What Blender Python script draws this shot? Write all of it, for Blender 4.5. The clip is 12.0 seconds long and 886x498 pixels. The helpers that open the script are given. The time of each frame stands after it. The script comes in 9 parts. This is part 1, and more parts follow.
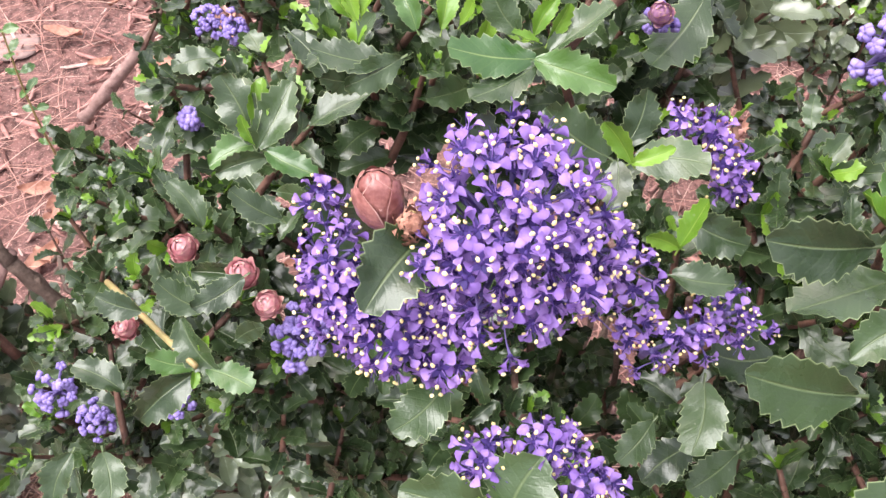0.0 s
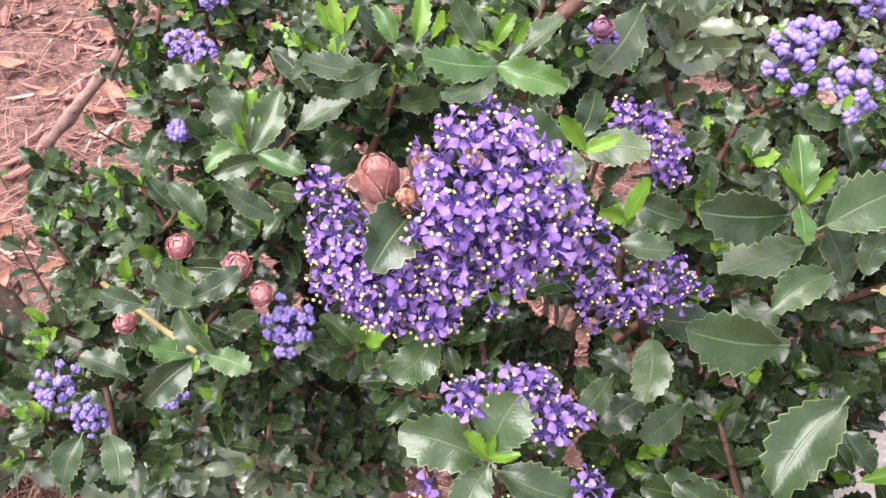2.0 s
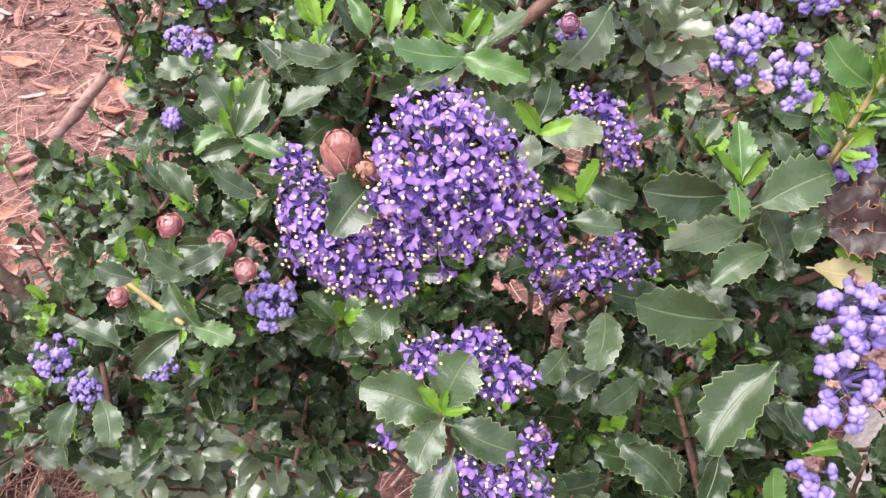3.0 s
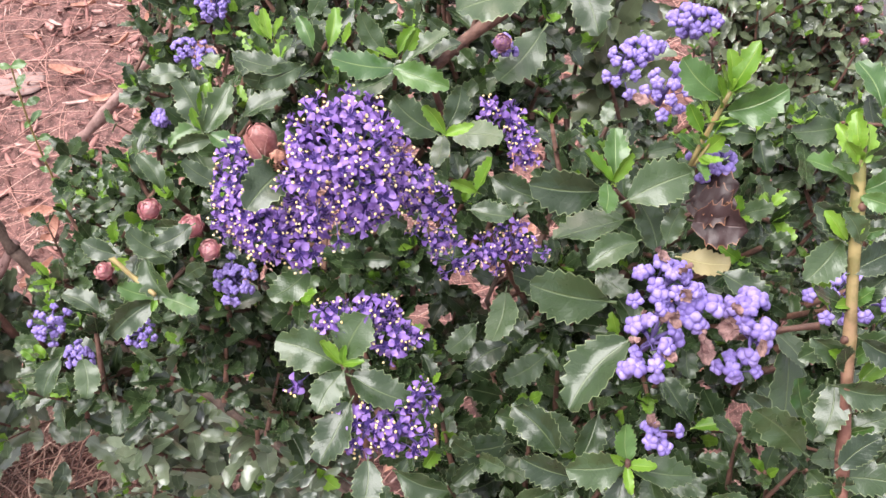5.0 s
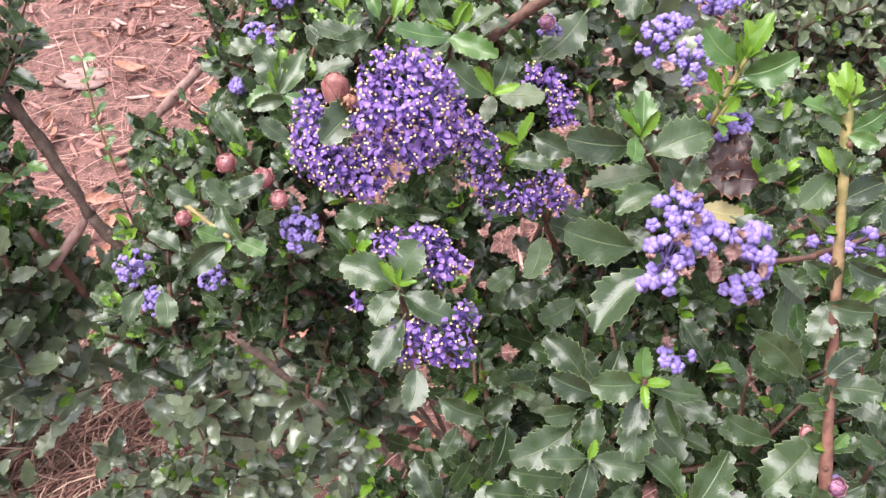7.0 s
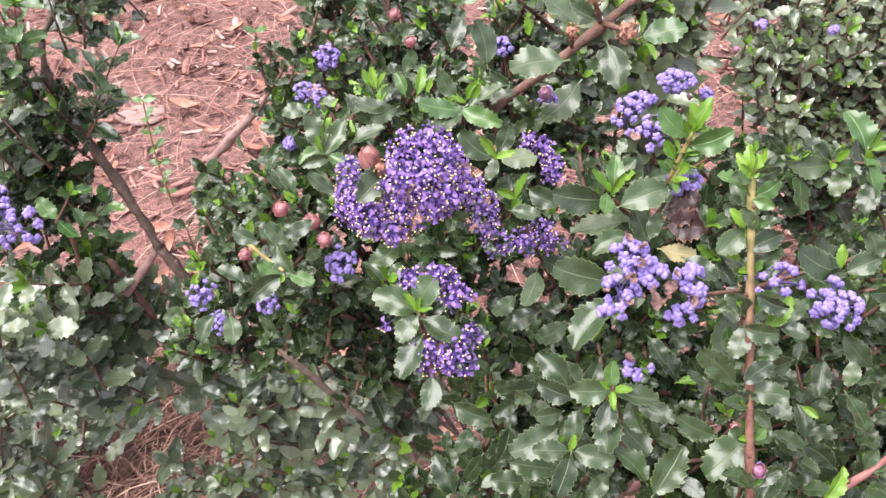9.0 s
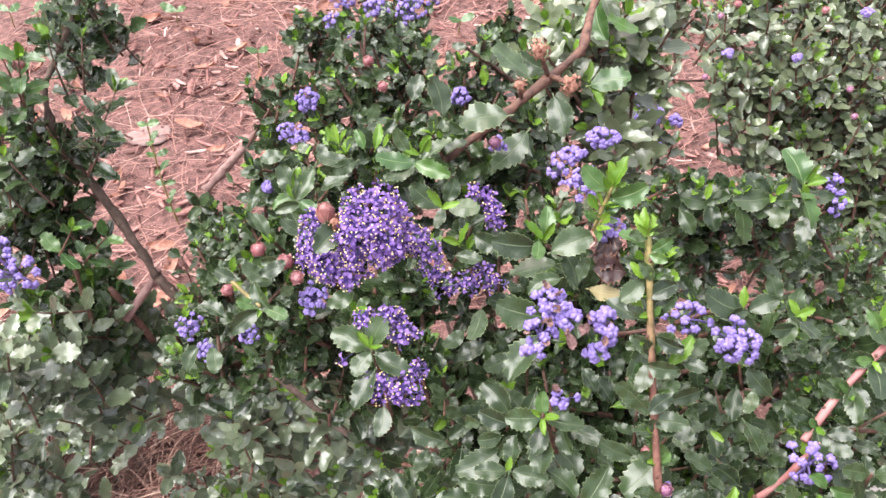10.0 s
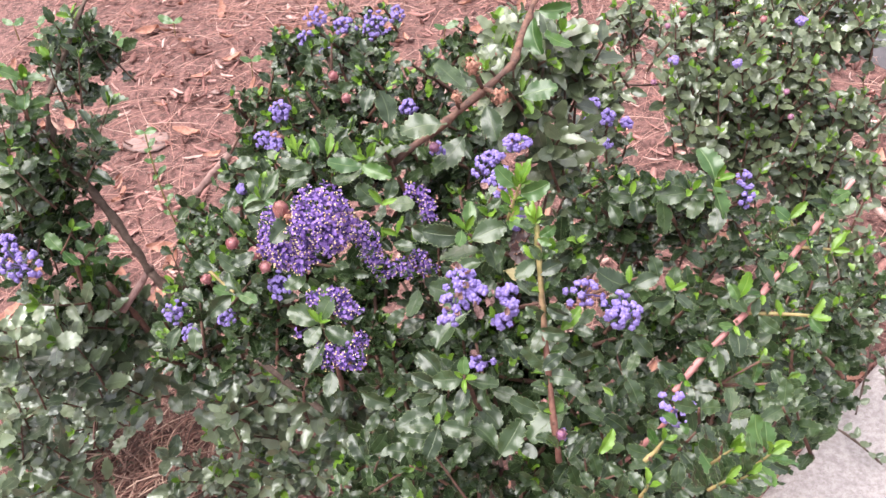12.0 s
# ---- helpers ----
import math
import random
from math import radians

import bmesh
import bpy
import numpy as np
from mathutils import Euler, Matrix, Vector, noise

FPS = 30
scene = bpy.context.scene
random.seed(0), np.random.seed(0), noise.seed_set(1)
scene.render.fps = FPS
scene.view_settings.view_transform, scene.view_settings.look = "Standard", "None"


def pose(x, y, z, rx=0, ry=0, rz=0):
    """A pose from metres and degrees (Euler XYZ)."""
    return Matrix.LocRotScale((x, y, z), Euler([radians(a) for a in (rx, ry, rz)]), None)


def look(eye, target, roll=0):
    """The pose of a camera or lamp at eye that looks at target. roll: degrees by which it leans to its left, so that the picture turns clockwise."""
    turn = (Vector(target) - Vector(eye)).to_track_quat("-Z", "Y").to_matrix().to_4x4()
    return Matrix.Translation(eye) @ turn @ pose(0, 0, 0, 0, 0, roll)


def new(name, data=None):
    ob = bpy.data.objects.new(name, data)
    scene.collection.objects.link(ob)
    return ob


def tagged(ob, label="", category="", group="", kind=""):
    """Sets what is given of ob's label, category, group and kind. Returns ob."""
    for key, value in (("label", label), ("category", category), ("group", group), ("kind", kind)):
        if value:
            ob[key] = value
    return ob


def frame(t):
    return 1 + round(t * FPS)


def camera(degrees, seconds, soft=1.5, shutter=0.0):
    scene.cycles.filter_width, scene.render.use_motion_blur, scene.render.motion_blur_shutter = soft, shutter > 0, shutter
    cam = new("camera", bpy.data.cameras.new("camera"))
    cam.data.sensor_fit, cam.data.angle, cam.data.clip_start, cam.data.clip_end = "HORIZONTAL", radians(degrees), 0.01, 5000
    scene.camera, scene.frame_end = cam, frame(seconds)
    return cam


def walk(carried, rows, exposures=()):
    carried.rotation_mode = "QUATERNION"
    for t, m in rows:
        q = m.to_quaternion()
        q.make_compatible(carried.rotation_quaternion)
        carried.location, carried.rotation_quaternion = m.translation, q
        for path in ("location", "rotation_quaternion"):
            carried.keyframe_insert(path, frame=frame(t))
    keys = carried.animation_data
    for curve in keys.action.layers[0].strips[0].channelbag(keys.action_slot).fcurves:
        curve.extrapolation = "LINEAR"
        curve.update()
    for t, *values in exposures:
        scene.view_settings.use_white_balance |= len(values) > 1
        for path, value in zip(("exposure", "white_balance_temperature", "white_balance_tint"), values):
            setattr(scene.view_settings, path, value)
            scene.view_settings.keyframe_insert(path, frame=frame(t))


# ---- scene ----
cam = camera(53.8, 12.0, 1.5)
METRES, EYE, TILT, LEAN, TURN = 0.42, 0.85, -50.0, 0.0, 0.0
ROWS = [
    (0.0, 0.0, 0.0, 0.0, 0.0, -0.0, 0.0),
    (0.5, -0.015, -0.0139, -0.0009, -1.48, 0.42, 0.65),
    (1.0, -0.0367, -0.0229, -0.0068, -2.77, 0.97, 1.45),
    (1.5, -0.0315, -0.0487, -0.0213, -3.48, 1.31, 1.96),
    (2.0, -0.0237, -0.0722, -0.0285, -3.56, 1.67, 1.79),
    (2.5, -0.0209, -0.0933, -0.0449, -3.37, 1.99, 1.32),
    (3.0, 0.0029, -0.1156, -0.0517, -2.96, 2.14, 1.05),
    (5.0, 0.0949, -0.2143, -0.0825, -0.28, 3.31, -0.99),
    (5.5, 0.107, -0.2314, -0.1039, 0.43, 3.82, -1.78),
    (6.0, 0.1108, -0.2372, -0.1215, 0.99, 4.13, -2.46),
    (6.5, 0.0898, -0.2628, -0.1388, 1.52, 4.13, -2.97),
    (8.5, 0.1188, -0.444, -0.1573, 4.25, 5.28, -3.45),
    (9.0, 0.1308, -0.4924, -0.1511, 4.79, 5.54, -3.46),
    (9.5, 0.1634, -0.5492, -0.1282, 5.26, 5.65, -3.25),
    (10.0, 0.2135, -0.6015, -0.1109, 5.77, 5.66, -2.92),
    (10.5, 0.2464, -0.6545, -0.121, 6.23, 5.78, -2.74),
    (11.0, 0.2783, -0.6995, -0.1279, 6.38, 5.85, -2.48),
    (11.5, 0.2998, -0.7387, -0.1439, 6.25, 5.83, -2.2),
    (12.0, 0.3287, -0.7781, -0.1419, 6.26, 5.71, -2.16),
]
walk(cam, [(t, pose(0, 0, EYE, TILT, LEAN, TURN) @ pose(METRES * x, METRES * y, METRES * z, 90 + pitch, roll, yaw)) for t, x, y, z, yaw, pitch, roll in ROWS],
     [(0.0, 2.36), (3.0, 2.32), (5.5, 2.24), (8.5, 2.38), (10.5, 2.31), (12.0, 2.23)])

# ---------------------------------------------------------------- daylight
world = bpy.data.worlds.new("overcast_sky")
scene.world = world
world.use_nodes = True
wn = world.node_tree
sky = wn.nodes.new("ShaderNodeTexSky")
sky.sky_type, sky.sun_disc = "NISHITA", False
sky.sun_elevation, sky.sun_rotation = radians(58), radians(-35)
sky.air_density, sky.dust_density, sky.ozone_density = 1.0, 5.0, 0.6
back = wn.nodes["Background"]
back.inputs["Strength"].default_value = 0.068
# cloud cover: three times as bright overhead as at the horizon
place = wn.nodes.new("ShaderNodeTexCoord")
height = wn.nodes.new("ShaderNodeSeparateXYZ")
wn.links.new(place.outputs["Generated"], height.inputs[0])
cloud = wn.nodes.new("ShaderNodeMapRange")
cloud.inputs[1].default_value, cloud.inputs[2].default_value = 0.0, 1.0
cloud.inputs[3].default_value, cloud.inputs[4].default_value = 0.42, 1.26
wn.links.new(height.outputs[2], cloud.inputs[0])
grey = wn.nodes.new("ShaderNodeVectorMath")
grey.operation = "SCALE"
grey.inputs[0].default_value = (7.0, 6.7, 7.1)
wn.links.new(cloud.outputs[0], grey.inputs[3])
soft_sky = wn.nodes.new("ShaderNodeMix")
soft_sky.data_type = "RGBA"
soft_sky.inputs[0].default_value = 0.65
wn.links.new(sky.outputs[0], soft_sky.inputs[6])
wn.links.new(grey.outputs[0], soft_sky.inputs[7])
wn.links.new(soft_sky.outputs[2], back.inputs["Color"])
sun = new("sun", bpy.data.lights.new("sun", "SUN"))
sun.data.energy, sun.data.angle, sun.data.color = 1.5, radians(50), (1.0, 0.965, 0.94)
sun.matrix_world = look((-0.9, -0.5, 2.0), (0, 0, 0))


# ---------------------------------------------------------------- materials
class Nodes:
    """A small helper that wires one node material."""

    def __init__(self, name):
        self.m = bpy.data.materials.new(name)
        self.m.use_nodes = True
        self.t = self.m.node_tree
        self.b = self.t.nodes["Principled BSDF"]

    def add(self, kind, **inputs):
        n = self.t.nodes.new("ShaderNode" + kind)
        for k, v in inputs.items():
            self.put(n, int(k[1:]) if k[0] == "i" and k[1:].isdigit() else k.replace("_", " "), v)
        return n

    def put(self, n, key, v):
        if hasattr(v, "is_output"):
            self.t.links.new(v, n.inputs[key])
        else:
            n.inputs[key].default_value = v

    def math(self, op, a, b=0.0, c=0.0):
        n = self.t.nodes.new("ShaderNodeMath")
        n.operation = op
        for i, v in enumerate((a, b, c)):
            self.put(n, i, v)
        return n.outputs[0]

    def mix(self, f, a, b, how="MIX"):
        n = self.t.nodes.new("ShaderNodeMix")
        n.data_type, n.blend_type = "RGBA", how
        self.put(n, 0, f)
        self.put(n, 6, a if hasattr(a, "is_output") else (*a, 1))
        self.put(n, 7, b if hasattr(b, "is_output") else (*b, 1))
        return n.outputs[2]

    def ramp(self, f, a, b):
        n = self.t.nodes.new("ShaderNodeMapRange")
        n.interpolation_type = "SMOOTHSTEP"
        for i, v in enumerate((f, a, b, 0.0, 1.0)):
            self.put(n, i, v)
        return n.outputs[0]

    def noise(self, scale, detail=3.0, where="world", rough=0.55):
        n = self.add("TexNoise", Scale=scale, Detail=detail, Roughness=rough)
        if where == "world":
            g = self.add("NewGeometry")
            self.t.links.new(g.outputs["Position"], n.inputs["Vector"])
        else:
            g = self.add("TexCoord")
            self.t.links.new(g.outputs["Object"], n.inputs["Vector"])
        return n.outputs["Fac"]

    def chance(self):
        """One random number for each object, and for each loose piece of a joined mesh."""
        o, g = self.add("ObjectInfo"), self.add("NewGeometry")
        return self.math("FRACT", self.math("ADD", o.outputs["Random"], g.outputs["Random Per Island"]))

    def bump(self, height, strength, distance):
        n = self.add("Bump", Strength=strength, Distance=distance, Height=height)
        self.t.links.new(n.outputs[0], self.b.inputs["Normal"])

    def out(self, color=None, rough=None, **rest):
        if color is not None:
            self.put(self.b, "Base Color", color if hasattr(color, "is_output") else (*color, 1))
        if rough is not None:
            self.put(self.b, "Roughness", rough)
        for k, v in rest.items():
            self.put(self.b, k.replace("_", " "), v)
        return self.m

    def thin(self, color, share):
        """Lets light through a thin sheet."""
        tr = self.add("BsdfTranslucent")
        self.put(tr, 0, color)
        mx = self.add("MixShader", i0=share)
        self.t.links.new(self.b.outputs[0], mx.inputs[1])
        self.t.links.new(tr.outputs[0], mx.inputs[2])
        self.t.links.new(mx.outputs[0], self.t.nodes["Material Output"].inputs[0])


def leaf_material(name, dark, light, vein, rough, through_share=0.08, rim=(0.3, 0.36, 0.18), coat=0.36, wax=1.55, sheen=0.17):
    k = Nodes(name)
    uv = k.add("UVMap")
    xyz = k.add("SeparateXYZ", i0=uv.outputs[0])
    u = xyz.outputs[0]
    a = k.math("ABSOLUTE", k.math("SUBTRACT", k.math("MULTIPLY", xyz.outputs[1], 2.0), 1.0))
    mid = k.math("SUBTRACT", 1.0, k.ramp(a, 0.01, 0.07))
    side = k.math("ABSOLUTE", k.math("SUBTRACT", k.math("FRACT", k.math("MULTIPLY", k.math("SUBTRACT", u, k.math("MULTIPLY", a, 0.24)), 8.0)), 0.5))
    side = k.math("SUBTRACT", 1.0, k.ramp(side, 0.0, 0.16))
    edge = k.ramp(a, 0.94, 0.995)
    r = k.chance()
    base = k.mix(r, dark, light)
    base = k.mix(k.math("MULTIPLY", k.ramp(k.noise(110.0, 4.0), 0.45, 0.7), 0.25), base, light)
    base = k.mix(k.math("MULTIPLY", mid, 0.55), base, vein)
    base = k.mix(k.math("MULTIPLY", side, 0.04), base, vein)
    base = k.mix(k.math("MULTIPLY", edge, 0.6), base, rim)
    spots = k.ramp(k.noise(620.0, 2.0), 0.74, 0.8)
    base = k.mix(k.math("MULTIPLY", spots, 0.25), base, (0.25, 0.27, 0.2))
    h = k.math("SUBTRACT", k.math("MULTIPLY", k.noise(1300.0, 2.0), 0.55), k.math("ADD", mid, k.math("MULTIPLY", side, 0.12)))
    k.bump(h, 0.5, 0.0004)
    ro = k.math("ADD", rough, k.math("MULTIPLY", k.noise(60.0, 3.0), 0.12))
    k.thin(base, through_share)
    return k.out(base, ro, Specular_IOR_Level=0.45, Coat_Weight=coat, Coat_Roughness=sheen, Coat_IOR=wax)


LEAF = leaf_material("leaf_dark_glossy", (0.014, 0.027, 0.011), (0.042, 0.071, 0.026), (0.13, 0.17, 0.075), 0.21, 0.06, coat=0.26)
LEAF_MID = leaf_material("leaf_mid_green", (0.03, 0.08, 0.018), (0.075, 0.15, 0.034), (0.24, 0.32, 0.12), 0.26, 0.14)
LEAF_YOUNG = leaf_material("leaf_young_lime", (0.085, 0.19, 0.016), (0.18, 0.32, 0.033), (0.34, 0.46, 0.09), 0.3, 0.24, (0.4, 0.5, 0.12), 0.2)
LEAF_LOW = leaf_material("leaf_low_glossy", (0.034, 0.056, 0.029), (0.165, 0.205, 0.115), (0.2, 0.25, 0.15), 0.12, coat=1.0, wax=1.6, sheen=0.33)
LEAF_FAR = leaf_material("leaf_far_small", (0.045, 0.066, 0.034), (0.155, 0.188, 0.102), (0.18, 0.22, 0.12), 0.12, coat=0.8, wax=1.55, sheen=0.3)
LEAF_YELLOW = leaf_material("leaf_yellowed", (0.2, 0.165, 0.075), (0.3, 0.255, 0.13), (0.42, 0.38, 0.18), 0.5, 0.15, (0.3, 0.2, 0.08), 0.0)
UNDER = leaf_material("leaf_underside_pale", (0.14, 0.2, 0.11), (0.2, 0.27, 0.15), (0.28, 0.33, 0.2), 0.6, coat=0.0)


def petal_material(name, dark, light, deep):
    k = Nodes(name)
    r = k.chance()
    c = k.mix(r, dark, light)
    c = k.mix(k.math("MULTIPLY", k.ramp(k.noise(700.0, 2.0), 0.4, 0.72), 0.5), c, deep)
    k.thin(c, 0.22)
    return k.out(c, 0.62, Specular_IOR_Level=0.25)


PETAL = petal_material("petal_violet", (0.205, 0.112, 0.39), (0.38, 0.245, 0.59), (0.18, 0.092, 0.35))
SEPAL = petal_material("sepal_indigo", (0.04, 0.025, 0.13), (0.09, 0.05, 0.24), (0.03, 0.018, 0.09))
BUDS = petal_material("flower_bud_lavender", (0.225, 0.165, 0.46), (0.39, 0.31, 0.67), (0.18, 0.12, 0.4))
ANTHER = petal_material("anther_yellow", (0.86, 0.69, 0.31), (0.93, 0.81, 0.49), (0.82, 0.6, 0.22))
STALK = petal_material("flower_stalk_blue_violet", (0.12, 0.09, 0.28), (0.2, 0.15, 0.36), (0.1, 0.07, 0.2))


def rough_material(name, dark, light, scale, rough, relief, fleck=None):
    k = Nodes(name)
    f = k.ramp(k.noise(scale, 5.0, rough=0.65), 0.3, 0.7)
    c = k.mix(f, dark, light)
    c = k.mix(k.math("MULTIPLY", k.chance(), 0.5), c, dark)
    if fleck:
        c = k.mix(k.math("MULTIPLY", k.ramp(k.noise(scale * 4.3, 3.0), 0.58, 0.68), 0.8), c, fleck)
    k.bump(k.noise(scale * 2.5, 5.0), 0.7, relief)
    return k.out(c, rough)


BARK = rough_material("bark_grey_brown", (0.065, 0.042, 0.032), (0.18, 0.125, 0.1), 160.0, 0.85, 0.002)
BARK_PALE = rough_material("bark_pinkish_grey", (0.19, 0.105, 0.095), (0.4, 0.26, 0.235), 120.0, 0.85, 0.001)
BARK_RED = rough_material("bark_reddish_twig", (0.06, 0.027, 0.02), (0.2, 0.098, 0.068), 160.0, 0.65, 0.0015)
STEM_PINK = rough_material("stem_pink_red", (0.32, 0.125, 0.12), (0.53, 0.27, 0.25), 90.0, 0.55, 0.0004)
k = Nodes("stem_green_to_red")
along = k.add("SeparateXYZ", i0=k.add("UVMap").outputs[0]).outputs[0]
turn = k.ramp(k.math("ADD", along, k.math("MULTIPLY", k.noise(90.0), 0.3)), 0.3, 0.7)
shade = k.mix(k.ramp(k.noise(260.0), 0.35, 0.65), k.mix(turn, (0.17, 0.16, 0.05), (0.12, 0.05, 0.038)), k.mix(turn, (0.31, 0.25, 0.1), (0.22, 0.108, 0.082)))
k.bump(k.noise(400.0), 0.4, 0.0004)
STEM_TURN = k.out(shade, 0.5)
STEM_GREEN = rough_material("stem_yellow_green", (0.2, 0.16, 0.06), (0.36, 0.28, 0.12), 140.0, 0.55, 0.0004, fleck=(0.3, 0.13, 0.07))
BUD_RED = rough_material("bud_scale_red_brown", (0.16, 0.05, 0.045), (0.42, 0.19, 0.17), 260.0, 0.36, 0.0003)
BUD_EDGE = rough_material("bud_scale_pale_edge", (0.4, 0.2, 0.18), (0.55, 0.34, 0.3), 300.0, 0.6, 0.0003)
BUD_PINK = rough_material("bud_scale_dusty_pink", (0.38, 0.12, 0.15), (0.64, 0.34, 0.36), 300.0, 0.6, 0.0003)
BUD_VIOLET = rough_material("bud_scale_violet_pink", (0.24, 0.09, 0.2), (0.55, 0.3, 0.48), 300.0, 0.6, 0.0003)
DRIED = rough_material("dried_flower_brown", (0.2, 0.075, 0.05), (0.54, 0.29, 0.21), 500.0, 0.85, 0.0006)
DRY_PETAL = rough_material("withered_petal_tan", (0.11, 0.052, 0.05), (0.36, 0.22, 0.2), 700.0, 0.7, 0.0004)
DEAD = leaf_material("dead_leaf_purple_brown", (0.016, 0.009, 0.01), (0.05, 0.027, 0.027), (0.09, 0.05, 0.045), 0.42, 0.0, (0.4, 0.19, 0.1), 0.03)
SOIL = rough_material("mulch_soil_red_brown", (0.05, 0.022, 0.02), (0.24, 0.118, 0.105), 70.0, 0.95, 0.006, fleck=(0.4, 0.25, 0.22))


def mixed_material(name, dark, middle, light, scale, rough, relief):
    """Weathered pieces, each of its own tone, with grain, damper in some stretches."""
    k = Nodes(name)
    r = k.chance()
    c = k.mix(k.ramp(r, 0.0, 0.45), dark, middle)
    c = k.mix(k.ramp(r, 0.68, 1.0), c, light)
    c = k.mix(k.math("MULTIPLY", k.ramp(k.noise(scale, 5.0, rough=0.65), 0.35, 0.7), 0.55), c, dark)
    c = k.mix(k.math("MULTIPLY", k.ramp(k.noise(9.0, 3.0), 0.48, 0.66), 0.6), c, dark)
    k.bump(k.noise(scale * 2.5, 5.0), 0.7, relief)
    return k.out(c, rough)


CHIP = mixed_material("bark_chip_red_brown", (0.1, 0.042, 0.036), (0.45, 0.22, 0.195), (0.72, 0.5, 0.45), 90.0, 0.9, 0.003)
NEEDLE = mixed_material("pine_needle_tan", (0.22, 0.095, 0.08), (0.46, 0.245, 0.2), (0.66, 0.46, 0.39), 60.0, 0.75, 0.0005)
STICK = rough_material("dry_stick_brown", (0.16, 0.085, 0.065), (0.38, 0.23, 0.18), 90.0, 0.8, 0.0006)
LITTER = rough_material("fallen_leaf_tan", (0.24, 0.1, 0.07), (0.56, 0.31, 0.23), 60.0, 0.8, 0.001)
CONCRETE = rough_material("concrete_pale", (0.3, 0.26, 0.255), (0.5, 0.45, 0.445), 140.0, 0.9, 0.004, fleck=(0.24, 0.205, 0.19))
STONE = rough_material("stone_pale_pinkish", (0.2, 0.13, 0.12), (0.36, 0.255, 0.235), 45.0, 0.9, 0.003)
SLATE = rough_material("paving_blue_grey", (0.17, 0.165, 0.182), (0.26, 0.255, 0.275), 30.0, 0.85, 0.002)


# ---------------------------------------------------------------- mesh helpers
def mesh_of(name, verts, faces, mats, slots=None, uvs=None, smooth=True):
    me = bpy.data.meshes.new(name)
    me.from_pydata([tuple(v) for v in verts], [], faces)
    for m in mats:
        me.materials.append(m)
    if slots is not None:
        me.polygons.foreach_set("material_index", slots)
    if uvs is not None:
        layer = me.uv_layers.new(name="UVMap")
        loops = np.zeros(len(me.loops), dtype=np.int32)
        me.loops.foreach_get("vertex_index", loops)
        layer.data.foreach_set("uv", np.asarray(uvs, dtype=np.float32)[loops].ravel())
    me.polygons.foreach_set("use_smooth", [smooth] * len(me.polygons))
    me.update()
    return me


class Shape:
    """Collects vertices, faces, slots and uvs of one mesh."""

    def __init__(self):
        self.v, self.f, self.s, self.uv = [], [], [], []

    def grid(self, rows, slot, uv=None, flip=False, closed=False):
        n0, w = len(self.v), len(rows[0])
        for i, r in enumerate(rows):
            for j, p in enumerate(r):
                self.v.append(tuple(p))
                self.uv.append(uv[i][j] if uv else (i / max(1, len(rows) - 1), j / max(1, w - 1)))
        for i in range(len(rows) - 1):
            for j in range(w if closed else w - 1):
                a, b = n0 + i * w + j, n0 + i * w + (j + 1) % w
                self.f.append((a, a + w, b + w, b) if flip else (a, b, b + w, a + w))
                self.s.append(slot)

    def add(self, other, m, slot=0):
        n0 = len(self.v)
        self.v += [tuple(m @ Vector(p)) for p in other.v]
        self.f += [tuple(n0 + i for i in q) for q in other.f]
        self.s += [s + slot for s in other.s]
        self.uv += other.uv

    def tube(self, pts, radii, slot=0, sides=7, wobble=0.0, cap=True):
        pts = [Vector(p) for p in pts]
        rows, side = [], None
        for i, p in enumerate(pts):
            d = (pts[min(i + 1, len(pts) - 1)] - pts[max(i - 1, 0)]).normalized()
            if side is None:
                side = d.orthogonal().normalized()
            side = (side - d * side.dot(d)).normalized()
            up = d.cross(side)
            r = radii[i]
            rows.append([p + (side * math.cos(a) + up * math.sin(a)) * r * (1 + wobble * noise.noise(p * 140 + Vector((a, 0, 0))))
                         for a in (math.tau * j / sides for j in range(sides))])
        if cap:
            rows.insert(0, [pts[0]] * sides)
            rows.append([pts[-1]] * sides)
        self.grid(rows, slot, closed=True)

    def ball(self, c, r, slot=0, rings=5, sides=7, squash=(1, 1, 1), lobes=0, depth=0.0):
        rows = []
        for i in range(rings + 1):
            t = math.pi * i / rings
            row = []
            for j in range(sides):
                a = math.tau * j / sides
                k = r * (1 + depth * math.cos(lobes * a) * math.sin(t))
                row.append((c[0] + k * squash[0] * math.sin(t) * math.cos(a), c[1] + k * squash[1] * math.sin(t) * math.sin(a), c[2] + k * squash[2] * math.cos(t)))
            rows.append(row)
        self.grid(rows, slot, closed=True, flip=True)

    def mesh(self, name, mats, smooth=True):
        return mesh_of(name, self.v, self.f, mats, self.s, self.uv, smooth)

    def arrays(self):
        return np.array(self.v, dtype=np.float32), self.f, self.s, np.array(self.uv, dtype=np.float32)


def joined(name, picks, mats):
    """One mesh from many placed copies: picks are (shape, matrix, slot)."""
    vs, fs, ss, uvs, n0 = [], [], [], [], 0
    for sh, m, slot in picks:
        v, f, s, uv = sh.cache
        a = np.array(m, dtype=np.float32)
        vs.append(v @ a[:3, :3].T + a[:3, 3])
        fs += [tuple(i + n0 for i in q) for q in f]
        ss += [k + slot for k in s]
        uvs.append(uv)
        n0 += len(v)
    return mesh_of(name, np.concatenate(vs), fs, mats, ss, np.concatenate(uvs))


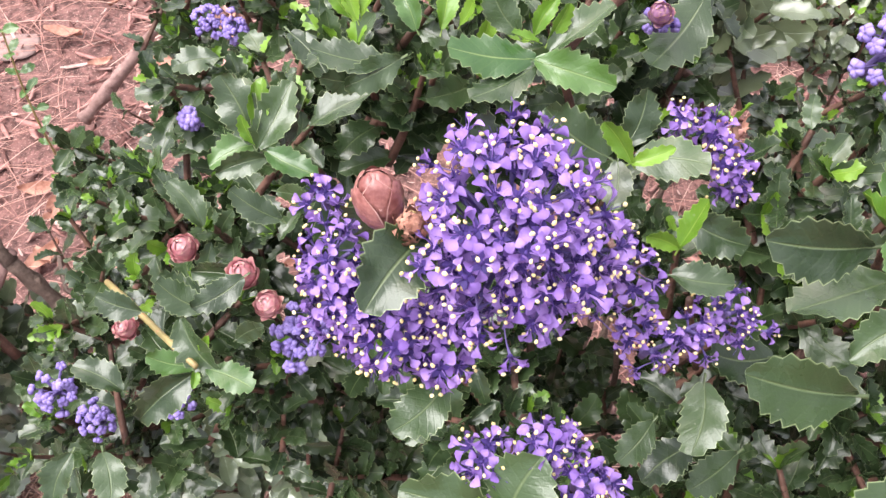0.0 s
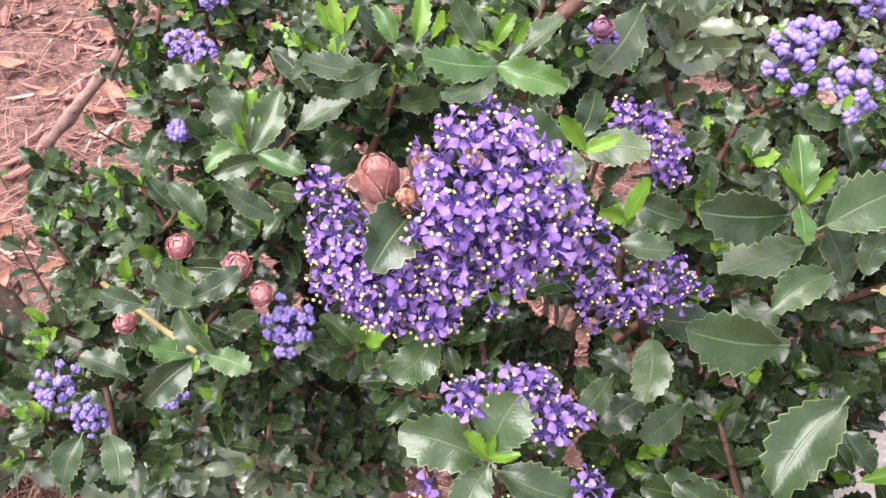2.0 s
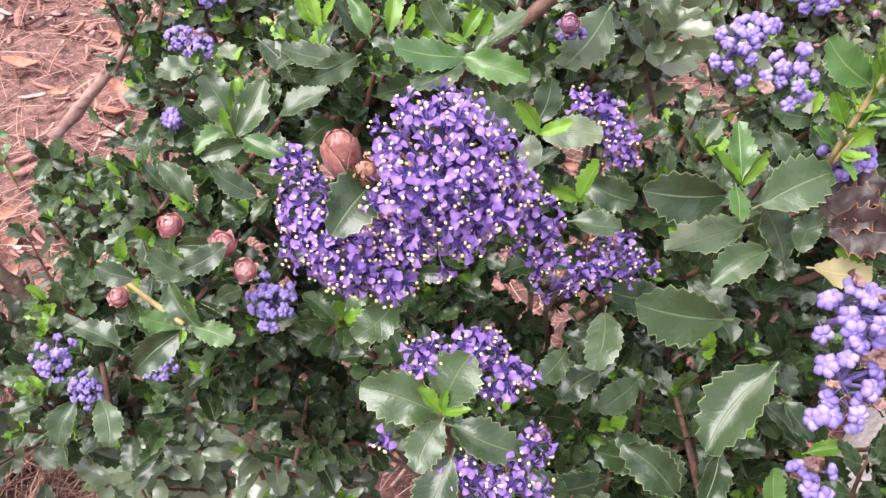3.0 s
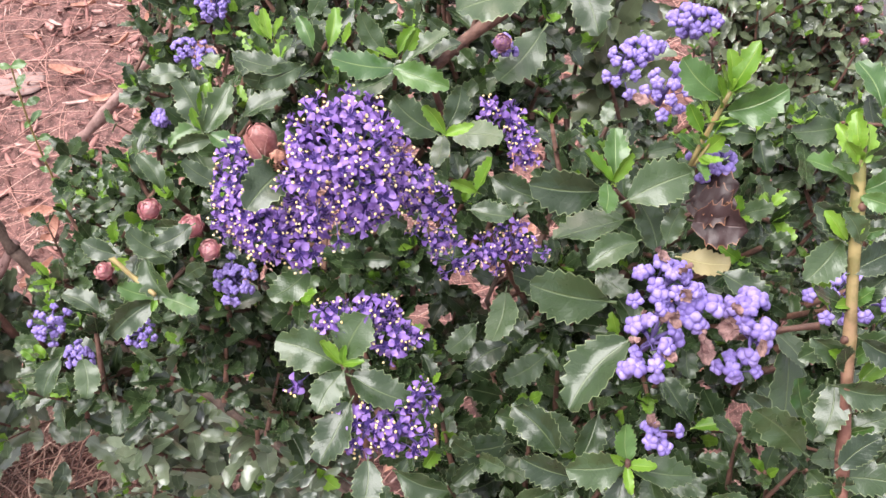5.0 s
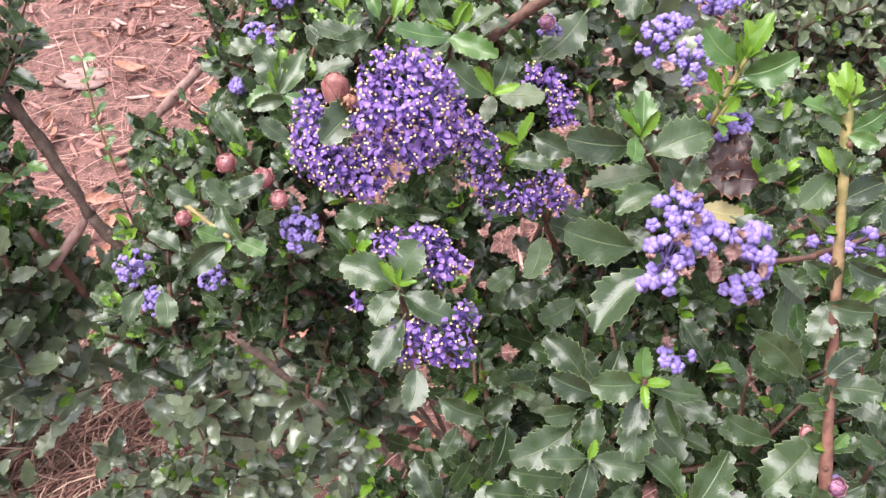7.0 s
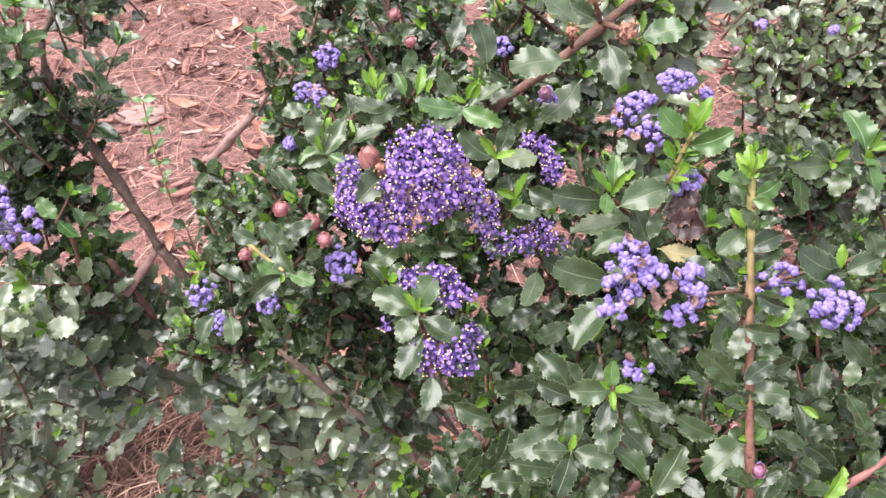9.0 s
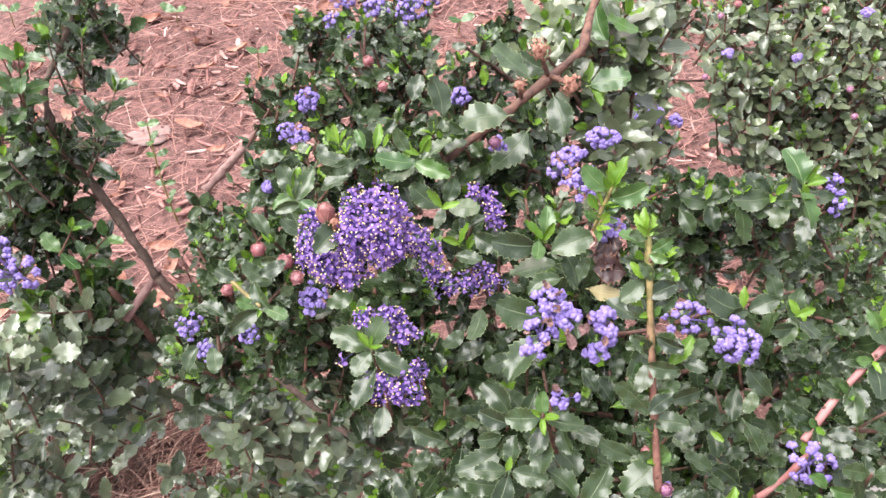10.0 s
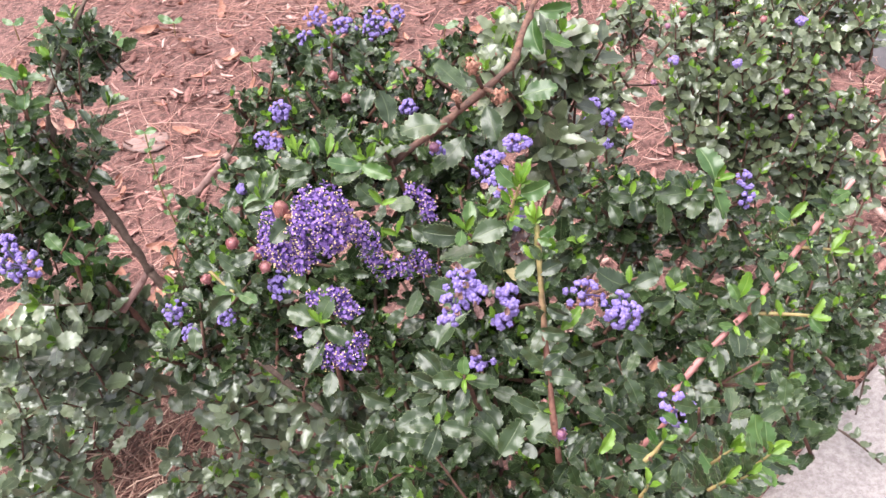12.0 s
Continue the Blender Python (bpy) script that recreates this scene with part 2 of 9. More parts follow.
def child(name, me, parent, label="", kind=""):
    """One mesh object, built in the world's place, under a thing or a part."""
    ob = new(name, me)
    ob.parent = parent
    top = parent
    while top.parent:
        top = top.parent
    if parent == top:
        ob.matrix_parent_inverse = Matrix.Translation(-parent.location)
    return tagged(ob, label, kind=kind)


def thing(name, at, label, category, group="", kind=""):
    ob = new(name)
    ob.location, ob.empty_display_size = at, 0.05
    return tagged(ob, label, category, group, kind)


# ---------------------------------------------------------------- leaf shapes
def leaf_shape(seed, teeth=8, width=0.3, fold=0.22, curl=0.16, thick=0.012, tooth=0.037, step=2, cols=(-1.0, -0.82, -0.4, 0.0, 0.4, 0.82, 1.0)):
    """A leathery leaf of length 1 along x, broadest past its middle, with a spiny margin and its face towards z."""
    rnd = random.Random(seed)
    n = step * teeth + 3
    twist, bulge = rnd.uniform(-0.22, 0.22), rnd.uniform(0.25, 0.6)
    wave, phase = rnd.uniform(0.02, 0.05), rnd.uniform(0, 6.28)
    far, blunt = rnd.uniform(0.95, 1.15), rnd.uniform(0.55, 0.75)
    sway = rnd.uniform(-0.07, 0.07)
    top, under, uv = [], [], []
    for i in range(n):
        u = i / (n - 1)
        w = max(width * math.sin(math.pi * min(0.985, (0.03 + 0.955 * u) ** far)) ** blunt, 0.016)
        point = i % step == step - 1 and 0.14 < u < 0.97
        rt, ru, rv = [], [], []
        for c in cols:
            k, x = w, u
            if abs(c) == 1.0 and 0.12 < u < 1:
                k = w + (tooth * rnd.uniform(0.6, 1.3) if point else -0.014)
                x = u + (0.03 if point else -0.004)
            y = c * k + sway * math.sin(math.pi * u)
            a = abs(c * k)
            z = fold * a * (1.2 - 0.5 * u) - bulge * a * a - curl * u * u + twist * u * c * width + wave * math.sin(u * 14 + phase + (2 if c > 0 else 0)) * abs(c) ** 2 - 0.012 * (abs(c) < 0.1)
            if point and abs(c) == 1.0:
                z += 0.02
            rt.append((x, y, z))
            ru.append((x, y, z - thick * (0.2 if abs(c) == 1.0 else 1.0)))
            rv.append((u, (c + 1) / 2))
        top.append(rt), under.append(ru), uv.append(rv)
    sh = Shape()
    sh.grid(top, 0, uv, flip=True)
    if thick > 0:
        sh.grid(under, 1, uv)
        for j in (0, len(cols) - 1):
            sh.grid([[p[j] for p in top], [q[j] for q in under]], 1, None, flip=j == 0)
    sh.tube([(-0.13, 0, -0.02), (0.1, 0, -0.012)], [0.028, 0.01], 0, 3, cap=False)
    for q in range(len(sh.uv) - 6, len(sh.uv)):
        sh.uv[q] = (0.1, 0.5)
    sh.cache = sh.arrays()
    return sh


FIVE = (-1.0, -0.5, 0.0, 0.5, 1.0)
NEAR_LEAVES = [leaf_shape(i, 7, 0.26 + 0.02 * (i % 3), 0.08 + 0.16 * (i % 4), -0.06 + 0.1 * (i % 4), cols=FIVE) for i in range(12)]
FAR_LEAVES = [leaf_shape(20 + i, 5, 0.24 + 0.025 * (i % 3), 0.1 + 0.18 * (i % 4), -0.06 + 0.13 * (i % 4), 0.0, 0.058, 2, FIVE) for i in range(10)]
LOW_LEAVES = [leaf_shape(60 + i, 4, 0.23 + 0.03 * (i % 3), 0.1 + 0.18 * (i % 4), 0.0 + 0.13 * (i % 4), 0.0, 0.022, 2, (-1.0, 0.0, 1.0)) for i in range(8)]
SHOOT_LEAVES = [leaf_shape(80 + i, 5, 0.25 + 0.02 * (i % 3), 0.08 + 0.16 * (i % 4), -0.06 + 0.1 * (i % 4), 0.012, 0.055, 2, FIVE) for i in range(10)]
YOUNG_LEAVES = [leaf_shape(40 + i, 5, 0.24, 0.5, -0.2 + 0.13 * i, 0.02, 0.035) for i in range(5)]
LEAF_KINDS = {"dark": LEAF, "glossy": LEAF_LOW, "mid": LEAF_MID, "young": LEAF_YOUNG, "yellow": LEAF_YELLOW}
LEAF_MESHES = {k: [s.mesh("leaf", [m, UNDER if k in ("dark", "glossy") else m]) for s in (YOUNG_LEAVES if k == "young" else NEAR_LEAVES)] for k, m in LEAF_KINDS.items()}
SHOOT_MESHES = {k: [s.mesh("leaf", [m, UNDER if k in ("dark", "glossy") else m]) for s in (YOUNG_LEAVES if k == "young" else SHOOT_LEAVES)] for k, m in LEAF_KINDS.items()}
FACING = Vector((0.0, -0.55, 0.83)).normalized()


def leaf_pose(base, tip, roll=0.0, face=FACING):
    base, tip = Vector(base), Vector(tip)
    x = tip - base
    size = x.length
    x.normalize()
    z = face - x * face.dot(x)
    z = z.normalized() if z.length > 0.05 else x.orthogonal().normalized()
    z = Matrix.Rotation(radians(roll), 3, x) @ z
    y = z.cross(x)
    m = Matrix((x, y, z)).transposed().to_4x4()
    return Matrix.Translation(base) @ m @ Matrix.Diagonal((size, size, size, 1))


LEAF_RND = random.Random(5)


def leaf(parent, base, tip, roll=0.0, kind="dark", wide=1.0):
    """One leaf of its own, from its foot to its tip."""
    meshes = LEAF_MESHES[kind]
    ob = new("leaf", LEAF_RND.choice(meshes))
    ob.parent = parent
    ob.matrix_basis = leaf_pose(base, tip, roll + LEAF_RND.uniform(-38, 38)) @ Matrix.Diagonal((1, wide * (0.8 if kind == "young" else LEAF_RND.uniform(0.85, 1.0)), 1, 1))
    return ob


def rosette(parent, at, axis, size, pairs=2, spin=0.0, young=1, kind="dark"):
    """Crossed pairs of leaves at a shoot's end, the youngest inmost."""
    at, axis = Vector(at), Vector(axis).normalized()
    side = axis.orthogonal().normalized()
    for k in range(pairs + young):
        old = k < pairs
        lean = radians(82 - 14 * k if old else 34 - 8 * (k - pairs)) + LEAF_RND.uniform(-0.12, 0.12)
        s = size * (1 - 0.1 * k if old else 0.55 - 0.12 * (k - pairs)) * LEAF_RND.uniform(0.88, 1.1)
        foot = at - axis * size * 0.16 * (pairs - k if old else 0)
        for half in (0, 180):
            a = radians(spin + 90 * k + half + LEAF_RND.uniform(-12, 12))
            d = Matrix.Rotation(a, 3, axis) @ side
            way = axis * math.cos(lean) + d * math.sin(lean)
            ob = new("leaf", LEAF_RND.choice(LEAF_MESHES[kind if old else "young"]))
            ob.parent = parent
            ob.matrix_basis = leaf_pose(foot + d * 0.0012, foot + way * s, LEAF_RND.uniform(-10, 10), axis)


def bent(a, b, sag=0.0, n=6, seed=0):
    """Points on a slightly bent line between two places."""
    rnd = random.Random(seed)
    a, b = Vector(a), Vector(b)
    off = Vector((rnd.uniform(-1, 1), rnd.uniform(-1, 1), rnd.uniform(-0.5, 0.5))) * (b - a).length * 0.025
    return [a.lerp(b, t) + (off + Vector((0, 0, sag))) * math.sin(math.pi * t) for t in (i / n for i in range(n + 1))]


def stem(parent, name, a, b, r0, r1, mat, sag=0.0, label="", seed=1, sides=8):
    """A woody or green stem with knots, from a to b."""
    sh = Shape()
    n = max(5, int((Vector(b) - Vector(a)).length / 0.008))
    pts = bent(a, b, sag, n, seed)
    rad = [(r0 + (r1 - r0) * i / n) * (1.28 if i % 4 == 2 else 1.08 if i % 4 in (1, 3) else 0.95) for i in range(n + 1)]
    rnd = random.Random(seed)
    woody = mat in (BARK_RED, BARK, BARK_PALE)
    rad = [r * (rnd.uniform(0.82, 1.28) if woody else 1.0) for r in rad]
    sh.tube(pts, rad, 0, sides, 0.55 if woody else 0.3)
    for i in range(2, n, 4):
        way = (pts[i + 1] - pts[i]).normalized()
        out = Matrix.Rotation(rnd.uniform(0, 6.28), 3, way) @ way.orthogonal().normalized()
        for half in (1, -1):
            knob = Shape()
            knob.ball((0, 0, 0), rad[i] * (rnd.uniform(0.3, 0.5) if woody else rnd.uniform(0.45, 0.75)), 0 if woody else 1, 4, 6, (1, 1, 1.3))
            sh.add(knob, Matrix.Translation(pts[i] + out * half * rad[i] * 0.8))
    return child(name, sh.mesh(name, [mat, BARK_RED]), parent, label)


def sprig(parent, foot, tip, size, pairs=4, kind="dark", young=1, seed=0, mat=None, thick=0.0011):
    """A leafy shoot: a stem with crossed pairs of leaves and the youngest at its tip."""
    r = random.Random(seed * 31 + 7)
    foot, tip = Vector(foot), Vector(tip)
    way = (tip - foot).normalized()
    pts = bent(foot, tip, 0.0, 5, seed)
    sh = Shape()
    sh.tube(pts, [thick * (1 - 0.1 * i) for i in range(6)], 0, 6, 0.3)
    st = child("shoot", sh.mesh("shoot", [mat or BARK_RED]), parent)
    side = Matrix.Rotation(r.uniform(0, 3.14), 3, way) @ way.orthogonal().normalized()
    for k in range(pairs + young):
        old = k < pairs
        f = min(1.0, 0.12 + 0.88 * k / max(1, pairs - 1)) if old else 1.0
        p = foot.lerp(tip, f)
        lean = (1.4 - 0.5 * f if old else 0.55) + r.uniform(-0.2, 0.2)
        long = size * (r.uniform(0.8, 1.1) * (1 - 0.22 * f) if old else r.uniform(0.42, 0.6))
        for half in (0, math.pi):
            d = Matrix.Rotation(k * math.pi / 2 + half + r.uniform(-0.25, 0.25), 3, way) @ side
            v = way * math.cos(lean) + d * math.sin(lean)
            ob = new("leaf", r.choice(SHOOT_MESHES[kind if old else "young"]))
            ob.parent = st
            ob.matrix_basis = leaf_pose(p + d * 0.001, p + v * long, r.uniform(-22, 22), way + Vector((0, -0.4, 0.3)))
    return st


def sprigs(parent, corners, count, size, kind="dark", seed=0, lean=(0.0, -0.2, 1.0), deep=0.02, lime=0.4):
    """Leafy shoots whose tips are strewn over a four-cornered stretch of the shrub."""
    r = random.Random(seed)
    a, b, c, d = (Vector(q) for q in corners)
    for i in range(count):
        u, v = (i + r.random()) / count, r.random()
        if i % 2:
            v = 1 - 0.5 * v
        tip = a.lerp(b, u).lerp(d.lerp(c, u), v) + Vector((r.gauss(0, 1), r.gauss(0, 1), r.gauss(0, 1))) * deep * 0.5
        way = (Vector(lean) + Vector((r.gauss(0, 0.45), r.gauss(0, 0.45), 0))).normalized()
        sprig(parent, tip - way * size * r.uniform(1.6, 2.6), tip, size * r.uniform(0.85, 1.1), r.randint(3, 4), kind, int(r.random() < lime), seed * 100 + i)


# ---------------------------------------------------------------- flowers and buds
def floret_shape(seed):
    """An open flower of radius 1: five clawed, hooded petals, a dark star, stamens with long filaments and a stalk."""
    rnd = random.Random(seed)
    sh = Shape()
    sh.tube([(0, 0, -2.4), (0.08, 0, -1.0), (0, 0, -0.1)], [0.07, 0.07, 0.16], 3, 4, cap=False)
    sh.ball((0, 0, 0), 0.27, 1, 3, 5, (1, 1, 0.7))
    for k in range(5):
        a = math.tau * (k + rnd.uniform(-0.14, 0.14)) / 5
        rot = Matrix.Rotation(a, 4, "Z")
        lift, size = rnd.uniform(-0.25, 0.75), rnd.uniform(0.86, 1.16)
        pet = Shape()
        rows = []
        for u, w, z in ((0.16, 0.05, 0.02), (0.5, 0.06, 0.16), (0.62, 0.2, 0.26), (0.8, 0.42, 0.3), (0.98, 0.45, 0.24), (1.16, 0.3, 0.12), (1.28, 0.03, 0.0)):
            rows.append([(u * size, c * w * size, z + lift * u + 0.8 * w * (abs(c) - 0.4)) for c in (-1, -0.45, 0.45, 1)])
        pet.grid(rows, 0, flip=True)
        sh.add(pet, rot @ Matrix.Rotation(rnd.uniform(-0.8, 0.8), 4, "X"))
        sep = Shape()
        sep.grid([[(0.1, -0.2, 0.03), (0.1, 0.2, 0.03)], [(0.45, -0.22, 0.16), (0.45, 0.22, 0.16)], [(0.78, -0.01, 0.22), (0.78, 0.01, 0.22)]], 1, flip=True)
        sh.add(sep, rot @ Matrix.Rotation(math.pi / 5, 4, "Z"))
        e = Vector((rnd.uniform(0.4, 0.8), rnd.uniform(-0.15, 0.15), rnd.uniform(0.8, 1.35)))
        st = Shape()
        st.tube([(0.14, 0, 0.05), (e.x * 0.7, 0, e.z * 0.55), tuple(e)], [0.035, 0.03, 0.025], 1, 3, cap=False)
        sh.add(st, rot)
        if rnd.random() < 0.5:
            an = Shape()
            an.ball(tuple(e), 0.165, 2, 4, 6, (1.25, 0.9, 0.85))
            sh.add(an, rot)
    sh.cache = sh.arrays()
    return sh


def flower_bud_shape(seed):
    """A closed flower of radius 1, puffed into five lobes, on a stalk."""
    rnd = random.Random(seed)
    sh = Shape()
    sh.tube([(0, 0, -2.6), (0.1, 0, -1.2), (0, 0, -0.3)], [0.1, 0.1, 0.2], 3, 4, cap=False)
    turn = rnd.uniform(0, 6.28)
    sh.ball((0, 0, -0.02), 0.5, 0, 4, 7, (1, 1, 0.9))
    for k in range(5):
        lobe, a = Shape(), turn + math.tau * k / 5 + rnd.uniform(-0.12, 0.12)
        lobe.ball((0, 0, 0), 0.56 * rnd.uniform(0.92, 1.08), 0, 4, 6, (1.0, 0.82, 0.8))
        sh.add(lobe, Matrix.Translation((0.46 * math.cos(a), 0.46 * math.sin(a), rnd.uniform(-0.03, 0.08))) @ Matrix.Rotation(a, 4, "Z") @ Matrix.Rotation(rnd.uniform(-0.2, 0.4), 4, "Y"))
    sh.ball((0, 0, -0.42), 0.42, 1, 3, 6, (1, 1, 0.7))
    sh.cache = sh.arrays()
    return sh


FLORETS = [floret_shape(i) for i in range(8)]
CLOSED = [flower_bud_shape(i) for i in range(3)]
FLORET_MATS = [PETAL, SEPAL, ANTHER, STALK]
CLOSED_MATS = [BUDS, SEPAL, ANTHER, STALK]
FLORET_MESHES = [s.mesh("flower", FLORET_MATS) for s in FLORETS]
CLOSED_MESHES = [s.mesh("flower_bud", CLOSED_MATS) for s in CLOSED]


def cluster(parent, at, radii, count, label, closed=False, apart=True, size=0.0026, seed=0, front=0.25, foot=None):
    """A head of flowers over a branched stalk; the radii are across, away and up as seen from the heads' face."""
    rnd = random.Random(seed * 7 + count)
    at = Vector(at)
    face = FACING
    right = Vector((1, 0, 0))
    up = face.cross(right)
    places = []
    for i in range(count):
        z = 1 - (1 + front) * (i + 0.5) / count
        a = i * 2.39996 + seed
        q = math.sqrt(max(0, 1 - z * z))
        n = Vector((q * math.cos(a), q * math.sin(a), z)) + Vector((rnd.uniform(-1, 1), rnd.uniform(-1, 1), rnd.uniform(-1, 1))) * 0.16
        k = rnd.uniform(0.7, 1.32) if closed else rnd.uniform(0.72, 1.14)
        p = at + (right * n.x * radii[0] + up * n.y * radii[2] + face * n.z * radii[1]) * k
        d = right * n.x / radii[0] + up * n.y / radii[2] + face * n.z / radii[1]
        d = (d.normalized() + Vector((rnd.uniform(-1, 1), rnd.uniform(-1, 1), rnd.uniform(-1, 1))) * 0.45 + (face * 0.5 if closed else Vector())).normalized()
        m = Matrix.Translation(p) @ d.to_track_quat("Z", "Y").to_matrix().to_4x4() @ Matrix.Rotation(rnd.uniform(0, 6.3), 4, "Z")
        places.append(m @ Matrix.Scale(size * rnd.uniform(0.82, 1.12), 4))
    sh = Shape()
    root = Vector(foot) if foot else at - face * radii[1] * 1.6 - Vector((0, 0, radii[2] * 0.4))
    sh.tube(bent(root, at + face * radii[1] * 0.3, 0, 4, seed), [0.0011, 0.001, 0.0009, 0.0008, 0.0006], 0, 5)
    for m in places[::3]:
        p = m.translation
        sh.tube([at.lerp(root, 0.3), at.lerp(p, 0.5), p - (p - at) * 0.18], [0.0006, 0.0005, 0.0004], 0, 4, cap=False)
    shapes, mats, meshes = (CLOSED, CLOSED_MATS, CLOSED_MESHES) if closed else (FLORETS, FLORET_MATS, FLORET_MESHES)
    head = child("flower_head", sh.mesh("flower_head", [STALK]), parent, label)
    if apart:
        for m in places:
            ob = new("flower_bud" if closed else "flower", rnd.choice(meshes))
            ob.parent = head
            ob.matrix_basis = m
    else:
        ob = new("flower_bud" if closed else "flower", joined("flower", [(rnd.choice(shapes), m, 0) for m in places], mats))
        ob.parent = head
        tagged(ob, kind="stuff")
    return head


def scaly_bud(parent, at, axis, radius, length, mat, label, scales=9, seed=0, ragged=0.0):
    """A plump bud wrapped in overlapping pointed scales with pale edges."""
    rnd = random.Random(seed)
    sh = Shape()
    sh.ball((0, 0, 0.5), 0.5, 0, 8, 10, (0.8, 0.8, 1.0))
    cols = (-1, -0.94, -0.5, 0, 0.5, 0.94, 1)
    for i in range(scales):
        tier = i // 3
        a = i * math.tau / 3 + tier * 1.05 + rnd.uniform(-0.12, 0.12) + seed
        start, reach = 0.03 + 0.13 * (scales // 3 - 1 - tier), (0.95, 0.86, 0.74)[min(2, tier)]
        rows = []
        for u in (0, 0.2, 0.45, 0.7, 0.88, 1.0):
            t = math.pi * (0.97 - start * 0.3 - u * reach)
            w = 1.25 * max(0.04, (1 - u ** 2.6)) ** 0.7 * (0.75 + 0.35 * u)
            lift = 0.03 + 0.035 * tier + 0.03 * u * u + ragged * u * u * rnd.uniform(0.2, 1.0)
            r = 0.42 * math.sin(max(0.02, t)) + lift
            rows.append([(0.95 * r * (1 + 0.05 * (c * c)) * math.cos(a + c * w), r * (1 + 0.05 * (c * c)) * math.sin(a + c * w), 0.5 + 0.5 * math.cos(t) + 0.02 * u * (1 - c * c)) for c in cols])
        n0 = len(sh.s)
        sh.grid(rows, 0, flip=False)
        for f in range(n0, len(sh.s)):
            if (f - n0) % 6 in (0, 5):
                sh.s[f] = 2
    if ragged:
        sh = Shape()
        sh.ball((0, 0, 0.48), 0.46, 0, 8, 10, (0.8, 0.8, 1.0))
        count = 26
        for i in range(count):
            f, a = i / (count - 1), i * 2.39996 + seed
            t0 = math.pi * (0.9 - 0.72 * f)
            wide = rnd.uniform(0.55, 0.75) * (1 + 0.9 * f)
            rows = []
            for u in (0, 0.3, 0.6, 0.85, 1.0):
                t = max(0.03, t0 - math.pi * 0.27 * u)
                r = 0.39 * math.sin(t) + 0.015 + (0.06 + 0.32 * ragged * rnd.random()) * u * u
                w = wide * max(0.05, 1 - u ** 2.2) ** 0.8
                rows.append([(r * math.cos(a + c * w), r * math.sin(a + c * w), 0.5 + 0.48 * math.cos(t) + 0.03 * u) for c in (-1, -0.85, -0.4, 0, 0.4, 0.85, 1)])
            n0 = len(sh.s)
            sh.grid(rows, 0, flip=False)
            for q in range(n0, len(sh.s)):
                if (q - n0) % 6 in (0, 5) or q - n0 >= 18:
                    sh.s[q] = 2
    m = Matrix.Translation(at) @ Vector(axis).to_track_quat("Z", "Y").to_matrix().to_4x4() @ Matrix.Diagonal((radius * 2.2, radius * 2.2, length, 1))
    out = Shape()
    out.add(sh, m)
    tail = Vector(at) - Vector(axis).normalized() * length * 0.5
    out.tube([tail, at], [0.0012, 0.0016], 1, 6)
    return child("bud", out.mesh("bud", [mat, BARK_RED, BUD_EDGE]), parent, label)


def dried_head(parent, at, radius, seed=0):
    """A withered flower head: crumpled brown scraps round a core."""
    rnd = random.Random(seed)
    sh = Shape()
    sh.ball(at, radius * 0.6, 0, 5, 7)
    for i in range(60):
        d = Vector((rnd.gauss(0, 1), rnd.gauss(0, 1), rnd.gauss(0, 1))).normalized()
        p, s = Vector(at) + d * radius * rnd.uniform(0.55, 1.05), (Matrix.Rotation(rnd.uniform(0, 6.28), 3, d) @ d.orthogonal().normalized()) * radius * 0.24
        t = d.cross(s)
        sh.grid([[p - s - t * 0.6, p - s * 0.8 + t + d * radius * 0.2], [p + d * radius * 0.25, p + t + d * radius * 0.1], [p + s, p + s * 0.7 + t * 1.1]], 0)
    return child("dried_flower_head", sh.mesh("dried_flower_head", [DRIED]), parent, "withered brown flower head")


def crumpled(at, size, turn, seed, wide=0.42, rough=0.12, n=13):
    """A sheet shaped like a small leaf, cupped, creased and ragged at its rim."""
    sh = Shape()
    rows = []
    for i in range(n):
        u = i / (n - 1)
        w = wide * math.sin(math.pi * (0.06 + 0.9 * u)) ** 0.7 * (1 + 0.35 * noise.noise(Vector((u * 9, seed, 0))))
        row = []
        for j in range(n):
            c = 2 * j / (n - 1) - 1
            p = Vector(((u - 0.5) + 0.1 * c * noise.noise(Vector((u * 3, seed, 4))), c * w, 0.5 * c * c * w + 0.45 * (u - 0.5) ** 2))
            p.z += rough * (noise.noise(Vector((u * 4, c * 2.5, seed))) + 0.5 * noise.noise(Vector((u * 9, c * 6, seed + 7))))
            row.append(Vector(at) + turn @ (p * size))
        rows.append(row)
    sh.grid(rows, 0, flip=True)
    return sh


def withered(parent, at, size, seed=0):
    """A papery bract among the flower buds."""
    rnd = random.Random(seed)
    turn = Euler((rnd.uniform(-0.2, 1.3), rnd.uniform(-0.9, 0.9), rnd.uniform(0, 6.28))).to_matrix()
    sh = crumpled(at, size, turn, seed * 1.7, 0.36, 0.3, 9)
    return child("withered_bract", sh.mesh("withered_bract", [DRY_PETAL]), parent, "papery brown withered bract")


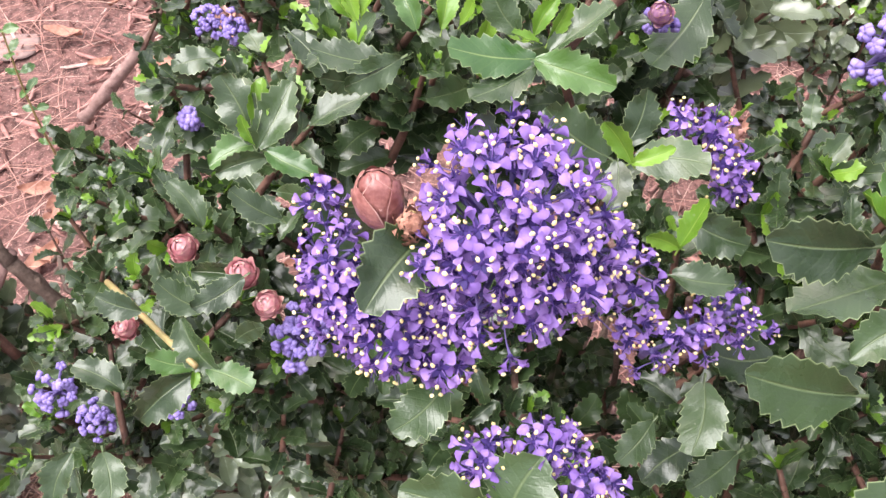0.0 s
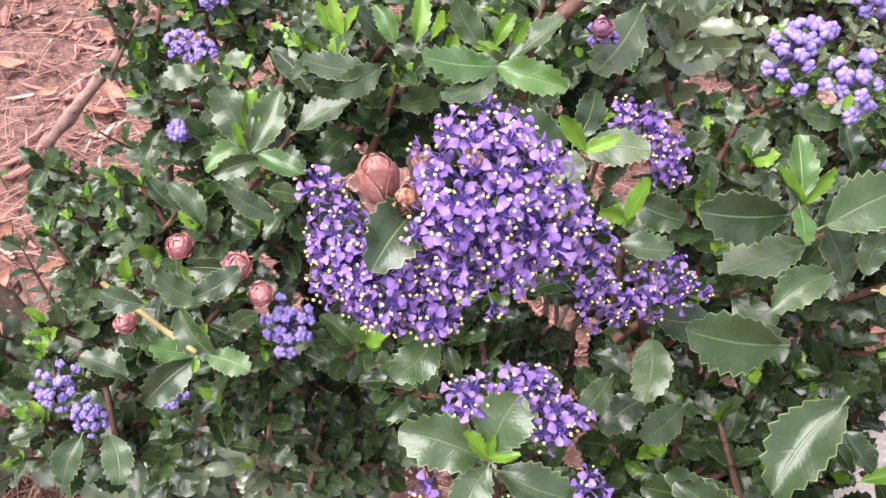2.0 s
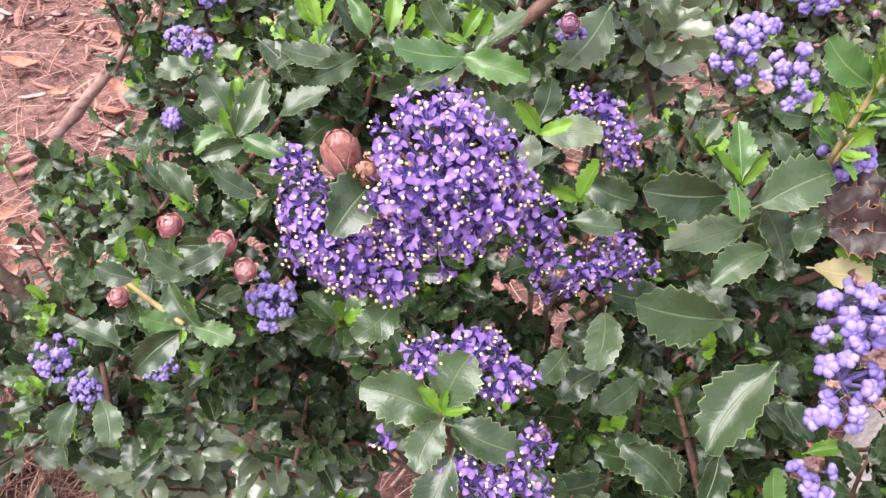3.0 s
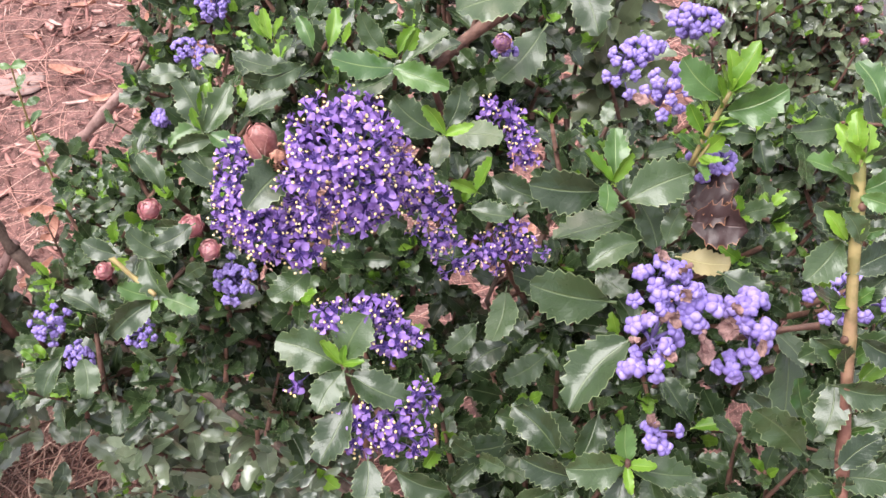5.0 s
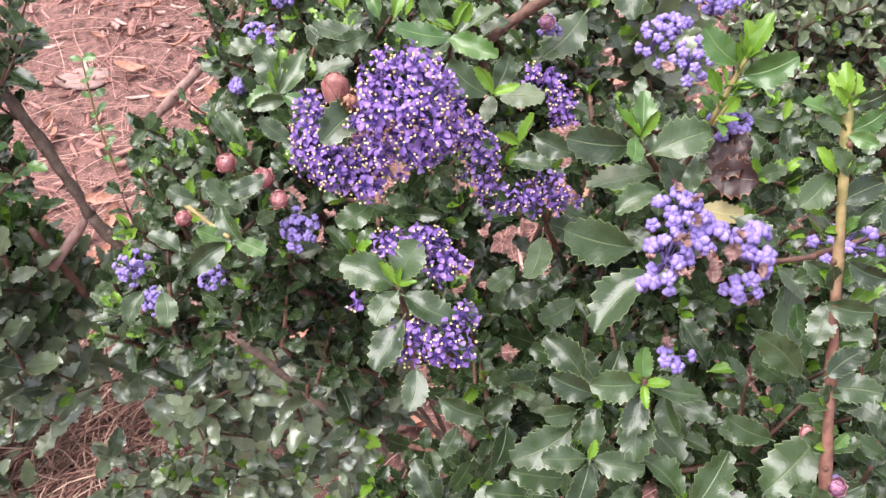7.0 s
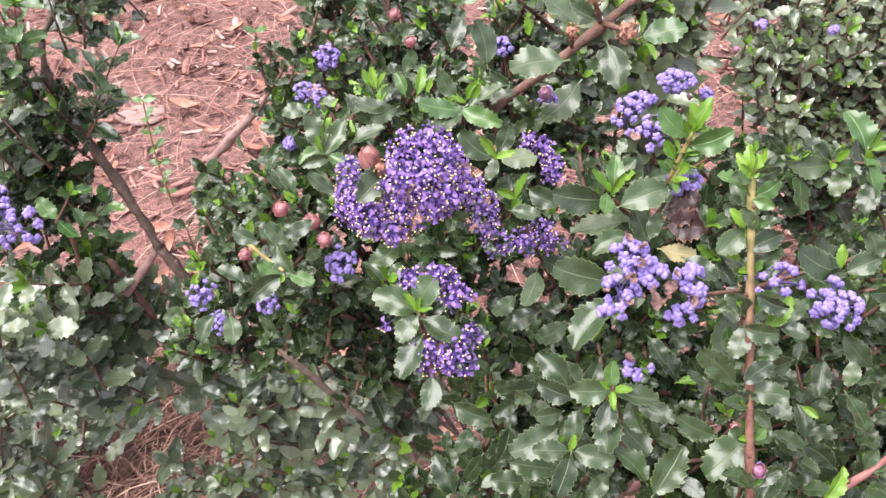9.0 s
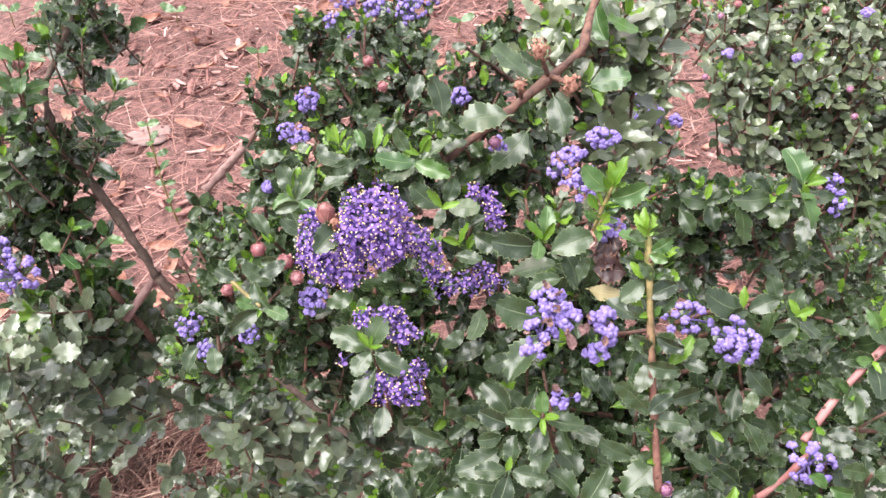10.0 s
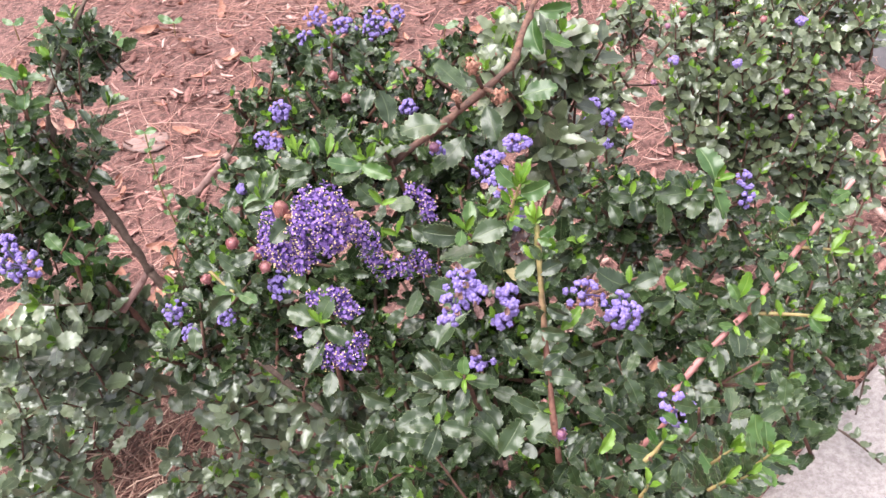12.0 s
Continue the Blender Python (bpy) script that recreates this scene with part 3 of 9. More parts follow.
def limb(parent, to, seed, start=None):
    """A woody branch from the foot of a shrub, or from a bough, up into its leaves."""
    r = random.Random(seed)
    near = Vector((to[0] + r.uniform(-0.05, 0.05), to[1] + r.uniform(0.03, 0.09), -0.02))
    foot = Vector(start) if start else near if to[2] < 0.45 and parent.name == "low_shrub" else Vector(parent.location) + Vector((r.uniform(-0.04, 0.04), r.uniform(-0.04, 0.04), -0.02))
    n = 10
    pts = [foot.lerp(Vector(to), t) + Vector((0, 0, (0.01 if start else 0.06) * math.sin(math.pi * t))) + Vector((r.uniform(-1, 1), r.uniform(-1, 1), 0)) * 0.008 for t in (i / n for i in range(n + 1))]
    sh = Shape()
    sh.tube(pts, [(0.0022 if start else 0.0018 if parent.name == "low_shrub" else 0.003) * (1 - 0.68 * i / n) for i in range(n + 1)], 0, 7, 0.25)
    return child("branch", sh.mesh("branch", [BARK]), parent)


# ---------------------------------------------------------------- masses of foliage
FINE = {LEAF.name: (1.25, 0.88), LEAF_LOW.name: (1.0, 1.25), LEAF_FAR.name: (1.15, 1.35)}


def clump(parent, at, radius, count, size, mats, seed, label="", lime=0.14, name="foliage", tall=1.0, lean=(0.0, -0.25, 1.0)):
    """Leafy shoots that fill a round stretch of the shrub; one mesh of stems and leaves."""
    rnd = random.Random(seed)
    at = Vector(at)
    picks, twigs = [], Shape()
    size *= FINE[mats.name][1]
    for i in range(math.ceil(count * FINE[mats.name][0])):
        while True:
            q = Vector((rnd.uniform(-1, 1), rnd.uniform(-1, 1), rnd.uniform(-1, 1)))
            if q.length < 1:
                break
        tip = at + Vector((q.x * radius, q.y * radius, q.z * radius * tall))
        way = (Vector(lean) + Vector((q.x * 0.7, q.y * 0.7, 0)) + Vector((rnd.gauss(0, 0.4), rnd.gauss(0, 0.4), rnd.gauss(0, 0.25)))).normalized()
        long = size * rnd.uniform(1.7, 2.6)
        foot = tip - way * long
        twigs.tube(bent(foot, tip, 0, 3, rnd.random()), [0.0018, 0.0016, 0.0013, 0.001], 2, 4, cap=False)
        nodes, spin = rnd.randint(4, 5), rnd.uniform(0, 6.28)
        side = way.orthogonal().normalized()
        for k in range(nodes):
            f = k / (nodes - 1)
            p = foot.lerp(tip, 0.1 + 0.9 * f ** 0.8)
            for half in (0, math.pi):
                if rnd.random() < 0.06:
                    continue
                d = Matrix.Rotation(spin + k * math.pi / 2 + half + rnd.uniform(-0.3, 0.3), 3, way) @ side
                open_ = 1.45 - 0.75 * f + rnd.uniform(-0.22, 0.22)
                v = way * math.cos(open_) + d * math.sin(open_)
                s = size * rnd.uniform(0.62, 1.02) * (1.0 - 0.3 * f * f)
                m = leaf_pose(p, p + v * s, rnd.uniform(-24, 24), way + Vector((rnd.uniform(-0.25, 0.25), -0.4 + rnd.uniform(-0.25, 0.25), 0.35)))
                picks.append((rnd.choice(LOW_LEAVES if mats in (LEAF_LOW, LEAF_FAR) else FAR_LEAVES), m, 0))
        if rnd.random() < 2.3 * lime:
            for half in (0.4, math.pi + 0.2):
                d = Matrix.Rotation(spin + half, 3, way) @ side
                v = way * 0.85 + d * 0.5
                picks.append((rnd.choice(FAR_LEAVES), leaf_pose(tip, tip + v * size * rnd.uniform(0.34, 0.58), 0, way), 1))
    twigs.cache = twigs.arrays()
    picks.append((twigs, Matrix.Identity(4), 0))
    ob = child(name, joined(name, picks, [mats, LEAF_YOUNG, BARK_RED]), parent, label, "stuff")
    return ob


# ---------------------------------------------------------------- ground, kerb, paving
def hill(x, y):
    return 0.022 * noise.noise(Vector((x * 2.2, y * 2.2, 0.3))) + 0.012 * noise.noise(Vector((x * 9, y * 9, 1.7)))


def spread(n, reach, power):
    return [math.copysign(abs(t) ** power, t) * reach for t in (2 * i / n - 1 for i in range(n + 1))]


g = Shape()
g.grid([[(x, y + 0.9, hill(x, y + 0.9) if abs(x) < 3 and abs(y) < 3 else 0.0) for x in spread(150, 60, 3.2)] for y in spread(150, 60, 3.2)], 0, flip=True)
ground = tagged(new("ground", g.mesh("ground", [SOIL])), "reddish brown mulched soil under the shrubs", "ground", kind="structure")

rnd = random.Random(11)


def mulch_spot():
    return rnd.uniform(-1.15, 1.15), rnd.uniform(-0.1, 2.1)


def chip_shape(seed):
    r = random.Random(seed)
    sh = Shape()
    w, h = r.uniform(0.2, 0.42), r.uniform(0.05, 0.12)
    rows = []
    for u in (-1.0, -0.5, 0.5, 1.0):
        k = w * (1 - 0.55 * abs(u) ** 3) * r.uniform(0.75, 1.15)
        b = 0.15 * u * u + r.uniform(-0.03, 0.03)
        rows.append([(u, -k, b), (u, -k * 0.2, b + h * r.uniform(0.7, 1.2)), (u, k, b), (u, 0, b - h)])
    sh.grid(rows, 0, closed=True, flip=True)
    sh.cache = sh.arrays()
    return sh


CHIPS = [chip_shape(i) for i in range(9)]
CHIP_MESHES = [c.mesh("bark_chip", [CHIP]) for c in CHIPS]
picks = []
for i in range(10000):
    x, y = mulch_spot()
    s = 0.004 + 0.019 * rnd.random() ** 2.8
    m = Matrix.Translation((x, y, hill(x, y) + 0.004 + 0.4 * s * rnd.random())) @ Euler((rnd.gauss(0, 0.5), rnd.gauss(0, 0.4), rnd.uniform(0, 6.3))).to_matrix().to_4x4()
    k = rnd.randrange(len(CHIPS))
    if s > 0.0105 and -0.8 < x < 0.05 and 0.55 < y < 1.5 and len(ground.children) < 290:
        ob = new("bark_chip", CHIP_MESHES[k])
        ob.parent, ob.matrix_basis = ground, m @ Matrix.Scale(s, 4)
    else:
        picks.append((CHIPS[k], m @ Matrix.Scale(s, 4), 0))
tagged(new("bark_mulch", joined("bark_mulch", picks, [CHIP])), "weathered red-brown bark chips covering the soil", "mulch", kind="stuff")

needle = Shape()
needle.tube([(-1, 0, 0), (-0.3, 0.05, 0.03), (0.4, 0.03, 0.02), (1, -0.08, 0)], [0.008, 0.012, 0.012, 0.006], 0, 3, cap=False)
needle.cache = needle.arrays()
picks = []
for i in range(6800):
    x, y = mulch_spot()
    a = rnd.gauss(0.5, 0.8) if rnd.random() < 0.7 else rnd.uniform(0, 3.14)
    m = Matrix.Translation((x, y, hill(x, y) + rnd.uniform(0.01, 0.026))) @ Euler((rnd.gauss(0, 0.1), rnd.gauss(0, 0.12), a)).to_matrix().to_4x4()
    picks.append((needle, m @ Matrix.Scale(rnd.uniform(0.025, 0.07), 4), 0))
tagged(new("pine_needles", joined("pine_needles", picks, [NEEDLE])), "dry tan pine needles strewn over the mulch", "pine needles", kind="stuff")

# needles heaped in the hollow; the shrub's shade is painted in as darker browns
SHADED_NEEDLE = mixed_material("shaded_needle_brown", (0.055, 0.025, 0.02), (0.25, 0.125, 0.096), (0.6, 0.41, 0.32), 60.0, 0.7, 0.0005)
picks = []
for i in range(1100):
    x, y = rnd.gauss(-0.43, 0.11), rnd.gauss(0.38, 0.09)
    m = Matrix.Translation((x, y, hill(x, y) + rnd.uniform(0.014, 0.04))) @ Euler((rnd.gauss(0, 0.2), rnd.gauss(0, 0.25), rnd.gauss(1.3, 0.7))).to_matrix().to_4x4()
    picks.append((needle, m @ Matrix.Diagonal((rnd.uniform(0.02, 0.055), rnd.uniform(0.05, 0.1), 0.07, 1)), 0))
tagged(new("needle_litter", joined("needle_litter", picks, [SHADED_NEEDLE])), "brown needles heaped under the shrub, its shade put into their colour", "pine needles", kind="stuff")

litter = Shape()
litter.grid([[(u, c * 0.42 * math.sin(math.pi * (0.08 + 0.88 * (u + 1) / 2)), 0.25 * c * c + 0.2 * u * u + 0.06 * math.sin(5 * u + 3 * c)) for c in (-1, -0.5, 0, 0.5, 1)] for u in (-1, -0.6, -0.2, 0.2, 0.6, 1)], 0, flip=True)
litter.cache = litter.arrays()
picks = []
for i in range(420):
    x, y = mulch_spot()
    m = Matrix.Translation((x, y, hill(x, y) + 0.012)) @ Euler((rnd.gauss(0, 0.4), rnd.gauss(0, 0.4), rnd.uniform(0, 6.3))).to_matrix().to_4x4()
    picks.append((litter, m @ Matrix.Scale(rnd.uniform(0.012, 0.03), 4), 0))
tagged(new("fallen_leaves", joined("fallen_leaves", picks, [LITTER])), "dry tan fallen leaves lying on the mulch", "leaf litter", kind="stuff")


def kerb_stone(a, b):
    """A cast concrete kerb with a worn rounded arris."""
    a, b = Vector(a), Vector(b)
    d = (b - a).normalized()
    out = Vector((d.y, -d.x, 0))
    a, b = a - d * 1.5, b + d * 1.3
    h = a.z
    prof = [(0.0, -0.05), (0.0, h - 0.04), (0.003, h - 0.024), (0.011, h - 0.011), (0.023, h - 0.003), (0.04, h), (0.12, h + 0.004), (0.24, h), (0.255, h - 0.012), (0.26, -0.05)]
    sh = Shape()
    n = 90
    rows = []
    for i in range(n + 1):
        p = a.lerp(b, i / n)
        rows.append([(p.x + out.x * w, p.y + out.y * w, z + 0.0025 * noise.noise(Vector((p.x * 25, p.y * 25, w * 30)))) for w, z in prof])
    sh.grid(rows, 0, flip=True)
    return tagged(new("kerb", sh.mesh("kerb", [CONCRETE])), "pale weathered concrete kerb beside the bed", "kerb", kind="structure")


def paving_slab(a, turn):
    """Grey paving beyond the bed."""
    a = Vector(a)
    bm = bmesh.new()
    bmesh.ops.create_cube(bm, size=1)
    bmesh.ops.scale(bm, vec=(1.2, 0.9, 0.06), verts=bm.verts)
    bmesh.ops.bevel(bm, geom=bm.edges[:], offset=0.006, segments=2, affect="EDGES")
    me = bpy.data.meshes.new("paving")
    bm.to_mesh(me)
    bm.free()
    me.materials.append(SLATE)
    ob = tagged(new("paving", me), "smooth blue-grey paving slab beyond the mulch", "paving", kind="structure")
    ob.matrix_world = Matrix.Translation((a.x, a.y, 0.03)) @ Matrix.Rotation(turn, 4, "Z")
    return ob


def dead_leaf(base, tip, seed, roll):
    """A crumpled dark leaf lodged among the twigs, its spiny rim curled."""
    sh = leaf_shape(seed, 5, 0.4, 0.5, -0.25, 0.012, 0.09, 3)
    for i, (x, y, z) in enumerate(sh.v):
        q = Vector((x * 4.0, y * 5.0, seed))
        sh.v[i] = (x + 0.05 * noise.noise(q + Vector((5, 0, 0))), y, z + 0.13 * noise.noise(q) + 0.06 * noise.noise(q * 2.3))
    ob = new("dead_leaf", sh.mesh("dead_leaf", [DEAD, DEAD]))
    ob.matrix_basis = leaf_pose(base, tip, roll)
    return tagged(ob, "crumpled dark brown dead leaf caught among green twigs", "leaf", "dead leaves")


def dry_stick(a, b, r):
    """A thin broken stick lying on the mulch."""
    sh = Shape()
    n = 9
    sh.tube(bent(a, b, 0.002, n, int(a[0] * 997)), [r * (0.6 if i in (0, n) else 1.0 + 0.12 * math.sin(i * 2.1)) for i in range(n + 1)], 0, 7, 0.3)
    return tagged(new("dry_stick", sh.mesh("dry_stick", [STICK])), "thin dry tan stick lying on the mulch", "stick", "dry sticks")


def flat_stone(at, size, seed):
    """A pale flat stone half sunk in the mulch."""
    sh = Shape()
    rows = []
    for i in range(7):
        t = math.pi * i / 6
        rows.append([(at[0] + size * math.sin(t) * math.cos(a) * (1 + 0.7 * noise.noise(Vector((math.cos(a) * 1.5, math.sin(a) * 1.5, seed)))),
                      at[1] + 0.7 * size * math.sin(t) * math.sin(a) * (1 + 0.2 * noise.noise(Vector((math.cos(a), math.sin(a), seed + 3)))),
                      at[2] - 0.002 + 0.13 * size * math.cos(t)) for a in (math.tau * j / 12 for j in range(12))])
    sh.grid(rows, 0, closed=True, flip=True)
    return tagged(new("stone", sh.mesh("stone", [STONE])), "pale pinkish flat stone lying in the mulch", "stone", "stones in the mulch")


def trailing_twig(a, b, seed):
    """A thin twig with tiny leaves that trails over the kerb."""
    w = thing("trailing_twig", a, "thin brown twig with tiny leaves trailing over the kerb", "twig")
    s = stem(w, "stem", a, b, 0.0014, 0.0009, BARK, 0.012, "", seed)
    r = random.Random(seed)
    for i in range(13):
        p = Vector(a).lerp(Vector(b), (i + 0.5) / 13) + Vector((0, 0, 0.012 * math.sin(math.pi * (i + 0.5) / 13)))
        d = Vector((r.uniform(-1, 1), r.uniform(-1, 1), 0.5)).normalized()
        ob = new("leaf", LEAF_MESHES["glossy"][i % 12])
        ob.parent = s
        ob.matrix_basis = leaf_pose(p, p + d * r.uniform(0.009, 0.015))
    return w


def weed(at, tall, seed, leaf_size=0.018):
    """A thin seedling with pairs of small pale leaves."""
    w = thing("weed_seedling", at, "thin pale green weed seedling growing from the mulch", "weed", "weeds")
    s = stem(w, "stem", at, Vector(at) + Vector((0.01, -0.01, tall)), 0.0016, 0.001, STEM_GREEN, 0, "", seed)
    r = random.Random(seed)
    steps = max(1, int(tall / 0.03))
    for i in range(steps):
        p = Vector(at) + Vector((0.01, -0.01, tall)) * ((i + 1) / steps)
        for half in (0, 3.14):
            a = i * 1.57 + half + r.uniform(-0.3, 0.3)
            d = Vector((math.cos(a), math.sin(a), 0.35))
            ob = new("leaf", LEAF_MESHES["mid"][i % 4])
            ob.parent = s
            ob.matrix_basis = leaf_pose(p, p + d * leaf_size * r.uniform(0.8, 1.25))
    return w

# ---------------------------------------------------------------- the flowering shrub
shrub = thing("flowering_shrub", (0.1000, 0.3000, 0.0000), "holly-leaved evergreen shrub with violet flower clusters on mulch", "shrub")
top_branch = stem(shrub, "branch", (0.0311, 0.2124, 0.6862), (0.1138, 0.2871, 0.7189), 0.0026, 0.0024, BARK_RED, 0, "reddish brown woody twig", 2)
top_branch_end = stem(shrub, "branch", (0.1138, 0.2871, 0.7189), (0.1287, 0.3688, 0.7287), 0.0027, 0.0022, BARK_RED, 0, "reddish brown woody twig", 3)
stem(shrub, "branch", (-0.1710, 0.2874, 0.4124), (-0.0178, 0.1967, 0.3623), 0.0028, 0.0024, BARK, 0, "bare grey-brown lower branch", 4)
stem(shrub, "branch", (-0.2030, 0.2892, 0.4400), (-0.1550, 0.2660, 0.3552), 0.0042, 0.004, BARK, 0, "bare grey-brown lower branch", 5)
stem(shrub, "branch", (-0.1917, 0.5431, 0.4833), (-0.2680, 0.4920, 0.4130), 0.0038, 0.0042, BARK_PALE, 0, "bare greyish branch low over the mulch", 6)
upright_shoot = stem(shrub, "shoot", (0.1347, 0.0708, 0.7723), (0.1505, 0.0051, 0.6506), 0.0013, 0.0016, STEM_TURN, 0, "yellow-green upright shoot reddening downwards", 7)
pink_shoot = stem(shrub, "shoot", (0.2092, 0.0307, 0.6826), (0.2497, 0.0739, 0.6992), 0.0016, 0.0015, STEM_PINK, 0, "long pinkish red shoot", 8)
pink_shoot_middle = stem(shrub, "shoot", (0.2497, 0.0739, 0.6992), (0.2778, 0.1035, 0.7214), 0.0015, 0.0014, STEM_PINK, 0, "long pinkish red shoot", 9)
pink_shoot_end = stem(shrub, "shoot", (0.2778, 0.1035, 0.7214), (0.3018, 0.1217, 0.7537), 0.0014, 0.0012, STEM_PINK, 0, "long pinkish red shoot", 10)
stem(shrub, "shoot", (0.2497, 0.0735, 0.6989), (0.2811, 0.0699, 0.7024), 0.0011, 0.0008, STEM_GREEN, 0, "short yellowish side shoot", 11)
stem(shrub, "shoot", (0.2778, 0.1035, 0.7214), (0.2709, 0.1127, 0.7357), 0.001, 0.0007, STEM_GREEN, 0, "short yellowish side shoot", 12)
stem(shrub, "shoot", (0.2778, 0.1030, 0.7210), (0.2933, 0.0988, 0.7240), 0.001, 0.0007, STEM_GREEN, 0, "short yellowish side shoot", 13)
stem(shrub, "shoot", (0.2497, 0.0739, 0.6992), (0.2439, 0.0778, 0.7090), 0.0009, 0.0007, STEM_PINK, 0, "short reddish side shoot", 14)
pink_shoot_foot = stem(shrub, "shoot", (0.2164, 0.0307, 0.6826), (0.1868, 0.0292, 0.6135), 0.0013, 0.0014, STEM_PINK, 0, "long pinkish red shoot", 15)
middle_shoot = stem(shrub, "shoot", (0.0564, 0.1197, 0.6894), (0.0745, 0.1383, 0.6305), 0.0008, 0.0011, BARK_RED, 0, "reddish brown shoot", 16)
stem(shrub, "shoot", (0.1220, 0.0629, 0.7070), (0.1402, 0.0594, 0.7171), 0.0007, 0.0008, BARK_RED, 0, "reddish brown shoot", 17)
rosette_shoot = stem(shrub, "shoot", (0.0950, 0.1196, 0.7089), (0.1276, 0.1578, 0.6481), 0.0009, 0.0011, BARK_RED, 0, "reddish brown shoot", 18)
lime_shoot = stem(shrub, "shoot", (0.1254, 0.1277, 0.7431), (0.1174, 0.1219, 0.7179), 0.0006, 0.0008, STEM_GREEN, 0, "lime-green young shoot", 19)
front_shoot = stem(shrub, "shoot", (0.0113, 0.0696, 0.6839), (0.0179, 0.0626, 0.6284), 0.0007, 0.0011, BARK_RED, 0, "thin reddish shoot", 20)
low_shoot = stem(shrub, "shoot", (0.0963, 0.0470, 0.6675), (0.1083, 0.0501, 0.6179), 0.001, 0.0016, BARK_RED, 0, "thin reddish shoot", 21)
left_shoot = stem(shrub, "shoot", (-0.0730, 0.1392, 0.6300), (-0.1155, 0.1842, 0.6129), 0.0009, 0.0012, STEM_GREEN, 0, "thin yellowish shoot", 22)
upper_shoot = stem(shrub, "shoot", (0.0223, 0.1759, 0.7130), (0.0146, 0.2293, 0.6508), 0.0007, 0.0009, BARK_RED, 0, "thin reddish shoot", 23)
corner_shoot = stem(shrub, "shoot", (0.2813, 0.2771, 0.6125), (0.1838, 0.3123, 0.5899), 0.0008, 0.001, BARK_RED, 0, "thin reddish shoot", 24)
side_shoot = stem(shrub, "shoot", (0.2109, 0.0957, 0.7084), (0.1617, 0.1022, 0.6747), 0.0007, 0.0009, BARK_RED, 0, "thin reddish shoot", 25)

# leaves that stand out, shoot by shoot
leaf(lime_shoot, (0.1230, 0.1294, 0.7385), (0.1110, 0.1345, 0.7485), 0, "mid", 1.25)
leaf(lime_shoot, (0.1255, 0.1256, 0.7360), (0.1398, 0.1222, 0.7454), 0, "mid", 1.10)
leaf(lime_shoot, (0.1250, 0.1275, 0.7426), (0.1278, 0.1292, 0.7572), 0, "young", 1.20)
leaf(lime_shoot, (0.1255, 0.1271, 0.7423), (0.1241, 0.1300, 0.7542), 0, "young", 1.10)
leaf(lime_shoot, (0.1239, 0.1272, 0.7396), (0.1199, 0.1284, 0.7470), 0, "young", 1.00)
leaf(lime_shoot, (0.1194, 0.1261, 0.7281), (0.1145, 0.1293, 0.7360), 0, "young", 1.20)
leaf(lime_shoot, (0.1216, 0.1248, 0.7292), (0.1288, 0.1222, 0.7347), 0, "mid", 1.00)
leaf(lime_shoot, (0.1202, 0.1230, 0.7224), (0.1256, 0.1228, 0.7301), 0, "young", 1.30)
leaf(lime_shoot, (0.1195, 0.1226, 0.7215), (0.1220, 0.1177, 0.7214), 0, "young", 1.20)
leaf(lime_shoot, (0.1184, 0.1239, 0.7228), (0.1129, 0.1251, 0.7273), 0, "mid", 1.00)
leaf(lime_shoot, (0.1197, 0.1267, 0.7310), (0.1253, 0.1240, 0.7354), 0, "young", 1.00)
leaf(upper_shoot, (0.0410, 0.1364, 0.7165), (0.0343, 0.1409, 0.7254), 0, "young", 1.0)
leaf(upper_shoot, (0.0410, 0.1364, 0.7165), (0.0490, 0.1363, 0.7215), 0, "young", 1.0)
leaf(middle_shoot, (0.0512, 0.1221, 0.7045), (0.0566, 0.1262, 0.7157), 0, "young", 1.0)
leaf(middle_shoot, (0.0515, 0.1222, 0.7045), (0.0425, 0.1221, 0.7096), 0, "young", 1.0)
leaf(rosette_shoot, (0.0935, 0.1178, 0.7138), (0.0830, 0.1203, 0.7238), 0, "young", 0.9)
leaf(rosette_shoot, (0.0935, 0.1178, 0.7138), (0.0981, 0.1205, 0.7240), 0, "young", 0.9)
leaf(rosette_shoot, (0.0913, 0.1159, 0.7149), (0.0898, 0.1060, 0.7118), 0, "mid", 1.3)
leaf(rosette_shoot, (0.0953, 0.1214, 0.7117), (0.0953, 0.1326, 0.7237), 0, "mid", 1.0)
leaf(front_shoot, (0.0116, 0.0677, 0.6849), (0.0051, 0.0697, 0.6931), 0, "young", 1.0)
leaf(front_shoot, (0.0119, 0.0678, 0.6849), (0.0175, 0.0656, 0.6896), 0, "young", 1.0)
leaf(front_shoot, (0.0119, 0.0680, 0.6852), (0.0127, 0.0701, 0.6908), 0, "young", 1.0)
leaf(low_shoot, (0.0964, 0.0472, 0.6650), (0.1045, 0.0442, 0.6691), 0, "young", 1.0)
leaf(low_shoot, (0.0964, 0.0477, 0.6655), (0.0912, 0.0472, 0.6703), 0, "young", 1.0)
leaf(low_shoot, (0.0967, 0.0469, 0.6648), (0.0971, 0.0392, 0.6636), 0, "young", 1.0)
leaf(low_shoot, (0.0967, 0.0481, 0.6658), (0.0961, 0.0552, 0.6744), 0, "mid", 1.3)
leaf(upper_shoot, (-0.0227, 0.1811, 0.7226), (-0.0277, 0.1842, 0.7305), 0, "young", 1.0)
leaf(upper_shoot, (-0.0210, 0.1806, 0.7222), (-0.0235, 0.1854, 0.7315), 0, "young", 1.0)
leaf(upper_shoot, (-0.0200, 0.1811, 0.7226), (-0.0164, 0.1832, 0.7296), 0, "young", 1.0)
leaf(upper_shoot, (-0.0003, 0.1788, 0.7207), (0.0024, 0.1860, 0.7319), 0, "young", 1.0)
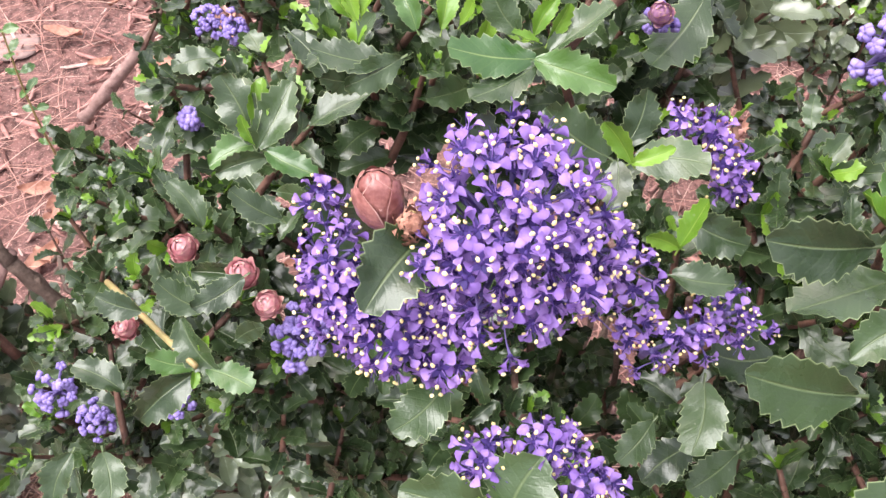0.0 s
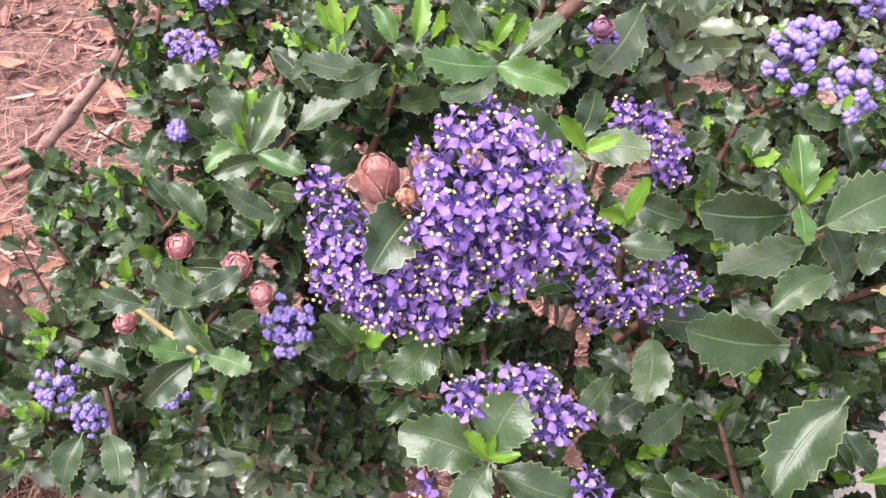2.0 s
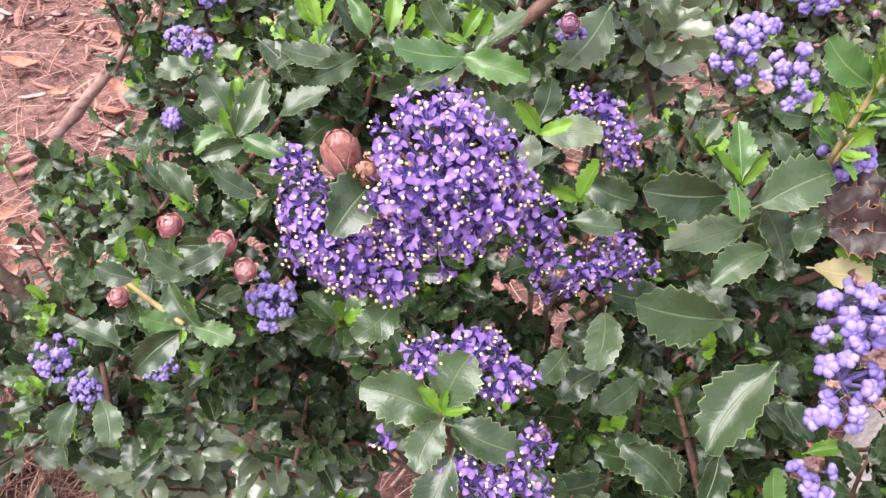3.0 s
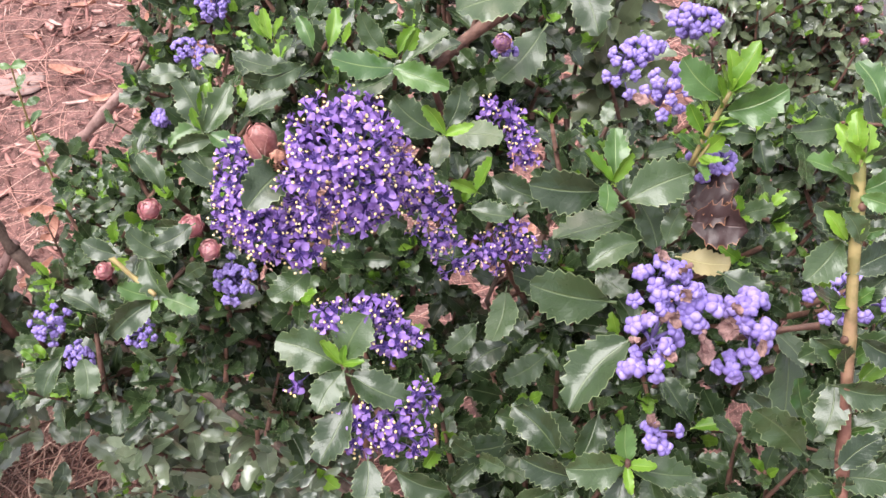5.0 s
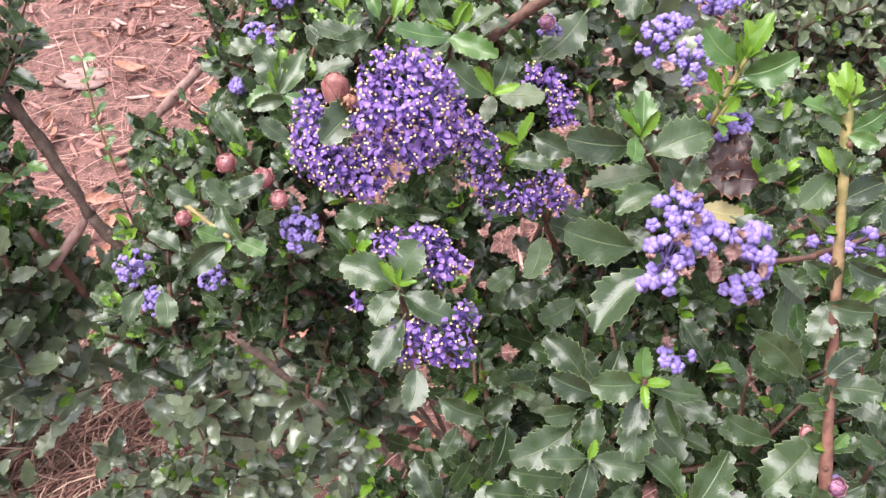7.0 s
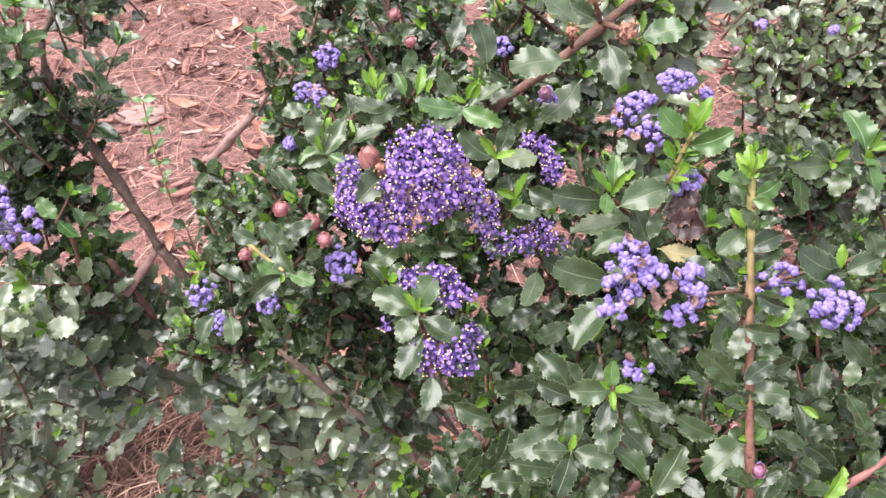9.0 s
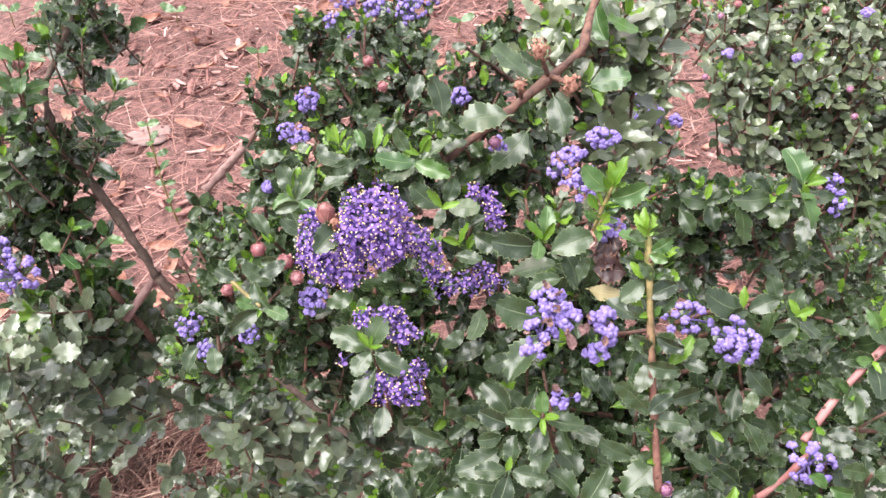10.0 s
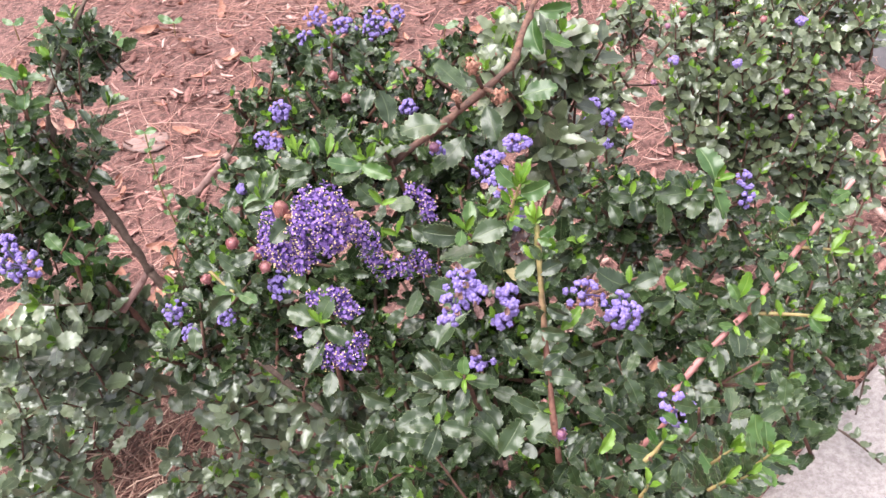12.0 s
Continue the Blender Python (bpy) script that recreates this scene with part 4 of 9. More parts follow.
leaf(upper_shoot, (0.0042, 0.1796, 0.7213), (0.0085, 0.1818, 0.7284), 0, "young", 1.0)
leaf(upper_shoot, (0.0257, 0.1762, 0.7185), (0.0297, 0.1807, 0.7275), 0, "young", 1.0)
leaf(upper_shoot, (0.0235, 0.1765, 0.7187), (0.0169, 0.1752, 0.7229), 0, "young", 1.0)
leaf(upper_shoot, (0.0226, 0.1733, 0.7160), (0.0009, 0.1718, 0.7201), 0, "mid", 1.0)
leaf(upper_shoot, (0.0226, 0.1729, 0.7158), (0.0417, 0.1655, 0.7147), 0, "mid", 1.0)
leaf(upper_shoot, (0.0226, 0.1720, 0.7150), (0.0066, 0.1624, 0.7121), 0, "dark", 1.0)
leaf(upper_shoot, (0.0262, 0.1746, 0.7172), (0.0396, 0.1820, 0.7286), 0, "dark", 1.0)
leaf(upper_shoot, (-0.0065, 0.1787, 0.7206), (-0.0113, 0.1833, 0.7297), 0, "mid", 1.0)
leaf(upper_shoot, (0.0183, 0.1780, 0.7200), (0.0110, 0.1846, 0.7308), 0, "dark", 1.0)
leaf(upper_shoot, (-0.0143, 0.1724, 0.7153), (-0.0321, 0.1725, 0.7206), 0, "dark", 1.0)
leaf(upper_shoot, (-0.0183, 0.1692, 0.7126), (-0.0297, 0.1667, 0.7158), 0, "dark", 1.0)
leaf(upper_shoot, (-0.0103, 0.1733, 0.7161), (-0.0235, 0.1648, 0.7142), 0, "dark", 1.0)
leaf(left_shoot, (-0.0513, 0.1818, 0.6828), (-0.0513, 0.1893, 0.6956), 0, "young", 1.0)
leaf(left_shoot, (-0.0530, 0.1801, 0.6813), (-0.0559, 0.1823, 0.6897), 0, "young", 1.0)
leaf(left_shoot, (-0.0518, 0.1792, 0.6806), (-0.0430, 0.1895, 0.6957), 0, "dark", 1.0)
leaf(left_shoot, (-0.0534, 0.1801, 0.6813), (-0.0618, 0.1908, 0.6968), 0, "dark", 1.0)
leaf(left_shoot, (-0.0374, 0.1839, 0.6845), (-0.0216, 0.1879, 0.6944), 0, "dark", 1.0)
leaf(left_shoot, (-0.0494, 0.1772, 0.6788), (-0.0618, 0.1698, 0.6792), 0, "dark", 1.0)
leaf(left_shoot, (-0.0456, 0.1637, 0.6676), (-0.0587, 0.1668, 0.6766), 0, "dark", 1.0)
leaf(left_shoot, (-0.0675, 0.1624, 0.6664), (-0.0750, 0.1686, 0.6782), 0, "dark", 1.0)
leaf(left_shoot, (-0.0566, 0.1530, 0.6553), (-0.0703, 0.1446, 0.6516), 0, "dark", 1.0)
leaf(left_shoot, (-0.0467, 0.1698, 0.6726), (-0.0353, 0.1644, 0.6747), 0, "dark", 1.0)
leaf(left_shoot, (-0.0495, 0.1784, 0.6799), (-0.0357, 0.1712, 0.6804), 0, "mid", 1.0)
leaf(front_shoot, (-0.0029, 0.1036, 0.7307), (-0.0117, 0.0873, 0.7327), -10, "dark", 1.25)
leaf(front_shoot, (-0.0136, 0.1256, 0.6943), (-0.0274, 0.1294, 0.7105), 0, "dark", 1.1)
leaf(rosette_shoot, (0.0906, 0.1185, 0.7092), (0.0683, 0.1158, 0.7122), 0, "dark", 1.1)
leaf(rosette_shoot, (0.0979, 0.1122, 0.7118), (0.1164, 0.1164, 0.7205), 0, "dark", 1.1)
leaf(rosette_shoot, (0.1003, 0.1205, 0.6952), (0.0771, 0.1144, 0.6953), 0, "dark", 1.1)
leaf(rosette_shoot, (0.1024, 0.1085, 0.6969), (0.0872, 0.1008, 0.6957), 0, "dark", 1.1)
leaf(rosette_shoot, (0.1122, 0.1085, 0.6969), (0.1160, 0.1141, 0.7069), 0, "dark", 1.1)
leaf(rosette_shoot, (0.0965, 0.1048, 0.6716), (0.0708, 0.1049, 0.6770), 0, "dark", 1.1)
leaf(middle_shoot, (0.0625, 0.1099, 0.6694), (0.0584, 0.0946, 0.6617), 0, "dark", 1.1)
leaf(rosette_shoot, (0.0964, 0.0752, 0.6886), (0.0776, 0.0593, 0.6804), 0, "dark", 1.1)
leaf(middle_shoot, (0.0498, 0.1178, 0.7008), (0.0623, 0.1147, 0.7034), 0, "dark", 1.1)
leaf(middle_shoot, (0.0438, 0.1442, 0.7099), (0.0602, 0.1402, 0.7118), 0, "dark", 1.1)
leaf(middle_shoot, (0.0418, 0.1464, 0.7117), (0.0462, 0.1534, 0.7228), 0, "dark", 1.1)
leaf(middle_shoot, (0.0383, 0.1461, 0.7089), (0.0231, 0.1518, 0.7189), 0, "dark", 1.1)
leaf(middle_shoot, (0.0400, 0.1439, 0.7097), (0.0380, 0.1326, 0.7054), 0, "dark", 1.1)
leaf(middle_shoot, (0.0577, 0.1378, 0.6967), (0.0708, 0.1302, 0.6956), 0, "dark", 1.1)
leaf(rosette_shoot, (0.1113, 0.1115, 0.6890), (0.1045, 0.1215, 0.7026), 0, "dark", 1.1)
leaf(middle_shoot, (0.0530, 0.1081, 0.6535), (0.0431, 0.0984, 0.6506), 0, "dark", 1.1)
leaf(middle_shoot, (0.0647, 0.1060, 0.6453), (0.0504, 0.0969, 0.6429), 0, "dark", 1.1)
leaf(rosette_shoot, (0.0833, 0.1206, 0.6640), (0.0656, 0.1190, 0.6679), 0, "dark", 1.1)
leaf(rosette_shoot, (0.1176, 0.1070, 0.6918), (0.1322, 0.1029, 0.6935), 0, "yellow", 1.1)
leaf(rosette_shoot, (0.1247, 0.0896, 0.7032), (0.1379, 0.0813, 0.7015), 0, "dark", 1.1)
leaf(front_shoot, (0.0099, 0.0689, 0.6833), (-0.0077, 0.0713, 0.6905), 0, "dark", 1.2)
leaf(front_shoot, (0.0117, 0.0671, 0.6818), (0.0048, 0.0557, 0.6774), 0, "dark", 1.2)
leaf(front_shoot, (0.0121, 0.0690, 0.6862), (0.0176, 0.0752, 0.6985), 0, "dark", 1.7)
leaf(front_shoot, (0.0146, 0.0661, 0.6810), (0.0313, 0.0594, 0.6806), 0, "dark", 1.2)
leaf(front_shoot, (0.0138, 0.0601, 0.6759), (0.0049, 0.0446, 0.6681), 0, "dark", 1.2)
leaf(front_shoot, (0.0197, 0.0471, 0.6650), (0.0182, 0.0342, 0.6594), 0, "dark", 1.2)
leaf(front_shoot, (0.0006, 0.0903, 0.7013), (-0.0099, 0.0809, 0.6986), 0, "dark", 1.2)
leaf(low_shoot, (0.0960, 0.0472, 0.6650), (0.0789, 0.0439, 0.6662), 0, "dark", 1.15)
leaf(low_shoot, (0.0981, 0.0467, 0.6646), (0.1155, 0.0448, 0.6670), 0, "dark", 1.15)
leaf(low_shoot, (0.0808, 0.0473, 0.6573), (0.0657, 0.0488, 0.6625), 0, "dark", 1.15)
leaf(low_shoot, (0.0974, 0.0490, 0.6561), (0.0928, 0.0361, 0.6493), 0, "dark", 1.15)
leaf(low_shoot, (0.1065, 0.0518, 0.6520), (0.1096, 0.0396, 0.6456), 0, "dark", 1.15)
leaf(low_shoot, (0.0766, 0.0495, 0.6435), (0.0655, 0.0450, 0.6436), 0, "dark", 1.15)
leaf(low_shoot, (0.0839, 0.0497, 0.6437), (0.0765, 0.0398, 0.6393), 0, "dark", 1.15)
leaf(low_shoot, (0.0793, 0.0647, 0.6432), (0.0655, 0.0727, 0.6538), 0, "dark", 1.15)
leaf(low_shoot, (0.0774, 0.0815, 0.6312), (0.0609, 0.0825, 0.6359), 0, "dark", 1.15)
leaf(upright_shoot, (0.1438, 0.0445, 0.6785), (0.1290, 0.0514, 0.6882), 0, "dark", 1.1)
leaf(upright_shoot, (0.1394, 0.0418, 0.7153), (0.1351, 0.0309, 0.7102), 0, "dark", 1.1)
leaf(upright_shoot, (0.1382, 0.0387, 0.7193), (0.1501, 0.0349, 0.7200), 0, "dark", 1.1)
leaf(upright_shoot, (0.1413, 0.0268, 0.6962), (0.1572, 0.0243, 0.6981), 0, "dark", 1.1)
leaf(upright_shoot, (0.1407, 0.0263, 0.7024), (0.1496, 0.0306, 0.7099), 0, "dark", 1.1)
leaf(upright_shoot, (0.1381, 0.0339, 0.6565), (0.1231, 0.0368, 0.6629), 0, "dark", 1.1)
leaf(upright_shoot, (0.1345, 0.0591, 0.7495), (0.1260, 0.0501, 0.7458), 0, "dark", 1.1)
leaf(upright_shoot, (0.1391, 0.0506, 0.7228), (0.1300, 0.0452, 0.7222), 0, "dark", 1.1)
leaf(upright_shoot, (0.1370, 0.0536, 0.7449), (0.1478, 0.0560, 0.7508), 0, "dark", 1.1)
leaf(upright_shoot, (0.1352, 0.0631, 0.7620), (0.1250, 0.0675, 0.7696), 0, "mid", 1.1)
leaf(upright_shoot, (0.1366, 0.0631, 0.7620), (0.1444, 0.0651, 0.7675), 0, "mid", 1.1)
leaf(upright_shoot, (0.1339, 0.0669, 0.7691), (0.1323, 0.0720, 0.7773), 0, "young", 1.1)
leaf(upright_shoot, (0.1352, 0.0659, 0.7682), (0.1371, 0.0696, 0.7753), 0, "young", 1.1)
leaf(upright_shoot, (0.1337, 0.0666, 0.7676), (0.1291, 0.0703, 0.7745), 0, "young", 1.1)
leaf(upright_shoot, (0.1359, 0.0621, 0.7611), (0.1424, 0.0579, 0.7615), 0, "mid", 1.1)
leaf(upright_shoot, (0.1343, 0.0572, 0.7518), (0.1293, 0.0601, 0.7581), 0, "young", 1.1)
leaf(upright_shoot, (0.1356, 0.0578, 0.7523), (0.1370, 0.0582, 0.7566), 0, "young", 1.1)
leaf(upright_shoot, (0.1419, 0.0444, 0.7306), (0.1513, 0.0385, 0.7296), 0, "dark", 1.1)
leaf(upright_shoot, (0.1356, 0.0540, 0.7321), (0.1301, 0.0594, 0.7406), 0, "young", 1.1)
leaf(upright_shoot, (0.1412, 0.0465, 0.6932), (0.1368, 0.0530, 0.7026), 0, "mid", 1.1)
leaf(left_shoot, (-0.0744, 0.1415, 0.6267), (-0.0878, 0.1417, 0.6321), 0, "mid", 1.1)
leaf(left_shoot, (-0.0720, 0.1441, 0.6289), (-0.0696, 0.1460, 0.6357), 0, "young", 1.1)
leaf(left_shoot, (-0.0743, 0.1408, 0.6261), (-0.0739, 0.1343, 0.6259), 0, "young", 1.1)
leaf(left_shoot, (-0.0708, 0.1411, 0.6263), (-0.0558, 0.1340, 0.6256), 0, "mid", 1.1)
leaf(left_shoot, (-0.0749, 0.1397, 0.6252), (-0.0899, 0.1261, 0.6190), 0, "dark", 1.1)
leaf(left_shoot, (-0.0604, 0.1610, 0.6431), (-0.0729, 0.1534, 0.6419), 0, "dark", 1.1)
leaf(left_shoot, (-0.0717, 0.1545, 0.6376), (-0.0848, 0.1585, 0.6462), 0, "dark", 1.1)
leaf(left_shoot, (-0.0786, 0.1525, 0.6360), (-0.0695, 0.1375, 0.6286), 0, "dark", 1.1)
leaf(left_shoot, (-0.0619, 0.1475, 0.6318), (-0.0528, 0.1485, 0.6378), 0, "dark", 1.1)
leaf(left_shoot, (-0.1021, 0.1216, 0.6101), (-0.0982, 0.1074, 0.6033), 0, "dark", 1.1)
leaf(left_shoot, (-0.1114, 0.1214, 0.6099), (-0.1169, 0.1083, 0.6041), 0, "dark", 1.1)
leaf(left_shoot, (-0.0962, 0.1360, 0.6221), (-0.1090, 0.1401, 0.6308), 0, "dark", 1.1)
leaf(left_shoot, (-0.0905, 0.1540, 0.6372), (-0.1031, 0.1545, 0.6428), 0, "dark", 1.1)
leaf(top_branch, (0.0712, 0.2062, 0.7254), (0.0445, 0.1988, 0.7244), 0, "dark", 1.15)
leaf(top_branch, (0.0815, 0.2338, 0.6937), (0.0630, 0.2135, 0.6819), 0, "dark", 1.15)
leaf(low_shoot, (0.0263, 0.0731, 0.6111), (0.0428, 0.0651, 0.6096), 0, "dark", 1.1)
leaf(low_shoot, (0.0680, 0.0843, 0.6140), (0.0479, 0.0801, 0.6156), 0, "dark", 1.1)
leaf(low_shoot, (0.0794, 0.0761, 0.6332), (0.0670, 0.0828, 0.6441), 0, "dark", 1.1)
leaf(low_shoot, (0.0793, 0.1089, 0.6346), (0.0645, 0.0996, 0.6320), 0, "dark", 1.1)
leaf(low_shoot, (0.0760, 0.0496, 0.6306), (0.0546, 0.0381, 0.6261), 0, "dark", 1.1)
leaf(low_shoot, (0.0797, 0.0346, 0.6362), (0.0648, 0.0320, 0.6393), 0, "dark", 1.1)
leaf(low_shoot, (0.0831, 0.0342, 0.6359), (0.0999, 0.0300, 0.6376), 0, "dark", 1.1)
leaf(low_shoot, (0.0816, 0.0379, 0.6364), (0.0817, 0.0458, 0.6482), 0, "dark", 1.1)
leaf(low_shoot, (0.0811, 0.0319, 0.6366), (0.0754, 0.0152, 0.6278), 0, "dark", 1.1)
leaf(low_shoot, (0.0802, 0.0314, 0.6413), (0.0821, 0.0335, 0.6483), 0, "young", 1.1)
leaf(low_shoot, (0.0967, 0.0495, 0.6514), (0.0952, 0.0313, 0.6413), 0, "dark", 1.1)
leaf(low_shoot, (0.1018, 0.0529, 0.6333), (0.1172, 0.0412, 0.6287), 0, "dark", 1.1)
leaf(low_shoot, (0.1143, 0.0284, 0.6258), (0.1026, 0.0364, 0.6378), 0, "dark", 1.1)
leaf(low_shoot, (0.1182, 0.0229, 0.6264), (0.1293, 0.0359, 0.6425), 0, "dark", 1.1)
leaf(low_shoot, (0.1294, 0.0525, 0.6329), (0.1445, 0.0484, 0.6347), 0, "dark", 1.1)
leaf(low_shoot, (0.1516, 0.0321, 0.6615), (0.1337, 0.0161, 0.6534), 0, "dark", 1.1)
leaf(low_shoot, (0.1567, 0.0730, 0.6371), (0.1423, 0.0777, 0.6463), 0, "dark", 1.1)
leaf(low_shoot, (0.1387, 0.0737, 0.6638), (0.1472, 0.0652, 0.6619), 0, "dark", 1.1)
leaf(low_shoot, (0.1413, 0.0696, 0.6969), (0.1366, 0.0492, 0.6850), 0, "dark", 1.1)
leaf(low_shoot, (0.1441, 0.0506, 0.7031), (0.1388, 0.0371, 0.6970), 0, "dark", 1.1)
leaf(low_shoot, (0.1349, 0.0937, 0.6153), (0.1260, 0.1023, 0.6277), 0, "dark", 1.1)
leaf(low_shoot, (0.1351, 0.0896, 0.6184), (0.1469, 0.0896, 0.6237), 0, "young", 1.1)
leaf(low_shoot, (0.0539, 0.0683, 0.6005), (0.0498, 0.0532, 0.5931), 0, "dark", 1.1)
leaf(low_shoot, (0.0777, 0.0438, 0.6061), (0.0553, 0.0428, 0.6105), 0, "dark", 1.1)
leaf(low_shoot, (0.0634, 0.0404, 0.5967), (0.0462, 0.0389, 0.6007), 0, "dark", 1.1)
leaf(low_shoot, (0.0404, 0.0624, 0.5825), (0.0316, 0.0503, 0.5776), 0, "dark", 1.1)
leaf(low_shoot, (0.0268, 0.0504, 0.5659), (0.0162, 0.0607, 0.5798), 0, "dark", 1.1)
leaf(low_shoot, (0.0336, 0.0757, 0.5871), (0.0276, 0.0635, 0.5822), 0, "dark", 1.1)
leaf(low_shoot, (0.1116, 0.0589, 0.6383), (0.1274, 0.0526, 0.6383), 0, "dark", 1.1)
leaf(low_shoot, (0.0930, 0.0736, 0.6507), (0.0870, 0.0591, 0.6438), 0, "dark", 1.1)
leaf(low_shoot, (0.1170, 0.0890, 0.6506), (0.1244, 0.0788, 0.6472), 0, "dark", 1.1)
leaf(low_shoot, (0.0761, 0.0852, 0.6343), (0.0871, 0.0731, 0.6293), 0, "dark", 1.1)
leaf(low_shoot, (0.1284, 0.0296, 0.6268), (0.1386, 0.0226, 0.6262), 0, "dark", 1.1)
leaf(low_shoot, (0.0989, 0.0351, 0.6183), (0.0903, 0.0241, 0.6144), 0, "dark", 1.1)
leaf(upright_shoot, (0.1503, 0.0351, 0.6836), (0.1627, 0.0263, 0.6815), 0, "dark", 1.1)
leaf(upright_shoot, (0.1415, 0.0446, 0.7112), (0.1526, 0.0396, 0.7122), 0, "dark", 1.1)
leaf(upright_shoot, (0.1443, 0.0553, 0.7202), (0.1544, 0.0471, 0.7185), 0, "dark", 1.1)
leaf(upright_shoot, (0.1555, 0.0492, 0.7085), (0.1652, 0.0450, 0.7103), 0, "dark", 1.1)
leaf(upright_shoot, (0.1562, 0.0564, 0.7015), (0.1677, 0.0607, 0.7104), 0, "dark", 1.1)
leaf(upright_shoot, (0.1499, 0.0476, 0.7098), (0.1581, 0.0539, 0.7203), 0, "young", 1.1)
leaf(upright_shoot, (0.1755, 0.0309, 0.6540), (0.1629, 0.0338, 0.6617), 0, "dark", 1.1)
leaf(upright_shoot, (0.1875, 0.0274, 0.6485), (0.1748, 0.0312, 0.6569), 0, "dark", 1.1)
leaf(upright_shoot, (0.1700, -0.0046, 0.6764), (0.1767, 0.0008, 0.6862), 0, "young", 1.1)
leaf(upright_shoot, (0.1907, 0.0534, 0.6859), (0.1868, 0.0432, 0.6826), 0, "dark", 1.1)
leaf(upright_shoot, (0.1919, 0.0783, 0.6547), (0.1894, 0.0640, 0.6478), 0, "dark", 1.1)
leaf(upright_shoot, (0.1847, 0.0368, 0.6851), (0.1922, 0.0230, 0.6787), 0, "dark", 1.1)
leaf(upright_shoot, (0.1643, 0.0180, 0.6563), (0.1547, 0.0076, 0.6528), 0, "dark", 1.1)
leaf(upright_shoot, (0.1363, 0.0702, 0.7000), (0.1434, 0.0608, 0.6974), 0, "dark", 1.1)
leaf(upright_shoot, (0.1517, 0.0250, 0.6752), (0.1431, 0.0253, 0.6807), 0, "mid", 1.1)
leaf(upright_shoot, (0.1740, 0.0446, 0.6655), (0.1791, 0.0390, 0.6660), 0, "young", 1.1)
leaf(upright_shoot, (0.1691, 0.0586, 0.6772), (0.1567, 0.0519, 0.6769), 0, "dark", 1.1)
leaf(upright_shoot, (0.2007, 0.0583, 0.6770), (0.1901, 0.0642, 0.6871), 0, "dark", 1.1)
leaf(left_shoot, (-0.0769, 0.2431, 0.6624), (-0.0922, 0.2375, 0.6628), 0, "dark", 1.1)
leaf(left_shoot, (-0.0473, 0.2249, 0.6863), (-0.0342, 0.2105, 0.6794), 0, "dark", 1.1)
leaf(left_shoot, (-0.0453, 0.1825, 0.6768), (-0.0423, 0.1964, 0.6936), 0, "dark", 1.1)
leaf(left_shoot, (-0.0529, 0.1846, 0.6785), (-0.0629, 0.1948, 0.6923), 0, "dark", 1.1)
leaf(left_shoot, (-0.0533, 0.1853, 0.6765), (-0.0669, 0.1787, 0.6762), 0, "mid", 1.1)
leaf(left_shoot, (-0.0522, 0.1837, 0.6831), (-0.0508, 0.1918, 0.6950), 0, "young", 1.1)
leaf(left_shoot, (-0.0855, 0.1978, 0.6374), (-0.0947, 0.2036, 0.6475), 0, "dark", 1.1)
leaf(left_shoot, (-0.0608, 0.1670, 0.6377), (-0.0771, 0.1644, 0.6407), 0, "dark", 1.1)
leaf(left_shoot, (-0.0798, 0.1843, 0.5477), (-0.0912, 0.1650, 0.5368), 0, "dark", 1.1)
leaf(left_shoot, (-0.0743, 0.1800, 0.5572), (-0.0587, 0.1639, 0.5489), 0, "dark", 1.1)
leaf(left_shoot, (-0.0767, 0.1716, 0.6154), (-0.0932, 0.1769, 0.6251), 0, "dark", 1.1)
leaf(left_shoot, (-0.0456, 0.1778, 0.5292), (-0.0570, 0.1859, 0.5413), 0, "dark", 1.1)
leaf(left_shoot, (-0.0715, 0.1902, 0.4874), (-0.0546, 0.1855, 0.4887), 0, "dark", 1.1)
leaf(top_branch, (0.0314, 0.2282, 0.7086), (0.0247, 0.2433, 0.7265), 0, "dark", 1.15)
leaf(top_branch, (0.0104, 0.2475, 0.7052), (0.0148, 0.2570, 0.7184), 0, "dark", 1.15)
leaf(top_branch, (0.0925, 0.2898, 0.7016), (0.0732, 0.2941, 0.7104), 0, "dark", 1.15)
leaf(top_branch, (0.0236, 0.1869, 0.7131), (0.0291, 0.1908, 0.7216), 0, "young", 1.15)
leaf(top_branch, (0.0222, 0.1835, 0.7089), (0.0388, 0.1782, 0.7097), 0, "mid", 1.15)
leaf(top_branch, (0.0225, 0.1864, 0.7114), (0.0146, 0.1855, 0.7158), 0, "young", 1.15)
leaf(top_branch, (0.0430, 0.2411, 0.6868), (0.0332, 0.2424, 0.6931), 0, "dark", 1.15)
leaf(top_branch, (0.0464, 0.2447, 0.6768), (0.0533, 0.2351, 0.6740), 0, "dark", 1.15)
leaf(top_branch, (0.0776, 0.2744, 0.6495), (0.0949, 0.2688, 0.6500), 0, "dark", 1.15)
leaf(top_branch, (0.0919, 0.2694, 0.6452), (0.0783, 0.2574, 0.6404), 0, "dark", 1.15)
leaf(top_branch, (0.0964, 0.2660, 0.6685), (0.1048, 0.2549, 0.6644), 0, "dark", 1.15)
leaf(pink_shoot_middle, (0.2159, 0.0356, 0.6841), (0.2013, 0.0411, 0.6926), 0, "dark", 1.1)
leaf(pink_shoot_middle, (0.2194, 0.0332, 0.6847), (0.2303, 0.0314, 0.6870), 0, "dark", 1.1)
leaf(pink_shoot_middle, (0.2179, 0.0322, 0.6812), (0.2291, 0.0261, 0.6800), 0, "dark", 1.1)
leaf(pink_shoot_middle, (0.2292, 0.0505, 0.6900), (0.2173, 0.0526, 0.6958), 0, "dark", 1.1)
